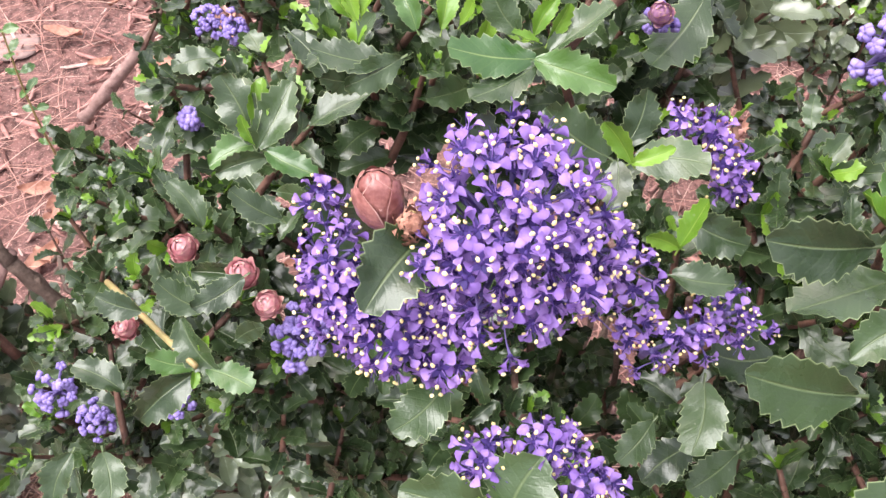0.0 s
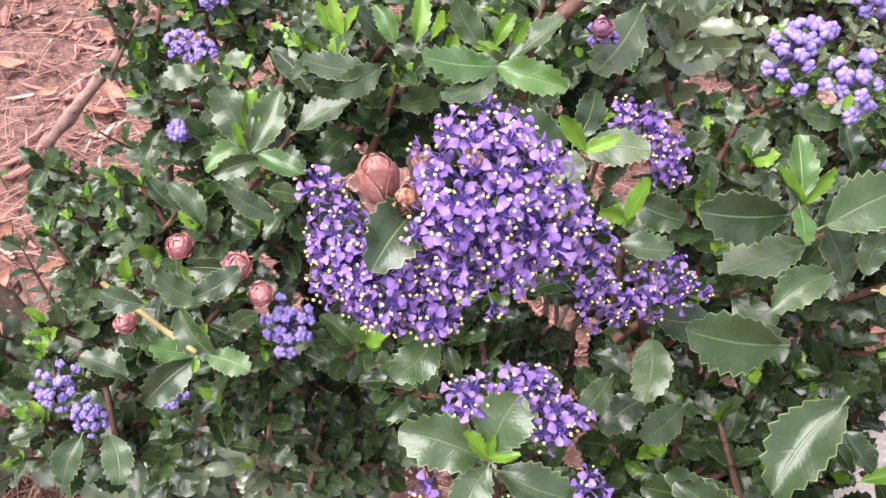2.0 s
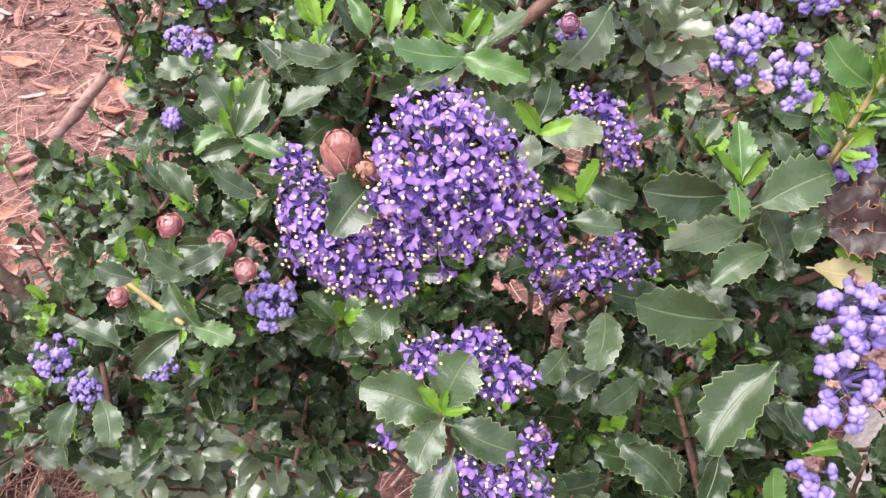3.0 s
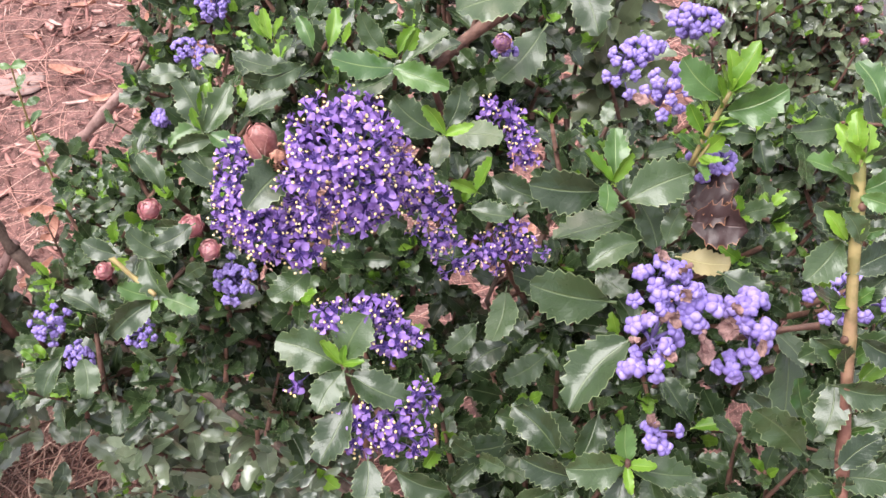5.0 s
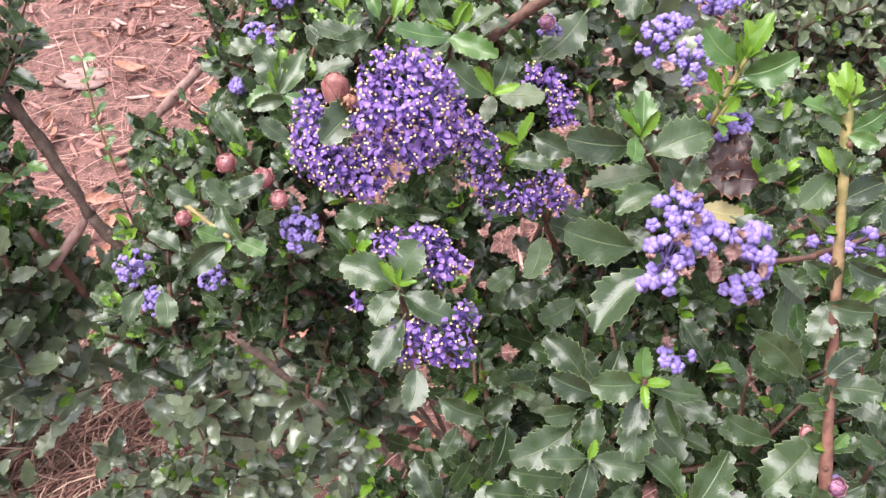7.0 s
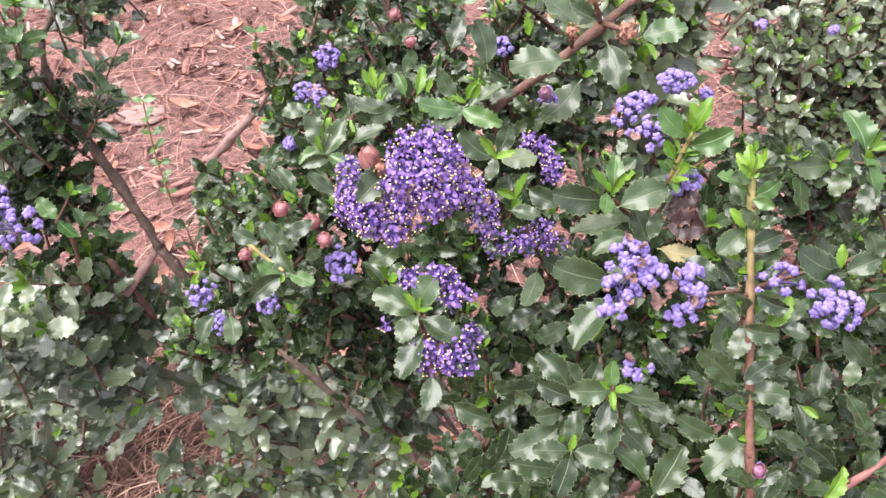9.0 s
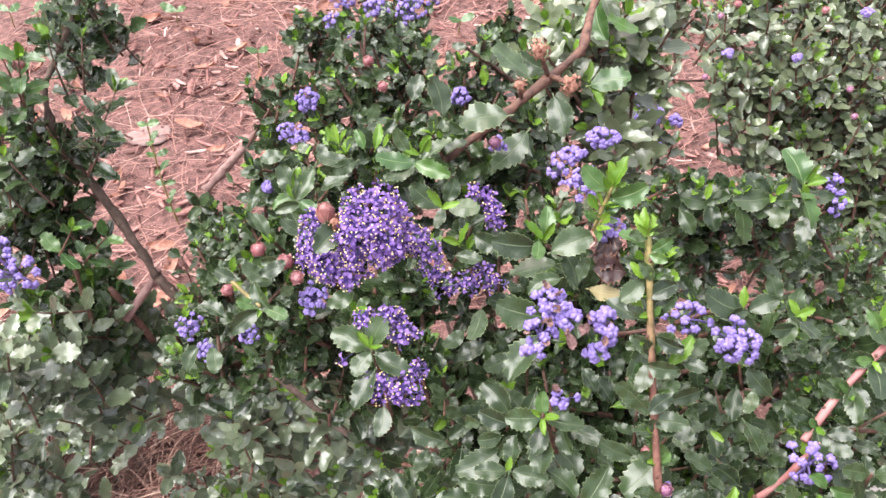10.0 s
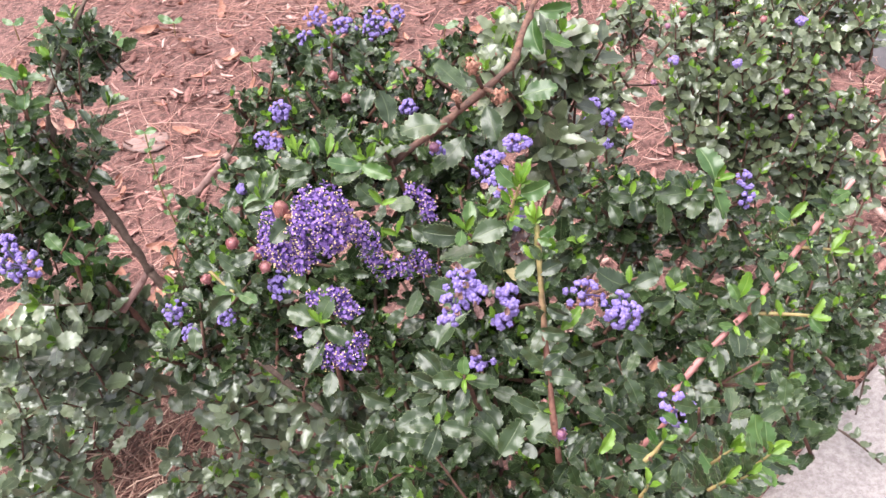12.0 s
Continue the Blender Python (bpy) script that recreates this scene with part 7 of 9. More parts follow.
clump(shrub, (0.1648, 0.0545, 0.5759), 0.0151, 4, 0.0209, LEAF, 560, "dense dark glossy toothed leaves", 0.15, tall=1.0, lean=(0.0, -0.25, 1.0))
clump(shrub, (0.1931, 0.0560, 0.5771), 0.0151, 4, 0.0209, LEAF, 561, "dense dark glossy toothed leaves", 0.15, tall=1.0, lean=(0.0, -0.25, 1.0))
clump(shrub, (0.2055, 0.1283, 0.6182), 0.0069, 2, 0.0209, LEAF, 562, "dense dark glossy toothed leaves", 0.15, tall=1.0, lean=(0.0, -0.25, 1.0))
clump(shrub, (0.2017, 0.1356, 0.6374), 0.0119, 3, 0.0209, LEAF, 563, "dense dark glossy toothed leaves", 0.15, tall=1.0, lean=(0.0, -0.25, 1.0))
clump(shrub, (0.2241, 0.1364, 0.6381), 0.0119, 3, 0.0209, LEAF, 564, "dense dark glossy toothed leaves", 0.15, tall=1.0, lean=(0.0, -0.25, 1.0))
clump(shrub, (0.1964, 0.1222, 0.6262), 0.0059, 2, 0.019854999999999998, LEAF, 565, "dense dark glossy toothed leaves", 0.15, tall=1.0, lean=(0.0, -0.25, 1.0))
clump(shrub, (0.2076, 0.1226, 0.6265), 0.0059, 2, 0.019854999999999998, LEAF, 566, "dense dark glossy toothed leaves", 0.15, tall=1.0, lean=(0.0, -0.25, 1.0))
clump(shrub, (0.2298, 0.1235, 0.6272), 0.0059, 2, 0.019854999999999998, LEAF, 567, "dense dark glossy toothed leaves", 0.15, tall=1.0, lean=(0.0, -0.25, 1.0))
clump(shrub, (0.0625, 0.1671, 0.6573), 0.0137, 3, 0.0209, LEAF, 568, "dense dark glossy toothed leaves", 0.15, tall=1.0, lean=(0.0, -0.25, 1.0))
clump(shrub, (0.0900, 0.1679, 0.6580), 0.0137, 3, 0.0209, LEAF, 569, "dense dark glossy toothed leaves", 0.15, tall=1.0, lean=(0.0, -0.25, 1.0))
clump(shrub, (0.0911, 0.1468, 0.6403), 0.0137, 3, 0.0209, LEAF, 570, "dense dark glossy toothed leaves", 0.15, tall=1.0, lean=(0.0, -0.25, 1.0))
clump(shrub, (0.0156, 0.1817, 0.6435), 0.0160, 4, 0.0209, LEAF, 571, "dense dark glossy toothed leaves", 0.15, tall=1.0, lean=(0.0, -0.25, 1.0))
clump(shrub, (0.0483, 0.1826, 0.6442), 0.0160, 4, 0.0209, LEAF, 572, "dense dark glossy toothed leaves", 0.15, tall=1.0, lean=(0.0, -0.25, 1.0))
clump(shrub, (0.0087, 0.1627, 0.6275), 0.0080, 2, 0.019854999999999998, LEAF, 573, "dense dark glossy toothed leaves", 0.15, tall=1.0, lean=(0.0, -0.25, 1.0))
clump(shrub, (0.0207, 0.1662, 0.6305), 0.0040, 2, 0.018862249999999997, LEAF, 574, "dense dark glossy toothed leaves", 0.15, tall=1.0, lean=(0.0, -0.25, 1.0))
clump(shrub, (0.0289, 0.1664, 0.6307), 0.0040, 2, 0.018862249999999997, LEAF, 575, "dense dark glossy toothed leaves", 0.15, tall=1.0, lean=(0.0, -0.25, 1.0))
clump(shrub, (0.0212, 0.1600, 0.6253), 0.0040, 2, 0.018862249999999997, LEAF, 576, "dense dark glossy toothed leaves", 0.15, tall=1.0, lean=(0.0, -0.25, 1.0))
clump(shrub, (0.0095, 0.1503, 0.6171), 0.0080, 2, 0.019854999999999998, LEAF, 577, "dense dark glossy toothed leaves", 0.15, tall=1.0, lean=(0.0, -0.25, 1.0))
clump(shrub, (-0.0058, 0.1677, 0.6121), 0.0292, 11, 0.022, LEAF, 578, "dense dark glossy toothed leaves", 0.15, tall=1.0, lean=(0.0, -0.25, 1.0))
clump(shrub, (0.0057, 0.1570, 0.6162), 0.0126, 2, 0.0209, LEAF, 579, "dense dark glossy toothed leaves", 0.15, tall=1.0, lean=(0.0, -0.25, 1.0))
clump(shrub, (0.0071, 0.1377, 0.6000), 0.0126, 2, 0.0209, LEAF, 580, "dense dark glossy toothed leaves", 0.15, tall=1.0, lean=(0.0, -0.25, 1.0))
clump(shrub, (0.0265, 0.1336, 0.5966), 0.0063, 2, 0.019854999999999998, LEAF, 581, "dense dark glossy toothed leaves", 0.15, tall=1.0, lean=(0.0, -0.25, 1.0))
clump(shrub, (0.1552, 0.1441, 0.6707), 0.0196, 6, 0.022, LEAF, 582, "dense dark glossy toothed leaves", 0.15, tall=1.0, lean=(0.0, -0.25, 1.0))
clump(shrub, (0.2317, 0.1186, 0.6493), 0.0114, 2, 0.0209, LEAF, 583, "dense dark glossy toothed leaves", 0.15, tall=1.0, lean=(0.0, -0.25, 1.0))
clump(shrub, (0.2529, 0.1193, 0.6499), 0.0114, 2, 0.0209, LEAF, 584, "dense dark glossy toothed leaves", 0.15, tall=1.0, lean=(0.0, -0.25, 1.0))
clump(shrub, (0.2372, 0.1062, 0.6389), 0.0057, 2, 0.019854999999999998, LEAF, 585, "dense dark glossy toothed leaves", 0.15, tall=1.0, lean=(0.0, -0.25, 1.0))
clump(shrub, (0.2373, 0.0979, 0.6319), 0.0057, 2, 0.019854999999999998, LEAF, 586, "dense dark glossy toothed leaves", 0.15, tall=1.0, lean=(0.0, -0.25, 1.0))
clump(shrub, (0.2530, 0.1027, 0.6359), 0.0114, 2, 0.0209, LEAF, 587, "dense dark glossy toothed leaves", 0.15, tall=1.0, lean=(0.0, -0.25, 1.0))
clump(shrub, (0.2458, 0.0766, 0.6271), 0.0192, 6, 0.022, LEAF, 588, "dense dark glossy toothed leaves", 0.15, tall=1.0, lean=(0.0, -0.25, 1.0))
clump(shrub, (0.1206, 0.1477, 0.6606), 0.0233, 8, 0.022, LEAF, 589, "dense dark glossy toothed leaves", 0.15, tall=1.0, lean=(0.0, -0.25, 1.0))
clump(shrub, (0.0995, 0.1803, 0.6749), 0.0204, 6, 0.022, LEAF, 590, "dense dark glossy toothed leaves", 0.15, tall=1.0, lean=(0.0, -0.25, 1.0))
clump(shrub, (0.1969, 0.2992, 0.5789), 0.0349, 12, 0.022, LEAF, 591, "dense dark glossy toothed leaves", 0.25, tall=1.0, lean=(0.0, -0.25, 1.0))
clump(shrub, (0.2431, 0.2970, 0.5770), 0.0349, 12, 0.022, LEAF, 592, "dense dark glossy toothed leaves", 0.25, tall=1.0, lean=(0.0, -0.25, 1.0))
clump(shrub, (0.2776, 0.2968, 0.5899), 0.0258, 7, 0.022, LEAF, 593, "dense dark glossy toothed leaves", 0.25, tall=1.0, lean=(0.0, -0.25, 1.0))
clump(shrub, (0.3009, 0.1835, 0.5341), 0.0082, 2, 0.019854999999999998, LEAF, 594, "dense dark glossy toothed leaves", 0.25, tall=1.0, lean=(0.0, -0.25, 1.0))
clump(shrub, (0.3010, 0.1717, 0.5241), 0.0082, 2, 0.019854999999999998, LEAF, 595, "dense dark glossy toothed leaves", 0.25, tall=1.0, lean=(0.0, -0.25, 1.0))
clump(shrub, (0.3233, 0.1785, 0.5298), 0.0164, 3, 0.0209, LEAF, 596, "dense dark glossy toothed leaves", 0.25, tall=1.0, lean=(0.0, -0.25, 1.0))
clump(shrub, (0.3010, 0.1599, 0.5142), 0.0082, 2, 0.019854999999999998, LEAF, 597, "dense dark glossy toothed leaves", 0.25, tall=1.0, lean=(0.0, -0.25, 1.0))
clump(shrub, (0.2861, 0.1475, 0.5038), 0.0082, 2, 0.019854999999999998, LEAF, 598, "dense dark glossy toothed leaves", 0.25, tall=1.0, lean=(0.0, -0.25, 1.0))
clump(shrub, (0.3011, 0.1482, 0.5044), 0.0082, 2, 0.019854999999999998, LEAF, 599, "dense dark glossy toothed leaves", 0.25, tall=1.0, lean=(0.0, -0.25, 1.0))
clump(shrub, (0.2213, 0.3452, 0.4870), 0.0401, 10, 0.022, LEAF, 600, "dense dark glossy toothed leaves", 0.25, tall=1.0, lean=(0.0, -0.25, 1.0))
clump(shrub, (0.3200, 0.3721, 0.4442), 0.0374, 8, 0.022, LEAF, 601, "dense dark glossy toothed leaves", 0.25, tall=1.0, lean=(0.0, -0.25, 1.0))
clump(shrub, (0.3809, 0.3093, 0.4568), 0.0401, 10, 0.022, LEAF, 602, "dense dark glossy toothed leaves", 0.25, tall=1.0, lean=(0.0, -0.25, 1.0))
clump(shrub, (-0.0196, 0.2154, 0.6913), 0.0242, 10, 0.022, LEAF, 603, "dense dark glossy toothed leaves", 0.25, tall=1.0, lean=(0.0, -0.25, 1.0))
clump(shrub, (0.0174, 0.2121, 0.6951), 0.0240, 9, 0.022, LEAF, 604, "dense dark glossy toothed leaves", 0.25, tall=1.0, lean=(0.0, -0.25, 1.0))
clump(shrub, (-0.0778, 0.2364, 0.6437), 0.0265, 10, 0.022, LEAF, 605, "dense dark glossy toothed leaves", 0.25, tall=1.0, lean=(0.0, -0.25, 1.0))
clump(shrub, (-0.0487, 0.2273, 0.6622), 0.0219, 8, 0.022, LEAF, 606, "dense dark glossy toothed leaves", 0.25, tall=1.0, lean=(0.0, -0.25, 1.0))
clump(shrub, (-0.0906, 0.1996, 0.6128), 0.0303, 12, 0.022, LEAF, 607, "dense dark glossy toothed leaves", 0.25, tall=1.0, lean=(0.0, -0.25, 1.0))
clump(shrub, (-0.1683, 0.3094, 0.5222), 0.0281, 8, 0.022, LEAF, 608, "dense dark glossy toothed leaves", 0.25, tall=1.0, lean=(0.0, -0.25, 1.0))
clump(shrub, (-0.1242, 0.2012, 0.5750), 0.0279, 9, 0.022, LEAF, 609, "dense dark glossy toothed leaves", 0.25, tall=1.0, lean=(0.0, -0.25, 1.0))
clump(shrub, (-0.1198, 0.1828, 0.5335), 0.0329, 11, 0.022, LEAF, 610, "dense dark glossy toothed leaves", 0.25, tall=1.0, lean=(0.0, -0.25, 1.0))
clump(shrub, (-0.1671, 0.1905, 0.5138), 0.0297, 9, 0.022, LEAF, 611, "dense dark glossy toothed leaves", 0.25, tall=1.0, lean=(0.0, -0.25, 1.0))
clump(shrub, (-0.0853, 0.1740, 0.5653), 0.0235, 7, 0.022, LEAF, 612, "dense dark glossy toothed leaves", 0.25, tall=1.0, lean=(0.0, -0.25, 1.0))
clump(shrub, (-0.0452, 0.2081, 0.6069), 0.0231, 7, 0.022, LEAF, 613, "dense dark glossy toothed leaves", 0.25, tall=1.0, lean=(0.0, -0.25, 1.0))
clump(shrub, (-0.0531, 0.4045, 0.6281), 0.0365, 12, 0.022, LEAF, 614, "dense dark glossy toothed leaves", 0.25, tall=1.0, lean=(0.0, -0.25, 1.0))
clump(shrub, (-0.0911, 0.3928, 0.6183), 0.0319, 11, 0.022, LEAF, 615, "dense dark glossy toothed leaves", 0.25, tall=1.0, lean=(0.0, -0.25, 1.0))
clump(shrub, (-0.0148, 0.4087, 0.6316), 0.0274, 9, 0.022, LEAF, 616, "dense dark glossy toothed leaves", 0.25, tall=1.0, lean=(0.0, -0.25, 1.0))
clump(shrub, (0.0502, 0.2849, 0.6975), 0.0260, 9, 0.022, LEAF, 617, "dense dark glossy toothed leaves", 0.25, tall=1.0, lean=(0.0, -0.25, 1.0))
clump(shrub, (0.0779, 0.2674, 0.6827), 0.0223, 7, 0.022, LEAF, 618, "dense dark glossy toothed leaves", 0.25, tall=1.0, lean=(0.0, -0.25, 1.0))
clump(shrub, (0.0416, 0.2371, 0.6574), 0.0260, 8, 0.022, LEAF, 619, "dense dark glossy toothed leaves", 0.25, tall=1.0, lean=(0.0, -0.25, 1.0))
clump(shrub, (0.0786, 0.2537, 0.6451), 0.0308, 10, 0.022, LEAF, 620, "dense dark glossy toothed leaves", 0.25, tall=1.0, lean=(0.0, -0.25, 1.0))
clump(shrub, (0.0451, 0.4959, 0.6134), 0.0251, 6, 0.022, LEAF, 621, "dense dark glossy toothed leaves", 0.25, tall=1.0, lean=(0.0, -0.25, 1.0))
clump(shrub, (-0.2065, 0.3681, 0.4801), 0.0257, 7, 0.022, LEAF, 622, "dense dark glossy toothed leaves", 0.25, tall=1.0, lean=(0.0, -0.25, 1.0))
clump(shrub, (-0.1988, 0.5341, 0.5149), 0.0170, 4, 0.022, LEAF, 623, "dense dark glossy toothed leaves", 0.25, tall=1.0, lean=(0.0, -0.25, 1.0))
clump(shrub, (-0.0760, 0.5220, 0.6092), 0.0360, 9, 0.022, LEAF, 624, "dense dark glossy toothed leaves", 0.25, tall=1.0, lean=(0.0, -0.25, 1.0))

# neighbouring shrub with a bare arching branch
side_shrub = thing("flowering_shrub", (-0.4601, 0.6653, 0.0000), "dark evergreen shrub with a bare arching branch", "shrub")
stem(side_shrub, "branch", (-0.3060, 0.3423, 0.5934), (-0.2416, 0.3080, 0.4720), 0.0030, 0.0040, BARK, 0, "bare dark brown arching branch", 627)
stem(side_shrub, "branch", (-0.2416, 0.3080, 0.4720), (-0.2130, 0.3000, 0.4200), 0.0040, 0.0045, BARK, 0, "bare dark brown arching branch", 628)
stem(side_shrub, "branch", (-0.3060, 0.3423, 0.5934), (-0.3095, 0.3600, 0.6320), 0.0029, 0.0025, BARK, 0, "bare dark brown arching branch", 629)
stem(side_shrub, "branch", (-0.3095, 0.3600, 0.6320), (-0.2779, 0.4620, 0.7038), 0.0024, 0.0014, BARK, 0.004, "thin dark brown upper stem", 630)
stem(side_shrub, "branch", (-0.2403, 0.3124, 0.4754), (-0.2700, 0.2820, 0.4414), 0.003, 0.0028, BARK_PALE, 0, "pinkish grey forked branch", 631)
stem(side_shrub, "branch", (-0.2758, 0.2876, 0.4759), (-0.2600, 0.2930, 0.3999), 0.0022, 0.0026, BARK_RED, 0, "thin reddish brown branch", 632)
stem(side_shrub, "branch", (-0.2956, 0.2866, 0.5214), (-0.2947, 0.2712, 0.4443), 0.0016, 0.002, BARK_RED, 0, "thin reddish brown branch", 633)
limb(side_shrub, (-0.2130, 0.3000, 0.4200), 3)
sprig(side_shrub, (-0.2808, 0.3234, 0.5660), (-0.2492, 0.3600, 0.6304), 0.027, 5, "dark", 1, 1)
sprig(side_shrub, (-0.2764, 0.3353, 0.5764), (-0.2690, 0.3500, 0.6159), 0.026, 5, "dark", 0, 2)
sprig(side_shrub, (-0.2808, 0.3234, 0.5660), (-0.2580, 0.3380, 0.6000), 0.025, 4, "dark", 0, 3)
sprig(side_shrub, (-0.3150, 0.3350, 0.6250), (-0.2953, 0.3261, 0.6798), 0.025, 4, "mid", 1, 4)
sprig(side_shrub, (-0.3150, 0.3350, 0.6250), (-0.3150, 0.3350, 0.6750), 0.024, 4, "mid", 2, 5)
sprig(side_shrub, (-0.2990, 0.2760, 0.5250), (-0.2800, 0.2800, 0.5520), 0.022, 2, "mid", 1, 6)
sprig(side_shrub, (-0.2890, 0.2890, 0.5050), (-0.2640, 0.2960, 0.5300), 0.022, 3, "mid", 0, 7)
sprigs(side_shrub, ((-0.3074, 0.4045, 0.6877), (-0.2780, 0.4470, 0.6852), (-0.2840, 0.4171, 0.6430), (-0.3058, 0.3724, 0.6555)), 18, 0.023, "dark", 41, lime=0.6)
sprigs(side_shrub, ((-0.3404, 0.3252, 0.6458), (-0.3072, 0.3572, 0.6142), (-0.3120, 0.3350, 0.5836), (-0.3423, 0.2850, 0.5967)), 24, 0.024, "dark", 42, lime=0.25)
sprigs(side_shrub, ((-0.3645, 0.3135, 0.5789), (-0.3373, 0.3661, 0.5505), (-0.3191, 0.3221, 0.4966), (-0.3531, 0.2636, 0.5487)), 32, 0.025, "dark", 43, lime=0.3)
sprigs(side_shrub, ((-0.3185, 0.2050, 0.5603), (-0.2787, 0.3124, 0.4248), (-0.2826, 0.2832, 0.3599), (-0.3661, 0.1832, 0.4299)), 36, 0.031, "glossy", 44, (0.0, -0.5, 1.0), lime=0.35)
sprigs(side_shrub, ((-0.3837, 0.2057, 0.4160), (-0.3448, 0.2659, 0.3587), (-0.3660, 0.1717, 0.2461), (-0.3947, 0.1334, 0.3106)), 20, 0.031, "glossy", 45, (0.0, -0.5, 1.0), lime=0.35)
sprigs(side_shrub, ((-0.3326, 0.2869, 0.5198), (-0.2835, 0.3403, 0.4699), (-0.2685, 0.3130, 0.3896), (-0.3447, 0.2503, 0.4490)), 16, 0.024, "mid", 50, lime=0.4)
sprigs(side_shrub, ((-0.3326, 0.2869, 0.5198), (-0.2835, 0.3403, 0.4699), (-0.2685, 0.3130, 0.3896), (-0.3447, 0.2503, 0.4490)), 14, 0.024, "dark", 51, lime=0.3)
clump(side_shrub, (-0.3600, 0.3700, 0.5600), 0.035, 9, 0.022, LEAF, 634, "dense dark glossy toothed leaves", 0.2)
clump(side_shrub, (-0.3500, 0.3300, 0.5000), 0.03, 7, 0.022, LEAF, 635, "dense dark glossy toothed leaves", 0.2)
clump(side_shrub, (-0.3450, 0.2950, 0.4300), 0.032, 7, 0.023, LEAF_LOW, 636, "glossy green leaves low on the shrub", 0.25)

sprigs(shrub, ((-0.1684, 0.3748, 0.5468), (-0.1361, 0.3475, 0.5457), (-0.1465, 0.3031, 0.5182), (-0.2157, 0.3325, 0.4799)), 12, 0.022, "dark", 46, lime=0.3)

# leaves in the gaps under the large head
clump(shrub, (-0.0568, 0.1637, 0.5979), 0.0160, 4, 0.0200, LEAF, 870, "dense dark glossy toothed leaves", 0.15)
clump(shrub, (-0.0635, 0.1603, 0.5832), 0.0160, 4, 0.0200, LEAF, 871, "dense dark glossy toothed leaves", 0.15)
clump(shrub, (-0.0707, 0.2309, 0.5210), 0.0180, 4, 0.0200, LEAF, 860, "dense dark glossy toothed leaves", 0.15)
clump(shrub, (-0.0545, 0.2388, 0.4966), 0.0180, 4, 0.0200, LEAF, 861, "dense dark glossy toothed leaves", 0.15)
clump(shrub, (-0.1648, 0.2991, 0.4486), 0.0180, 4, 0.0200, LEAF, 862, "dense dark glossy toothed leaves", 0.15)
clump(shrub, (0.0513, 0.1927, 0.5478), 0.0180, 4, 0.0200, LEAF, 850, "dense dark glossy toothed leaves", 0.15)
clump(shrub, (0.1175, 0.1520, 0.5650), 0.0180, 4, 0.0200, LEAF, 851, "dense dark glossy toothed leaves", 0.15)
clump(shrub, (0.1706, 0.1452, 0.5885), 0.0180, 4, 0.0200, LEAF, 852, "dense dark glossy toothed leaves", 0.15)
clump(shrub, (0.0347, 0.1841, 0.5151), 0.0180, 4, 0.0200, LEAF, 853, "dense dark glossy toothed leaves", 0.15)
clump(shrub, (-0.0077, 0.1997, 0.5227), 0.0180, 4, 0.0200, LEAF, 854, "dense dark glossy toothed leaves", 0.15)

# thick growth in front, beside the kerb
sprigs(shrub, ((0.0353, 0.2110, 0.5442), (0.0673, 0.2095, 0.5429), (0.0640, 0.1960, 0.5350), (0.0334, 0.1910, 0.5427)), 9, 0.018, "dark", 55, lime=0.1)
sprig(shrub, (0.1176, 0.1221, 0.7185), (0.1250, 0.1275, 0.7424), 0.0095, 5, "young", 1, 60, STEM_GREEN, 0.0009)
sprig(shrub, (0.1185, 0.1215, 0.7180), (0.1232, 0.1235, 0.7290), 0.0105, 3, "mid", 1, 61, STEM_GREEN, 0.0007)
sprigs(shrub, ((0.1539, 0.1013, 0.6439), (0.2260, 0.1213, 0.6301), (0.2186, 0.0596, 0.6186), (0.1542, 0.0432, 0.6368)), 26, 0.0165, "dark", 47, lime=0.25)
sprigs(shrub, ((0.1542, 0.0432, 0.6368), (0.2333, 0.0567, 0.6464), (0.2199, -0.0082, 0.6380), (0.1503, -0.0199, 0.6284)), 24, 0.0165, "dark", 48, lime=0.25)
sprigs(shrub, ((0.0150, 0.0850, 0.6000), (0.0830, 0.0680, 0.6200), (0.0930, -0.0250, 0.5850), (0.0100, 0.0000, 0.5400)), 30, 0.0165, "dark", 49, lime=0.25)
stem(shrub, "shoot", (0.1870, -0.0305, 0.7105), (0.1925, -0.0266, 0.7142), 0.0011, 0.0010, STEM_GREEN, 0, "short tan shoot", 71)
sprig(shrub, (0.1915, -0.0275, 0.7130), (0.1955, -0.0245, 0.7190), 0.0125, 3, "mid", 1, 72, STEM_GREEN)
sprig(shrub, (0.1840, -0.0480, 0.7080), (0.1870, -0.0470, 0.7180), 0.0125, 3, "dark", 1, 78, STEM_GREEN)
sprig(shrub, (0.1985, -0.0830, 0.7935), (0.2040, -0.0830, 0.8030), 0.0130, 4, "dark", 2, 73, STEM_GREEN, 0.0007)
sprig(shrub, (0.2085, -0.0895, 0.8010), (0.2140, -0.0885, 0.8095), 0.0125, 4, "mid", 1, 74, STEM_GREEN, 0.0007)
sprig(shrub, (0.2015, -0.0930, 0.7965), (0.2070, -0.0940, 0.8045), 0.0120, 4, "dark", 1, 75, STEM_GREEN, 0.0007)
sprig(shrub, (0.1945, -0.0980, 0.8010), (0.1990, -0.0985, 0.8080), 0.0120, 3, "dark", 1, 79, STEM_GREEN, 0.0007)
sprigs(shrub, ((0.2333, 0.0123, 0.7400), (0.2563, 0.0068, 0.7420), (0.2378, -0.0284, 0.7380), (0.2203, -0.0323, 0.7300)), 9, 0.0165, "dark", 53, lime=0.3)
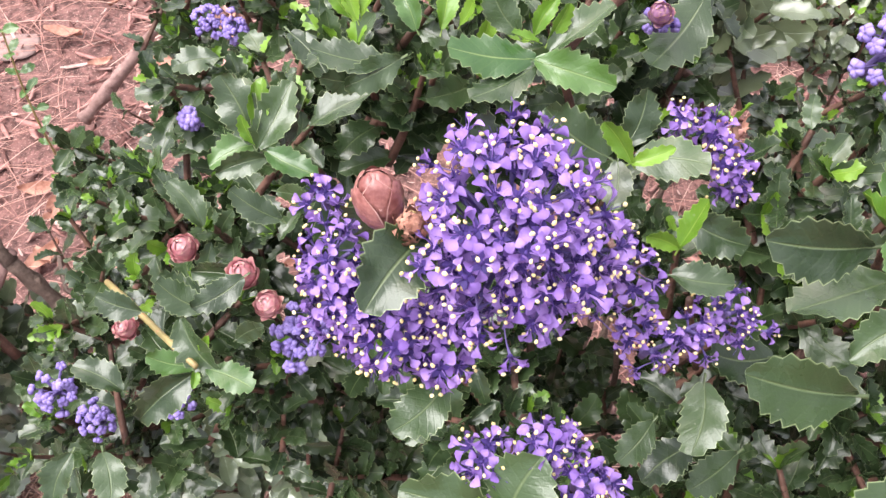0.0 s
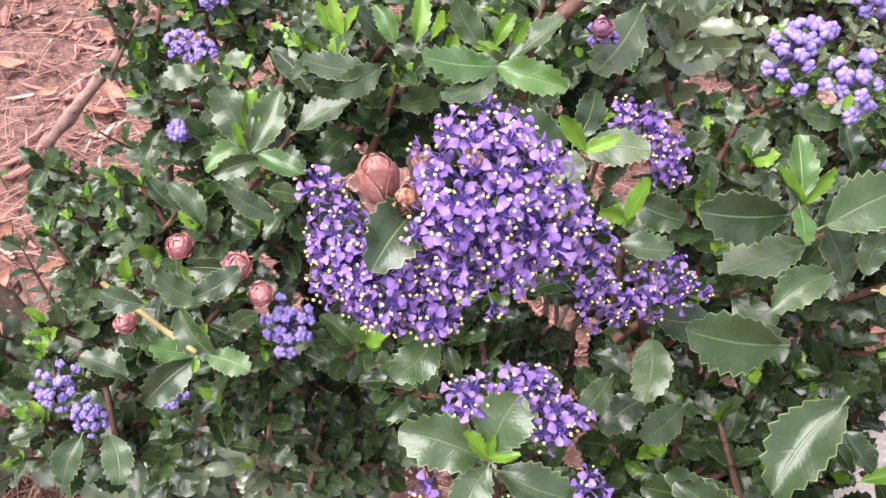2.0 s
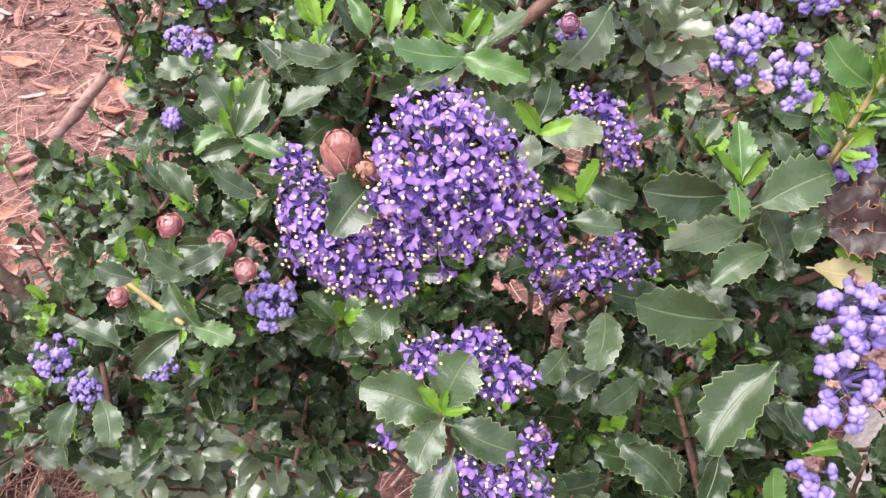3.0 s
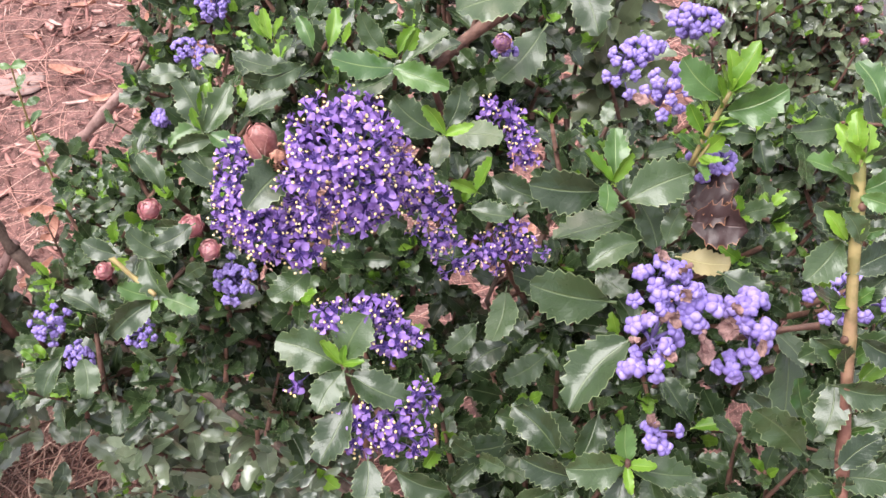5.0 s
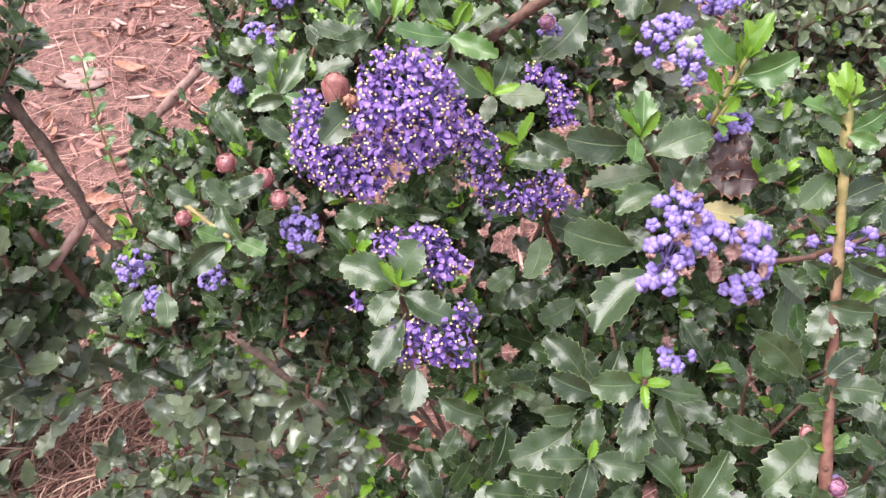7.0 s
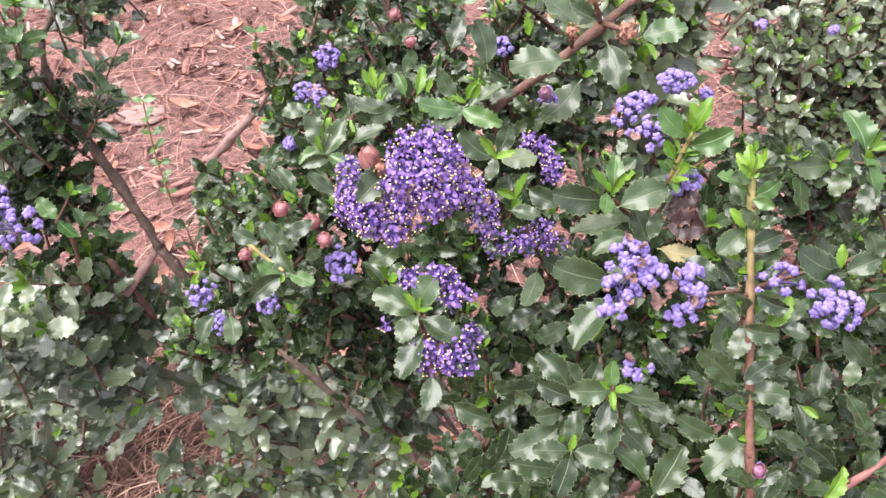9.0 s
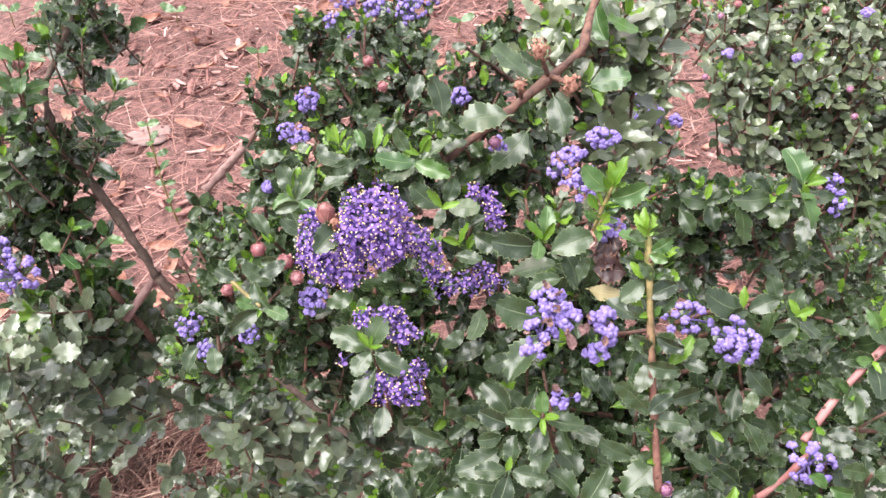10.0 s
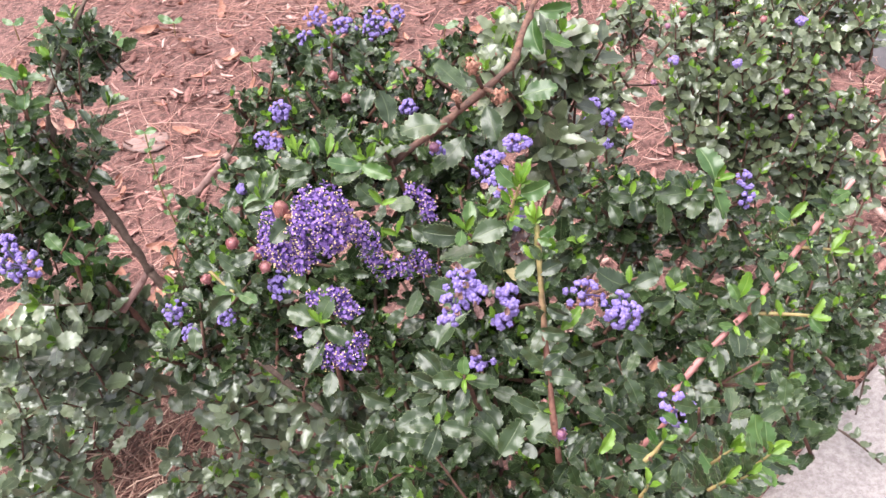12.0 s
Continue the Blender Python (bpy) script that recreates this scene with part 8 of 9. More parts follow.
sprigs(shrub, ((0.3533, 0.2784, 0.4403), (0.4323, 0.3259, 0.4322), (0.3731, 0.2192, 0.4488), (0.3176, 0.1566, 0.4580)), 30, 0.026, "dark", 54, lime=0.2)
sprig(shrub, (0.2250, 0.0400, 0.6650), (0.2560, 0.0520, 0.6850), 0.0165, 3, "dark", 1, 76)
sprig(shrub, (0.2350, 0.0500, 0.6650), (0.2680, 0.0420, 0.6800), 0.0165, 3, "mid", 1, 77)

# low spreading shrub
low_shrub = thing("low_shrub", (-0.4285, 0.4908, 0.0000), "low spreading shrub with greyish green leaves on mulch", "shrub")
sprigs(low_shrub, ((-0.3362, 0.2785, 0.3623), (-0.1934, 0.3274, 0.3203), (-0.1830, 0.2803, 0.2812), (-0.3270, 0.2438, 0.3311)), 9, 0.03, "glossy", 52, (0.0, -0.6, 1.0), lime=0.3)
clump(low_shrub, (-0.4954, 0.3789, 0.2280), 0.0579, 9, 0.024, LEAF_LOW, 650, "small greyish green leaves", 0.25, tall=1.0, lean=(0.0, -0.25, 1.0))
clump(low_shrub, (-0.5223, 0.3449, 0.1212), 0.0751, 12, 0.024, LEAF_LOW, 651, "small greyish green leaves", 0.25, tall=1.0, lean=(0.0, -0.25, 1.0))
clump(low_shrub, (-0.3689, 0.3706, 0.2994), 0.0484, 8, 0.024, LEAF_LOW, 652, "small greyish green leaves", 0.25, tall=1.0, lean=(0.0, -0.25, 1.0))
clump(low_shrub, (-0.3538, 0.3401, 0.2477), 0.0433, 6, 0.024, LEAF_LOW, 653, "small greyish green leaves", 0.25, tall=1.0, lean=(0.0, -0.25, 1.0))
clump(low_shrub, (-0.2176, 0.3205, 0.1790), 0.0579, 9, 0.024, LEAF_LOW, 654, "small greyish green leaves", 0.25, tall=1.0, lean=(0.0, -0.25, 1.0))
clump(low_shrub, (-0.1342, 0.2975, 0.2120), 0.0556, 9, 0.024, LEAF_LOW, 655, "small greyish green leaves", 0.25, tall=1.0, lean=(0.0, -0.25, 1.0))
clump(low_shrub, (-0.1706, 0.2875, 0.3341), 0.0443, 7, 0.024, LEAF_LOW, 656, "small greyish green leaves", 0.25, tall=1.0, lean=(0.0, -0.25, 1.0))
clump(low_shrub, (-0.1002, 0.2564, 0.3733), 0.0365, 6, 0.024, LEAF_LOW, 657, "small greyish green leaves", 0.25, tall=1.0, lean=(0.0, -0.25, 1.0))
clump(low_shrub, (-0.2113, 0.3222, 0.4023), 0.0267, 4, 0.024, LEAF_LOW, 658, "small greyish green leaves", 0.25, tall=1.0, lean=(0.0, -0.25, 1.0))
clump(low_shrub, (-0.0647, 0.2462, 0.2472), 0.0463, 7, 0.024, LEAF_LOW, 659, "small greyish green leaves", 0.25, tall=1.0, lean=(0.0, -0.25, 1.0))
clump(low_shrub, (-0.0194, 0.2191, 0.3812), 0.0401, 6, 0.024, LEAF_LOW, 660, "small greyish green leaves", 0.25, tall=1.0, lean=(0.0, -0.25, 1.0))
clump(low_shrub, (-0.2761, 0.3250, 0.0784), 0.0417, 4, 0.024, LEAF_LOW, 661, "small greyish green leaves", 0.25, tall=1.0, lean=(0.0, -0.25, 1.0))
clump(low_shrub, (-0.4020, 0.3621, 0.3445), 0.0347, 6, 0.024, LEAF_LOW, 662, "small greyish green leaves", 0.25, tall=1.0, lean=(0.0, -0.25, 1.0))

# shrub farther back
far_shrub = thing("flowering_shrub", (0.5681, 1.2038, 0.0000), "upright small-leaved evergreen shrub with few flowers", "shrub")
clump(far_shrub, (0.3212, 0.7207, 0.4626), 0.0603, 20, 0.0185, LEAF_FAR, 665, "upright stems of small dark leaves", 0.25, tall=1.0, lean=(0, -0.1, 1.3))
clump(far_shrub, (0.3939, 0.7430, 0.4422), 0.0689, 24, 0.0185, LEAF_FAR, 666, "upright stems of small dark leaves", 0.25, tall=1.0, lean=(0, -0.1, 1.3))
clump(far_shrub, (0.4593, 0.7490, 0.4472), 0.0620, 20, 0.0185, LEAF_FAR, 667, "upright stems of small dark leaves", 0.25, tall=1.0, lean=(0, -0.1, 1.3))
clump(far_shrub, (0.3462, 0.6751, 0.3982), 0.0546, 16, 0.0185, LEAF_FAR, 668, "upright stems of small dark leaves", 0.25, tall=1.0, lean=(0, -0.1, 1.3))
clump(far_shrub, (0.4228, 0.7044, 0.3707), 0.0567, 18, 0.0185, LEAF_FAR, 669, "upright stems of small dark leaves", 0.25, tall=1.0, lean=(0, -0.1, 1.3))
clump(far_shrub, (0.4895, 0.7112, 0.3502), 0.0505, 14, 0.0185, LEAF_FAR, 670, "upright stems of small dark leaves", 0.25, tall=1.0, lean=(0, -0.1, 1.3))
clump(far_shrub, (0.4758, 0.6593, 0.2545), 0.0598, 14, 0.0185, LEAF_FAR, 671, "upright stems of small dark leaves", 0.25, tall=1.0, lean=(0, -0.1, 1.3))
clump(far_shrub, (0.5172, 0.6883, 0.2788), 0.0448, 9, 0.0185, LEAF_FAR, 672, "upright stems of small dark leaves", 0.25, tall=1.0, lean=(0, -0.1, 1.3))
clump(far_shrub, (0.5196, 0.6055, 0.2485), 0.0437, 9, 0.0185, LEAF_FAR, 673, "upright stems of small dark leaves", 0.25, tall=1.0, lean=(0, -0.1, 1.3))
clump(far_shrub, (0.4125, 0.8580, 0.4473), 0.0661, 15, 0.0185, LEAF_FAR, 674, "upright stems of small dark leaves", 0.25, tall=1.0, lean=(0, -0.1, 1.3))
clump(far_shrub, (0.4965, 0.8641, 0.4524), 0.0588, 11, 0.0185, LEAF_FAR, 675, "upright stems of small dark leaves", 0.25, tall=1.0, lean=(0, -0.1, 1.3))
cluster(far_shrub, (0.1917, 0.5861, 0.4802), (0.0059, 0.0059, 0.0059), 9, "small cluster of violet flower buds", True, False, 0.0036, 68)
cluster(far_shrub, (0.2100, 0.5745, 0.4705), (0.0076, 0.0076, 0.0076), 12, "small cluster of violet flower buds", True, False, 0.0036, 69)
cluster(far_shrub, (0.1851, 0.5679, 0.4650), (0.0055, 0.0055, 0.0055), 9, "small cluster of violet flower buds", True, False, 0.0036, 70)
cluster(far_shrub, (0.2297, 0.5686, 0.4655), (0.0051, 0.0051, 0.0051), 8, "small cluster of violet flower buds", True, False, 0.0036, 71)
cluster(far_shrub, (0.2078, 0.5494, 0.4494), (0.0042, 0.0042, 0.0042), 7, "small cluster of violet flower buds", True, False, 0.0036, 72)
cluster(far_shrub, (0.2826, 0.6253, 0.5131), (0.0042, 0.0042, 0.0042), 8, "small cluster of violet flower buds", True, False, 0.0036, 73)
cluster(far_shrub, (0.3515, 0.6222, 0.5105), (0.0038, 0.0038, 0.0038), 7, "small cluster of violet flower buds", True, False, 0.0036, 74)
cluster(far_shrub, (0.4204, 0.6596, 0.5419), (0.0038, 0.0038, 0.0038), 7, "small cluster of violet flower buds", True, False, 0.0036, 75)
clump(far_shrub, (0.5019, 0.7850, 0.4729), 0.042, 9, 0.022, LEAF_FAR, 880, "small glossy leaves", 0.35)
clump(far_shrub, (0.5359, 0.7755, 0.4781), 0.028, 5, 0.022, LEAF_FAR, 881, "small glossy leaves", 0.35)
clump(far_shrub, (0.5640, 0.8283, 0.4845), 0.04, 6, 0.022, LEAF_FAR, 882, "small glossy leaves", 0.35)
scaly_bud(far_shrub, (0.2600, 0.6124, 0.4892), (0, -.3, .9), .0034, .006, BUD_VIOLET, "violet-pink opening bud", 9, 2, 0.35)
scaly_bud(far_shrub, (0.2750, 0.6633, 0.5320), (0, -.3, .9), .0034, .006, BUD_VIOLET, "violet-pink opening bud", 9, 2, 0.35)
scaly_bud(far_shrub, (0.3813, 0.6687, 0.5365), (0, -.3, .9), .0038, .008, BUD_PINK, "dusty pink scaly bud", 9, 2, 0.35)
scaly_bud(far_shrub, (0.4066, 0.6046, 0.4827), (0, -.3, .9), .0034, .006, BUD_VIOLET, "violet-pink opening bud", 9, 2, 0.35)
scaly_bud(far_shrub, (0.4112, 0.5826, 0.4643), (0, -.3, .9), .0034, .006, BUD_VIOLET, "violet-pink opening bud", 9, 2, 0.35)
scaly_bud(far_shrub, (0.2921, 0.6731, 0.5402), (0, -.3, .9), .0038, .008, BUD_PINK, "dusty pink scaly bud", 9, 2, 0.35)
clump(shrub, (-0.0435, 0.1984, 0.5465), 0.0226, 8, 0.022, LEAF, 690, "dense dark glossy toothed leaves", 0.05, tall=1.0, lean=(0.0, -0.25, 1.0))
clump(shrub, (-0.0743, 0.2160, 0.4830), 0.0270, 8, 0.022, LEAF, 691, "dense dark glossy toothed leaves", 0.05, tall=1.0, lean=(0.0, -0.25, 1.0))
clump(shrub, (-0.0302, 0.1701, 0.5098), 0.0250, 8, 0.022, LEAF, 692, "dense dark glossy toothed leaves", 0.05, tall=1.0, lean=(0.0, -0.25, 1.0))
clump(shrub, (-0.0933, 0.2187, 0.4853), 0.0225, 6, 0.022, LEAF, 693, "dense dark glossy toothed leaves", 0.05, tall=1.0, lean=(0.0, -0.25, 1.0))

# dead leaf caught in the twigs, kerb and paving
dead_leaf((0.1203, 0.1205, 0.7045), (0.1338, 0.1160, 0.7128), 301, -15)
dead_leaf((0.1198, 0.1120, 0.7033), (0.1349, 0.1058, 0.7073), 302, 20)
dead_leaf((0.1194, 0.1190, 0.7035), (0.1328, 0.1110, 0.7090), 303, 5)
kerb_stone((0.3904, 0.3060, 0.1200), (0.5831, 0.5275, 0.1200))
paving_slab((1.1800, 1.9500, 0.0000), 0.663)
weed((-0.5349, 0.8769, 0.0000), 0.22, 4)
weed((-0.7536, 1.5369, 0.0000), 0.05, 325, 0.03)
weed((-0.5187, 1.3733, 0.0000), 0.05, 465, 0.03)
weed((-0.8822, 1.4715, 0.0000), 0.05, 215, 0.03)
weed((-0.1022, 1.5108, 0.0000), 0.05, 810, 0.03)
weed((-1.1546, 1.5302, 0.0000), 0.05, 40, 0.03)
weed((-0.8670, 1.4470, 0.0000), 0.04, 97, 0.042)
weed((-1.0600, 1.4900, 0.0000), 0.07, 98, 0.03)
weed((-1.0000, 1.5600, 0.0000), 0.06, 99, 0.028)

# thicker growth low down and towards the back
clump(shrub, (0.3960, 0.4012, 0.4034), 0.0510, 13, 0.022, LEAF, 705, "dense dark glossy toothed leaves", 0.25, tall=1.0, lean=(0.0, -0.25, 1.0))
clump(shrub, (0.3818, 0.3212, 0.4016), 0.0187, 3, 0.0209, LEAF, 706, "dense dark glossy toothed leaves", 0.25, tall=1.0, lean=(0.0, -0.25, 1.0))
clump(shrub, (0.4157, 0.3225, 0.4026), 0.0187, 3, 0.0209, LEAF, 707, "dense dark glossy toothed leaves", 0.25, tall=1.0, lean=(0.0, -0.25, 1.0))
clump(shrub, (0.3734, 0.3006, 0.3843), 0.0093, 2, 0.019854999999999998, LEAF, 708, "dense dark glossy toothed leaves", 0.25, tall=1.0, lean=(0.0, -0.25, 1.0))
clump(shrub, (0.3903, 0.3013, 0.3849), 0.0093, 2, 0.019854999999999998, LEAF, 709, "dense dark glossy toothed leaves", 0.25, tall=1.0, lean=(0.0, -0.25, 1.0))
clump(shrub, (0.3903, 0.2879, 0.3736), 0.0093, 2, 0.019854999999999998, LEAF, 710, "dense dark glossy toothed leaves", 0.25, tall=1.0, lean=(0.0, -0.25, 1.0))
clump(shrub, (0.4155, 0.2956, 0.3801), 0.0187, 3, 0.0209, LEAF, 711, "dense dark glossy toothed leaves", 0.25, tall=1.0, lean=(0.0, -0.25, 1.0))
clump(shrub, (0.4155, 0.5455, 0.3286), 0.0464, 9, 0.022, LEAF, 712, "dense dark glossy toothed leaves", 0.25, tall=1.0, lean=(0.0, -0.25, 1.0))
clump(shrub, (0.2933, 0.3026, 0.4512), 0.0351, 9, 0.022, LEAF, 713, "dense dark glossy toothed leaves", 0.25, tall=1.0, lean=(0.0, -0.25, 1.0))
clump(shrub, (0.2541, 0.1828, 0.5334), 0.0046, 2, 0.019854999999999998, LEAF, 714, "dense dark glossy toothed leaves", 0.25, tall=1.0, lean=(0.0, -0.25, 1.0))
clump(shrub, (0.0056, 0.1009, 0.4647), 0.0288, 9, 0.022, LEAF, 715, "dense dark glossy toothed leaves", 0.25, tall=1.0, lean=(0.0, -0.25, 1.0))
clump(shrub, (0.0737, 0.0713, 0.5182), 0.0298, 10, 0.022, LEAF, 716, "dense dark glossy toothed leaves", 0.25, tall=1.0, lean=(0.0, -0.25, 1.0))
clump(shrub, (0.1554, 0.0555, 0.5572), 0.0277, 10, 0.022, LEAF, 717, "dense dark glossy toothed leaves", 0.25, tall=1.0, lean=(0.0, -0.25, 1.0))
clump(shrub, (0.2219, 0.0690, 0.5555), 0.0247, 8, 0.022, LEAF, 718, "dense dark glossy toothed leaves", 0.25, tall=1.0, lean=(0.0, -0.25, 1.0))
clump(shrub, (0.2195, 0.2372, 0.5269), 0.0262, 7, 0.022, LEAF, 719, "dense dark glossy toothed leaves", 0.25, tall=1.0, lean=(0.0, -0.25, 1.0))
clump(shrub, (0.1766, 0.3331, 0.5421), 0.0281, 6, 0.022, LEAF, 720, "dense dark glossy toothed leaves", 0.25, tall=1.0, lean=(0.0, -0.25, 1.0))
clump(shrub, (0.0873, 0.1996, 0.5867), 0.0059, 2, 0.019854999999999998, LEAF, 721, "dense dark glossy toothed leaves", 0.25, tall=1.0, lean=(0.0, -0.25, 1.0))
clump(shrub, (0.0989, 0.1999, 0.5870), 0.0059, 2, 0.019854999999999998, LEAF, 722, "dense dark glossy toothed leaves", 0.25, tall=1.0, lean=(0.0, -0.25, 1.0))
clump(shrub, (0.0994, 0.1910, 0.5795), 0.0059, 2, 0.019854999999999998, LEAF, 723, "dense dark glossy toothed leaves", 0.25, tall=1.0, lean=(0.0, -0.25, 1.0))
clump(shrub, (0.1165, 0.1960, 0.5837), 0.0117, 2, 0.0209, LEAF, 724, "dense dark glossy toothed leaves", 0.25, tall=1.0, lean=(0.0, -0.25, 1.0))
clump(shrub, (0.0998, 0.1821, 0.5720), 0.0059, 2, 0.019854999999999998, LEAF, 725, "dense dark glossy toothed leaves", 0.25, tall=1.0, lean=(0.0, -0.25, 1.0))
clump(shrub, (0.0887, 0.1728, 0.5642), 0.0059, 2, 0.019854999999999998, LEAF, 726, "dense dark glossy toothed leaves", 0.25, tall=1.0, lean=(0.0, -0.25, 1.0))
clump(shrub, (0.1002, 0.1732, 0.5646), 0.0059, 2, 0.019854999999999998, LEAF, 727, "dense dark glossy toothed leaves", 0.25, tall=1.0, lean=(0.0, -0.25, 1.0))
clump(shrub, (0.1173, 0.1783, 0.5688), 0.0117, 2, 0.0209, LEAF, 728, "dense dark glossy toothed leaves", 0.25, tall=1.0, lean=(0.0, -0.25, 1.0))
clump(shrub, (0.1306, 0.1273, 0.5652), 0.0130, 2, 0.0209, LEAF, 729, "dense dark glossy toothed leaves", 0.25, tall=1.0, lean=(0.0, -0.25, 1.0))
clump(shrub, (0.1492, 0.1329, 0.5699), 0.0065, 2, 0.019854999999999998, LEAF, 730, "dense dark glossy toothed leaves", 0.25, tall=1.0, lean=(0.0, -0.25, 1.0))
clump(shrub, (0.1496, 0.1233, 0.5619), 0.0065, 2, 0.019854999999999998, LEAF, 731, "dense dark glossy toothed leaves", 0.25, tall=1.0, lean=(0.0, -0.25, 1.0))
clump(shrub, (0.1314, 0.1082, 0.5492), 0.0130, 2, 0.0209, LEAF, 732, "dense dark glossy toothed leaves", 0.25, tall=1.0, lean=(0.0, -0.25, 1.0))
clump(shrub, (0.1499, 0.1138, 0.5539), 0.0065, 2, 0.019854999999999998, LEAF, 733, "dense dark glossy toothed leaves", 0.25, tall=1.0, lean=(0.0, -0.25, 1.0))
clump(shrub, (0.1503, 0.1043, 0.5459), 0.0065, 2, 0.019854999999999998, LEAF, 734, "dense dark glossy toothed leaves", 0.25, tall=1.0, lean=(0.0, -0.25, 1.0))
clump(shrub, (-0.1395, 0.5405, 0.5856), 0.0320, 9, 0.022, LEAF, 735, "dense dark glossy toothed leaves", 0.25, tall=1.0, lean=(0.0, -0.25, 1.0))
clump(shrub, (-0.1515, 0.4279, 0.5564), 0.0201, 5, 0.022, LEAF, 736, "dense dark glossy toothed leaves", 0.25, tall=1.0, lean=(0.0, -0.25, 1.0))
clump(shrub, (-0.0542, 0.5778, 0.5777), 0.0332, 9, 0.022, LEAF, 737, "dense dark glossy toothed leaves", 0.25, tall=1.0, lean=(0.0, -0.25, 1.0))
clump(shrub, (0.0251, 0.3104, 0.6405), 0.0205, 6, 0.022, LEAF, 738, "dense dark glossy toothed leaves", 0.25, tall=1.0, lean=(0.0, -0.25, 1.0))
clump(shrub, (-0.0680, 0.3697, 0.6120), 0.0270, 9, 0.022, LEAF, 739, "dense dark glossy toothed leaves", 0.25, tall=1.0, lean=(0.0, -0.25, 1.0))
clump(low_shrub, (-0.5186, 0.3642, 0.1896), 0.0525, 9, 0.025, LEAF_LOW, 740, "small greyish green leaves", 0.25, tall=1.0, lean=(0.0, -0.25, 1.0))
clump(low_shrub, (-0.4309, 0.3615, 0.2656), 0.0433, 7, 0.025, LEAF_LOW, 741, "small greyish green leaves", 0.25, tall=1.0, lean=(0.0, -0.25, 1.0))
clump(low_shrub, (-0.5100, 0.3292, 0.0558), 0.0567, 6, 0.025, LEAF_LOW, 742, "small greyish green leaves", 0.25, tall=1.0, lean=(0.0, -0.25, 1.0))
clump(low_shrub, (-0.1573, 0.2900, 0.2839), 0.0405, 7, 0.025, LEAF_LOW, 743, "small greyish green leaves", 0.25, tall=1.0, lean=(0.0, -0.25, 1.0))
clump(low_shrub, (-0.2203, 0.3196, 0.2566), 0.0423, 7, 0.025, LEAF_LOW, 744, "small greyish green leaves", 0.25, tall=1.0, lean=(0.0, -0.25, 1.0))
clump(low_shrub, (-0.0926, 0.2727, 0.2955), 0.0396, 7, 0.025, LEAF_LOW, 745, "small greyish green leaves", 0.25, tall=1.0, lean=(0.0, -0.25, 1.0))
clump(low_shrub, (-0.1545, 0.2846, 0.1489), 0.0451, 7, 0.025, LEAF_LOW, 746, "small greyish green leaves", 0.25, tall=1.0, lean=(0.0, -0.25, 1.0))
clump(low_shrub, (-0.3031, 0.3477, 0.3585), 0.0340, 6, 0.025, LEAF_LOW, 747, "small greyish green leaves", 0.25, tall=1.0, lean=(0.0, -0.25, 1.0))
clump(low_shrub, (-0.4451, 0.3291, 0.3429), 0.0340, 5, 0.025, LEAF_LOW, 748, "small greyish green leaves", 0.25, tall=1.0, lean=(0.0, -0.25, 1.0))
clump(low_shrub, (-0.0314, 0.2451, 0.4030), 0.0301, 5, 0.025, LEAF_LOW, 749, "small greyish green leaves", 0.25, tall=1.0, lean=(0.0, -0.25, 1.0))
clump(low_shrub, (-0.2240, 0.3016, 0.1240), 0.0398, 5, 0.025, LEAF_LOW, 750, "small greyish green leaves", 0.25, tall=1.0, lean=(0.0, -0.25, 1.0))
clump(far_shrub, (0.3637, 0.7245, 0.4136), 0.0556, 16, 0.0185, LEAF_FAR, 751, "upright stems of small dark leaves", 0.25, tall=1.0, lean=(0, -0.1, 1.3))
clump(far_shrub, (0.4427, 0.7374, 0.3984), 0.0567, 16, 0.0185, LEAF_FAR, 752, "upright stems of small dark leaves", 0.25, tall=1.0, lean=(0, -0.1, 1.3))
clump(far_shrub, (0.4018, 0.6821, 0.3258), 0.0433, 11, 0.0185, LEAF_FAR, 753, "upright stems of small dark leaves", 0.25, tall=1.0, lean=(0, -0.1, 1.3))
clump(far_shrub, (0.3331, 0.8143, 0.4628), 0.0496, 12, 0.0185, LEAF_FAR, 754, "upright stems of small dark leaves", 0.25, tall=1.0, lean=(0, -0.1, 1.3))
clump(far_shrub, (0.4828, 0.6942, 0.3098), 0.0441, 11, 0.0185, LEAF_FAR, 755, "upright stems of small dark leaves", 0.25, tall=1.0, lean=(0, -0.1, 1.3))
clump(far_shrub, (0.2416, 0.7575, 0.4935), 0.0335, 8, 0.0185, LEAF_FAR, 756, "upright stems of small dark leaves", 0.25, tall=1.0, lean=(0, -0.1, 1.3))

# litter on the ground
dry_stick((-0.9356, 1.4769, 0.0140), (-0.8610, 1.3657, 0.0140), 0.004)
dry_stick((-0.9525, 1.2146, 0.0140), (-0.8700, 1.1430, 0.0140), 0.0045)
dry_stick((-0.8765, 1.1350, 0.0140), (-0.7998, 1.0756, 0.0140), 0.004)
dry_stick((-0.4455, 0.3356, 0.0140), (-0.4642, 0.4280, 0.0140), 0.0042)
dry_stick((-0.4957, 0.3748, 0.0140), (-0.4504, 0.3302, 0.0140), 0.003)
dry_stick((-0.7414, 0.5622, 0.0140), (-0.6823, 0.5671, 0.0140), 0.0035)
dry_stick((-0.7321, 0.5439, 0.0140), (-0.6708, 0.5315, 0.0140), 0.003)
dry_stick((-0.7087, 0.4982, 0.0140), (-0.6648, 0.5266, 0.0140), 0.003)
dry_stick((-0.3234, 0.4215, 0.0140), (-0.3043, 0.3700, 0.0140), 0.004)
dry_stick((-0.4652, 0.4393, 0.0140), (-0.3753, 0.3477, 0.0140), 0.003)
dry_stick((-0.4303, 0.4707, 0.0140), (-0.4014, 0.3373, 0.0140), 0.0035)
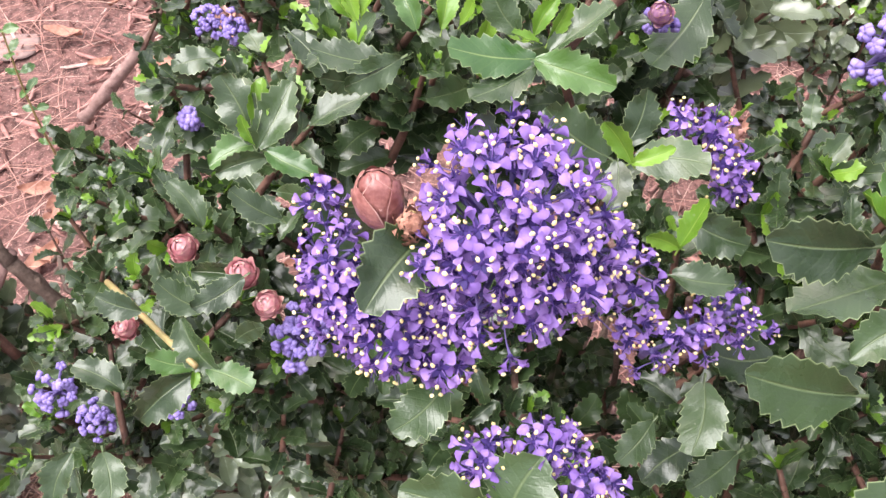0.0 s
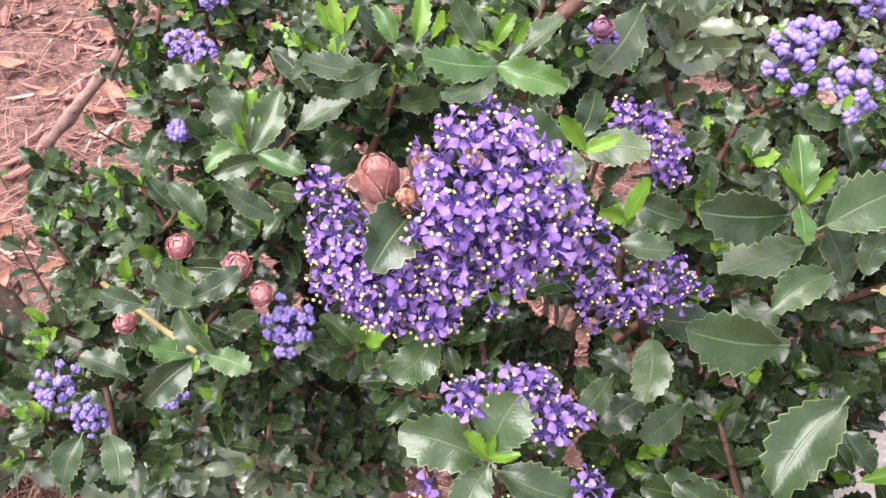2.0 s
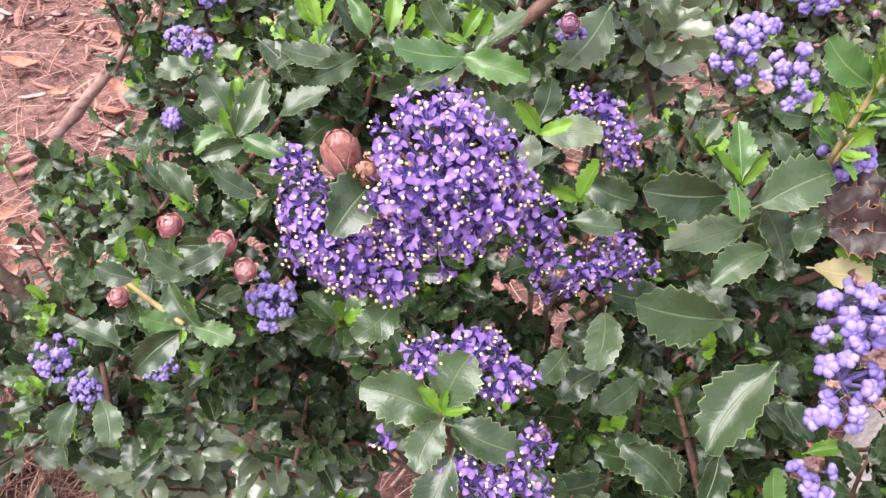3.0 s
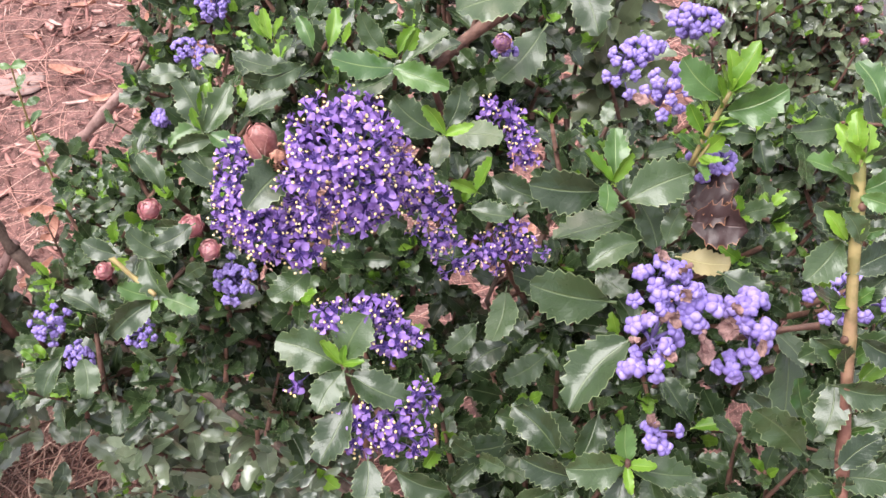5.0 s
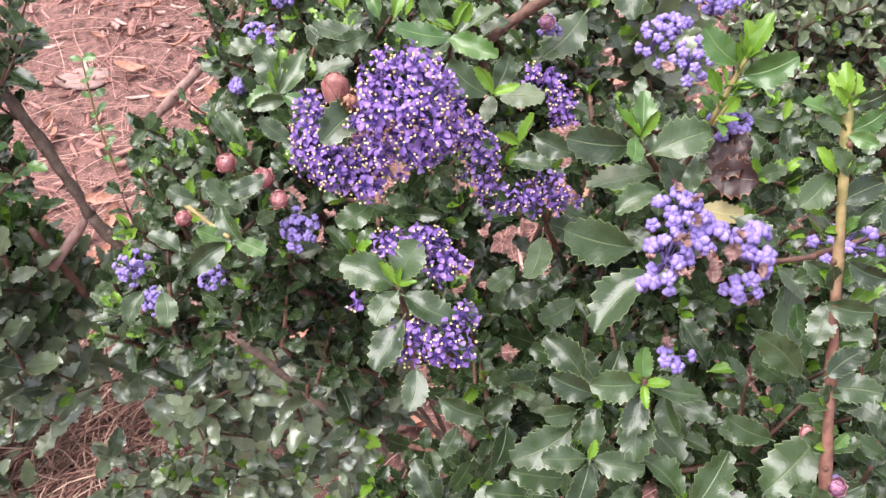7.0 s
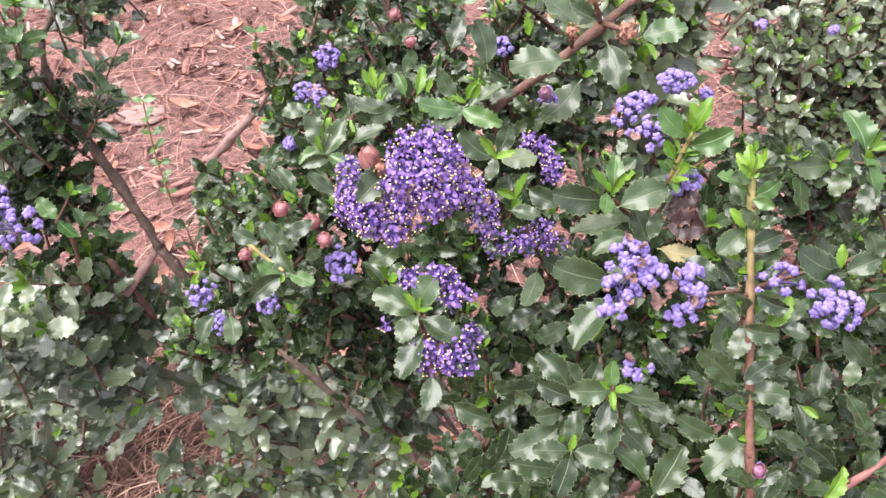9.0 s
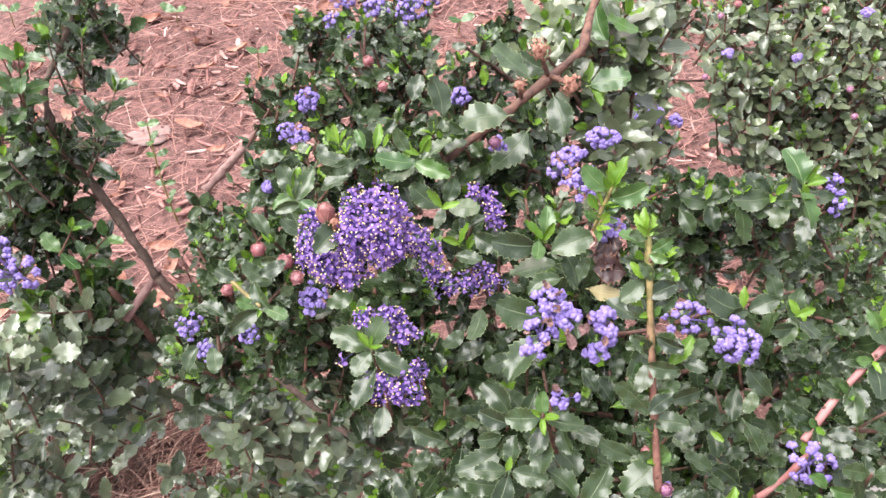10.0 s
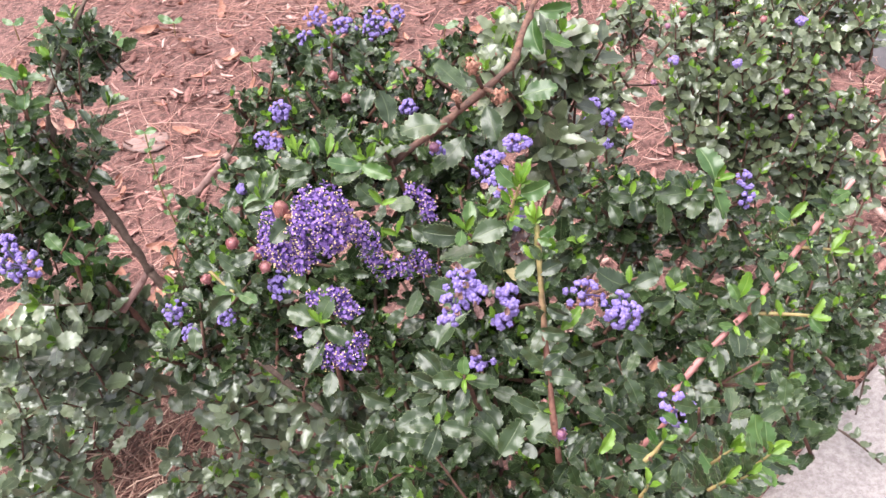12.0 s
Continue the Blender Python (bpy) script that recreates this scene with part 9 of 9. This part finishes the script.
dry_stick((-0.4435, 0.4037, 0.0140), (-0.3750, 0.4178, 0.0140), 0.0022)
dry_stick((-0.4847, 0.4571, 0.0140), (-0.4105, 0.3366, 0.0140), 0.002)
dry_stick((-0.4914, 0.4002, 0.0140), (-0.3917, 0.3720, 0.0140), 0.002)
dry_stick((-0.4082, 0.4433, 0.0140), (-0.4243, 0.3524, 0.0140), 0.002)
dry_stick((-0.4628, 0.4783, 0.0140), (-0.3607, 0.3744, 0.0140), 0.0018)
dry_stick((-0.4584, 0.3584, 0.0140), (-0.3525, 0.3494, 0.0140), 0.0025)
dry_stick((-0.4012, 0.3542, 0.0140), (-0.4097, 0.4721, 0.0140), 0.002)
dry_stick((-0.6317, 0.4869, 0.0140), (-0.5550, 0.4719, 0.0140), 0.0025)
flat_stone((-0.6687, 1.1150, 0.0120), 0.05, 1)
flat_stone((-0.5796, 1.2994, 0.0120), 0.012, 2)
flat_stone((-0.7973, 0.9681, 0.0120), 0.02, 4)
trailing_twig((0.4705, 0.4055, 0.1500), (0.5455, 0.3544, 0.1300), 4)
trailing_twig((0.5450, 0.4900, 0.2200), (0.5230, 0.4100, 0.1500), 5)
trailing_twig((0.5000, 0.5000, 0.2400), (0.4900, 0.4300, 0.1500), 6)
trailing_twig((0.5500, 0.4700, 0.2000), (0.5600, 0.4200, 0.1600), 7)
clump(far_shrub, (0.5164, 0.7336, 0.3690), 0.0433, 11, 0.0185, LEAF_FAR, 781, "upright stems of small dark leaves", 0.25, tall=1.0, lean=(0, -0.1, 1.3))
clump(far_shrub, (0.5439, 0.6954, 0.3109), 0.0441, 11, 0.0185, LEAF_FAR, 782, "upright stems of small dark leaves", 0.25, tall=1.0, lean=(0, -0.1, 1.3))
clump(far_shrub, (0.5292, 0.6146, 0.2692), 0.0505, 12, 0.0185, LEAF_FAR, 783, "upright stems of small dark leaves", 0.25, tall=1.0, lean=(0, -0.1, 1.3))
clump(far_shrub, (0.4868, 0.4460, 0.3104), 0.0379, 9, 0.0185, LEAF_FAR, 784, "upright stems of small dark leaves", 0.25, tall=1.0, lean=(0, -0.1, 1.3))
clump(far_shrub, (0.4629, 0.5628, 0.2779), 0.0417, 11, 0.0185, LEAF_FAR, 785, "upright stems of small dark leaves", 0.25, tall=1.0, lean=(0, -0.1, 1.3))
clump(far_shrub, (0.5564, 0.7342, 0.3695), 0.0433, 8, 0.0185, LEAF_FAR, 786, "upright stems of small dark leaves", 0.25, tall=1.0, lean=(0, -0.1, 1.3))
clump(shrub, (0.4382, 0.4001, 0.3242), 0.0363, 8, 0.022, LEAF, 787, "dense dark glossy toothed leaves", 0.25, tall=1.0, lean=(0.0, -0.25, 1.0))
clump(shrub, (0.3857, 0.3760, 0.3822), 0.0283, 6, 0.022, LEAF, 788, "dense dark glossy toothed leaves", 0.25, tall=1.0, lean=(0.0, -0.25, 1.0))
clump(shrub, (0.3439, 0.3829, 0.3880), 0.0226, 5, 0.022, LEAF, 789, "dense dark glossy toothed leaves", 0.25, tall=1.0, lean=(0.0, -0.25, 1.0))
clump(far_shrub, (0.2051, 0.6280, 0.4892), 0.0384, 11, 0.0185, LEAF_FAR, 790, "upright stems of small dark leaves", 0.25, tall=1.0, lean=(0, -0.1, 1.3))
clump(far_shrub, (0.2015, 0.5939, 0.4346), 0.0360, 9, 0.0185, LEAF_FAR, 792, "upright stems of small dark leaves", 0.25, tall=1.0, lean=(0, -0.1, 1.3))
clump(far_shrub, (0.1773, 0.4783, 0.4681), 0.0295, 8, 0.0185, LEAF_FAR, 794, "upright stems of small dark leaves", 0.25, tall=1.0, lean=(0, -0.1, 1.3))
clump(shrub, (0.3102, 0.1468, 0.5816), 0.0081, 2, 0.01805, LEAF, 795, "dense dark glossy toothed leaves", 0.2, tall=1.0, lean=(0.0, -0.25, 1.0))
clump(shrub, (0.3252, 0.1473, 0.5820), 0.0081, 2, 0.01805, LEAF, 796, "dense dark glossy toothed leaves", 0.2, tall=1.0, lean=(0.0, -0.25, 1.0))
clump(shrub, (0.3885, 0.2663, 0.4860), 0.0226, 7, 0.019, LEAF, 797, "dense dark glossy toothed leaves", 0.2, tall=1.0, lean=(0.0, -0.25, 1.0))
clump(shrub, (0.4522, 0.3592, 0.4334), 0.0255, 7, 0.019, LEAF, 798, "dense dark glossy toothed leaves", 0.2, tall=1.0, lean=(0.0, -0.25, 1.0))
clump(shrub, (0.3377, 0.2317, 0.5223), 0.0212, 7, 0.019, LEAF, 799, "dense dark glossy toothed leaves", 0.2, tall=1.0, lean=(0.0, -0.25, 1.0))
clump(shrub, (0.2344, 0.0597, 0.5868), 0.0092, 2, 0.01805, LEAF, 800, "dense dark glossy toothed leaves", 0.2, tall=1.0, lean=(0.0, -0.25, 1.0))
clump(shrub, (0.2345, 0.0465, 0.5757), 0.0092, 2, 0.01805, LEAF, 801, "dense dark glossy toothed leaves", 0.2, tall=1.0, lean=(0.0, -0.25, 1.0))
clump(shrub, (0.2473, 0.0503, 0.5789), 0.0046, 2, 0.0171475, LEAF, 802, "dense dark glossy toothed leaves", 0.2, tall=1.0, lean=(0.0, -0.25, 1.0))
clump(shrub, (0.2473, 0.0437, 0.5734), 0.0046, 2, 0.0171475, LEAF, 803, "dense dark glossy toothed leaves", 0.2, tall=1.0, lean=(0.0, -0.25, 1.0))
clump(shrub, (0.2558, 0.0441, 0.5737), 0.0046, 2, 0.0171475, LEAF, 804, "dense dark glossy toothed leaves", 0.2, tall=1.0, lean=(0.0, -0.25, 1.0))
clump(shrub, (0.2206, 0.0498, 0.5655), 0.0187, 8, 0.019, LEAF, 805, "dense dark glossy toothed leaves", 0.2, tall=1.0, lean=(0.0, -0.25, 1.0))
clump(shrub, (0.2552, 0.1045, 0.5983), 0.0095, 2, 0.01805, LEAF, 806, "dense dark glossy toothed leaves", 0.2, tall=1.0, lean=(0.0, -0.25, 1.0))
clump(shrub, (0.2729, 0.1051, 0.5988), 0.0095, 2, 0.01805, LEAF, 807, "dense dark glossy toothed leaves", 0.2, tall=1.0, lean=(0.0, -0.25, 1.0))
clump(shrub, (0.2553, 0.0907, 0.5867), 0.0095, 2, 0.01805, LEAF, 808, "dense dark glossy toothed leaves", 0.2, tall=1.0, lean=(0.0, -0.25, 1.0))
clump(shrub, (0.2685, 0.0946, 0.5900), 0.0047, 2, 0.0171475, LEAF, 809, "dense dark glossy toothed leaves", 0.2, tall=1.0, lean=(0.0, -0.25, 1.0))
clump(shrub, (0.2323, 0.0868, 0.5965), 0.0093, 2, 0.01805, LEAF, 810, "dense dark glossy toothed leaves", 0.2, tall=1.0, lean=(0.0, -0.25, 1.0))
clump(shrub, (0.2498, 0.0874, 0.5970), 0.0093, 2, 0.01805, LEAF, 811, "dense dark glossy toothed leaves", 0.2, tall=1.0, lean=(0.0, -0.25, 1.0))
clump(shrub, (0.2325, 0.0732, 0.5851), 0.0093, 2, 0.01805, LEAF, 812, "dense dark glossy toothed leaves", 0.2, tall=1.0, lean=(0.0, -0.25, 1.0))
clump(shrub, (0.2455, 0.0771, 0.5883), 0.0047, 2, 0.0171475, LEAF, 813, "dense dark glossy toothed leaves", 0.2, tall=1.0, lean=(0.0, -0.25, 1.0))
clump(shrub, (0.2542, 0.0774, 0.5886), 0.0047, 2, 0.0171475, LEAF, 814, "dense dark glossy toothed leaves", 0.2, tall=1.0, lean=(0.0, -0.25, 1.0))
clump(shrub, (0.2456, 0.0703, 0.5827), 0.0047, 2, 0.0171475, LEAF, 815, "dense dark glossy toothed leaves", 0.2, tall=1.0, lean=(0.0, -0.25, 1.0))
clump(shrub, (0.1753, 0.0457, 0.6011), 0.0144, 5, 0.019, LEAF, 816, "dense dark glossy toothed leaves", 0.2, tall=1.0, lean=(0.0, -0.25, 1.0))
clump(shrub, (0.2080, 0.0473, 0.6025), 0.0144, 6, 0.019, LEAF, 817, "dense dark glossy toothed leaves", 0.2, tall=1.0, lean=(0.0, -0.25, 1.0))
clump(low_shrub, (-0.4458, 0.3477, 0.1496), 0.0268, 4, 0.023, LEAF_LOW, 818, "small greyish green leaves", 0.25, tall=1.0, lean=(0.0, -0.25, 1.0))
clump(low_shrub, (-0.2966, 0.2977, 0.1338), 0.0296, 5, 0.023, LEAF_LOW, 819, "small greyish green leaves", 0.25, tall=1.0, lean=(0.0, -0.25, 1.0))
clump(low_shrub, (-0.3970, 0.3454, 0.2261), 0.0252, 4, 0.023, LEAF_LOW, 820, "small greyish green leaves", 0.25, tall=1.0, lean=(0.0, -0.25, 1.0))
clump(shrub, (0.0987, 0.3654, 0.6606), 0.0254, 8, 0.024, LEAF_FAR, 821, "dense dark glossy toothed leaves", 0.25, tall=1.0, lean=(0.0, -0.25, 1.0))
clump(shrub, (0.1285, 0.4046, 0.6673), 0.0306, 9, 0.024, LEAF_FAR, 822, "dense dark glossy toothed leaves", 0.25, tall=1.0, lean=(0.0, -0.25, 1.0))
clump(shrub, (0.1452, 0.3622, 0.6057), 0.0270, 7, 0.024, LEAF_FAR, 823, "dense dark glossy toothed leaves", 0.25, tall=1.0, lean=(0.0, -0.25, 1.0))
clump(shrub, (0.1609, 0.4231, 0.6568), 0.0270, 8, 0.024, LEAF_FAR, 824, "dense dark glossy toothed leaves", 0.25, tall=1.0, lean=(0.0, -0.25, 1.0))
clump(shrub, (0.1068, 0.4963, 0.6137), 0.0301, 8, 0.024, LEAF_FAR, 825, "dense dark glossy toothed leaves", 0.25, tall=1.0, lean=(0.0, -0.25, 1.0))
clump(far_shrub, (0.3423, 0.8031, 0.4795), 0.0328, 11, 0.0185, LEAF_FAR, 829, "upright stems of small dark leaves", 0.25, tall=1.0, lean=(0, -0.1, 1.3))
clump(far_shrub, (0.4062, 0.8058, 0.4818), 0.0365, 12, 0.0185, LEAF_FAR, 830, "upright stems of small dark leaves", 0.25, tall=1.0, lean=(0, -0.1, 1.3))
clump(far_shrub, (0.4752, 0.8185, 0.4664), 0.0371, 12, 0.0185, LEAF_FAR, 831, "upright stems of small dark leaves", 0.25, tall=1.0, lean=(0, -0.1, 1.3))
clump(far_shrub, (0.3862, 0.8737, 0.4866), 0.0453, 12, 0.0185, LEAF_FAR, 832, "upright stems of small dark leaves", 0.25, tall=1.0, lean=(0, -0.1, 1.3))
clump(far_shrub, (0.4798, 0.8985, 0.4813), 0.0461, 12, 0.0185, LEAF_FAR, 833, "upright stems of small dark leaves", 0.25, tall=1.0, lean=(0, -0.1, 1.3))

# woody framework of the shrubs
limb(shrub, (0.0850, 0.1501, 0.5970), 3)
limb(shrub, (0.1749, 0.0741, 0.5724), 26)
limb(shrub, (0.0625, 0.1671, 0.6373), 42)
limb(shrub, (0.1969, 0.2992, 0.5589), 65)
limb(shrub, (0.2776, 0.2968, 0.5699), 67)
limb(shrub, (-0.0778, 0.2364, 0.6237), 79)
limb(shrub, (-0.0906, 0.1996, 0.5928), 81)
limb(shrub, (-0.0911, 0.3928, 0.5983), 89)
limb(shrub, (0.0502, 0.2849, 0.6775), 91)
limb(low_shrub, (-0.5223, 0.3449, 0.1012), 113)
limb(low_shrub, (-0.2176, 0.3205, 0.1590), 116)
limb(low_shrub, (-0.1002, 0.2564, 0.3533), 119)
limb(far_shrub, (0.3939, 0.7430, 0.4222), 126)
limb(far_shrub, (0.4228, 0.7044, 0.3507), 129)
limb(far_shrub, (0.5172, 0.6883, 0.2588), 132)
limb(far_shrub, (0.4965, 0.8641, 0.4324), 135)
limb(shrub, (-0.0743, 0.2160, 0.4630), 137)
limb(shrub, (0.3960, 0.4012, 0.3834), 140)
limb(shrub, (0.1554, 0.0555, 0.5372), 152)
limb(shrub, (0.2195, 0.2372, 0.5069), 154)
limb(shrub, (-0.0542, 0.5778, 0.5577), 172)
limb(far_shrub, (0.3637, 0.7245, 0.3936), 186)
limb(far_shrub, (0.3331, 0.8143, 0.4428), 189)
limb(far_shrub, (0.5164, 0.7336, 0.3490), 192)
limb(far_shrub, (0.4868, 0.4460, 0.2904), 195)
limb(shrub, (0.3857, 0.3760, 0.3622), 199)
limb(far_shrub, (0.2051, 0.6280, 0.4692), 201)
limb(shrub, (0.1285, 0.4046, 0.6473), 233)
limb(shrub, (0.1609, 0.4231, 0.6368), 235)
limb(far_shrub, (0.3862, 0.8737, 0.4666), 243)
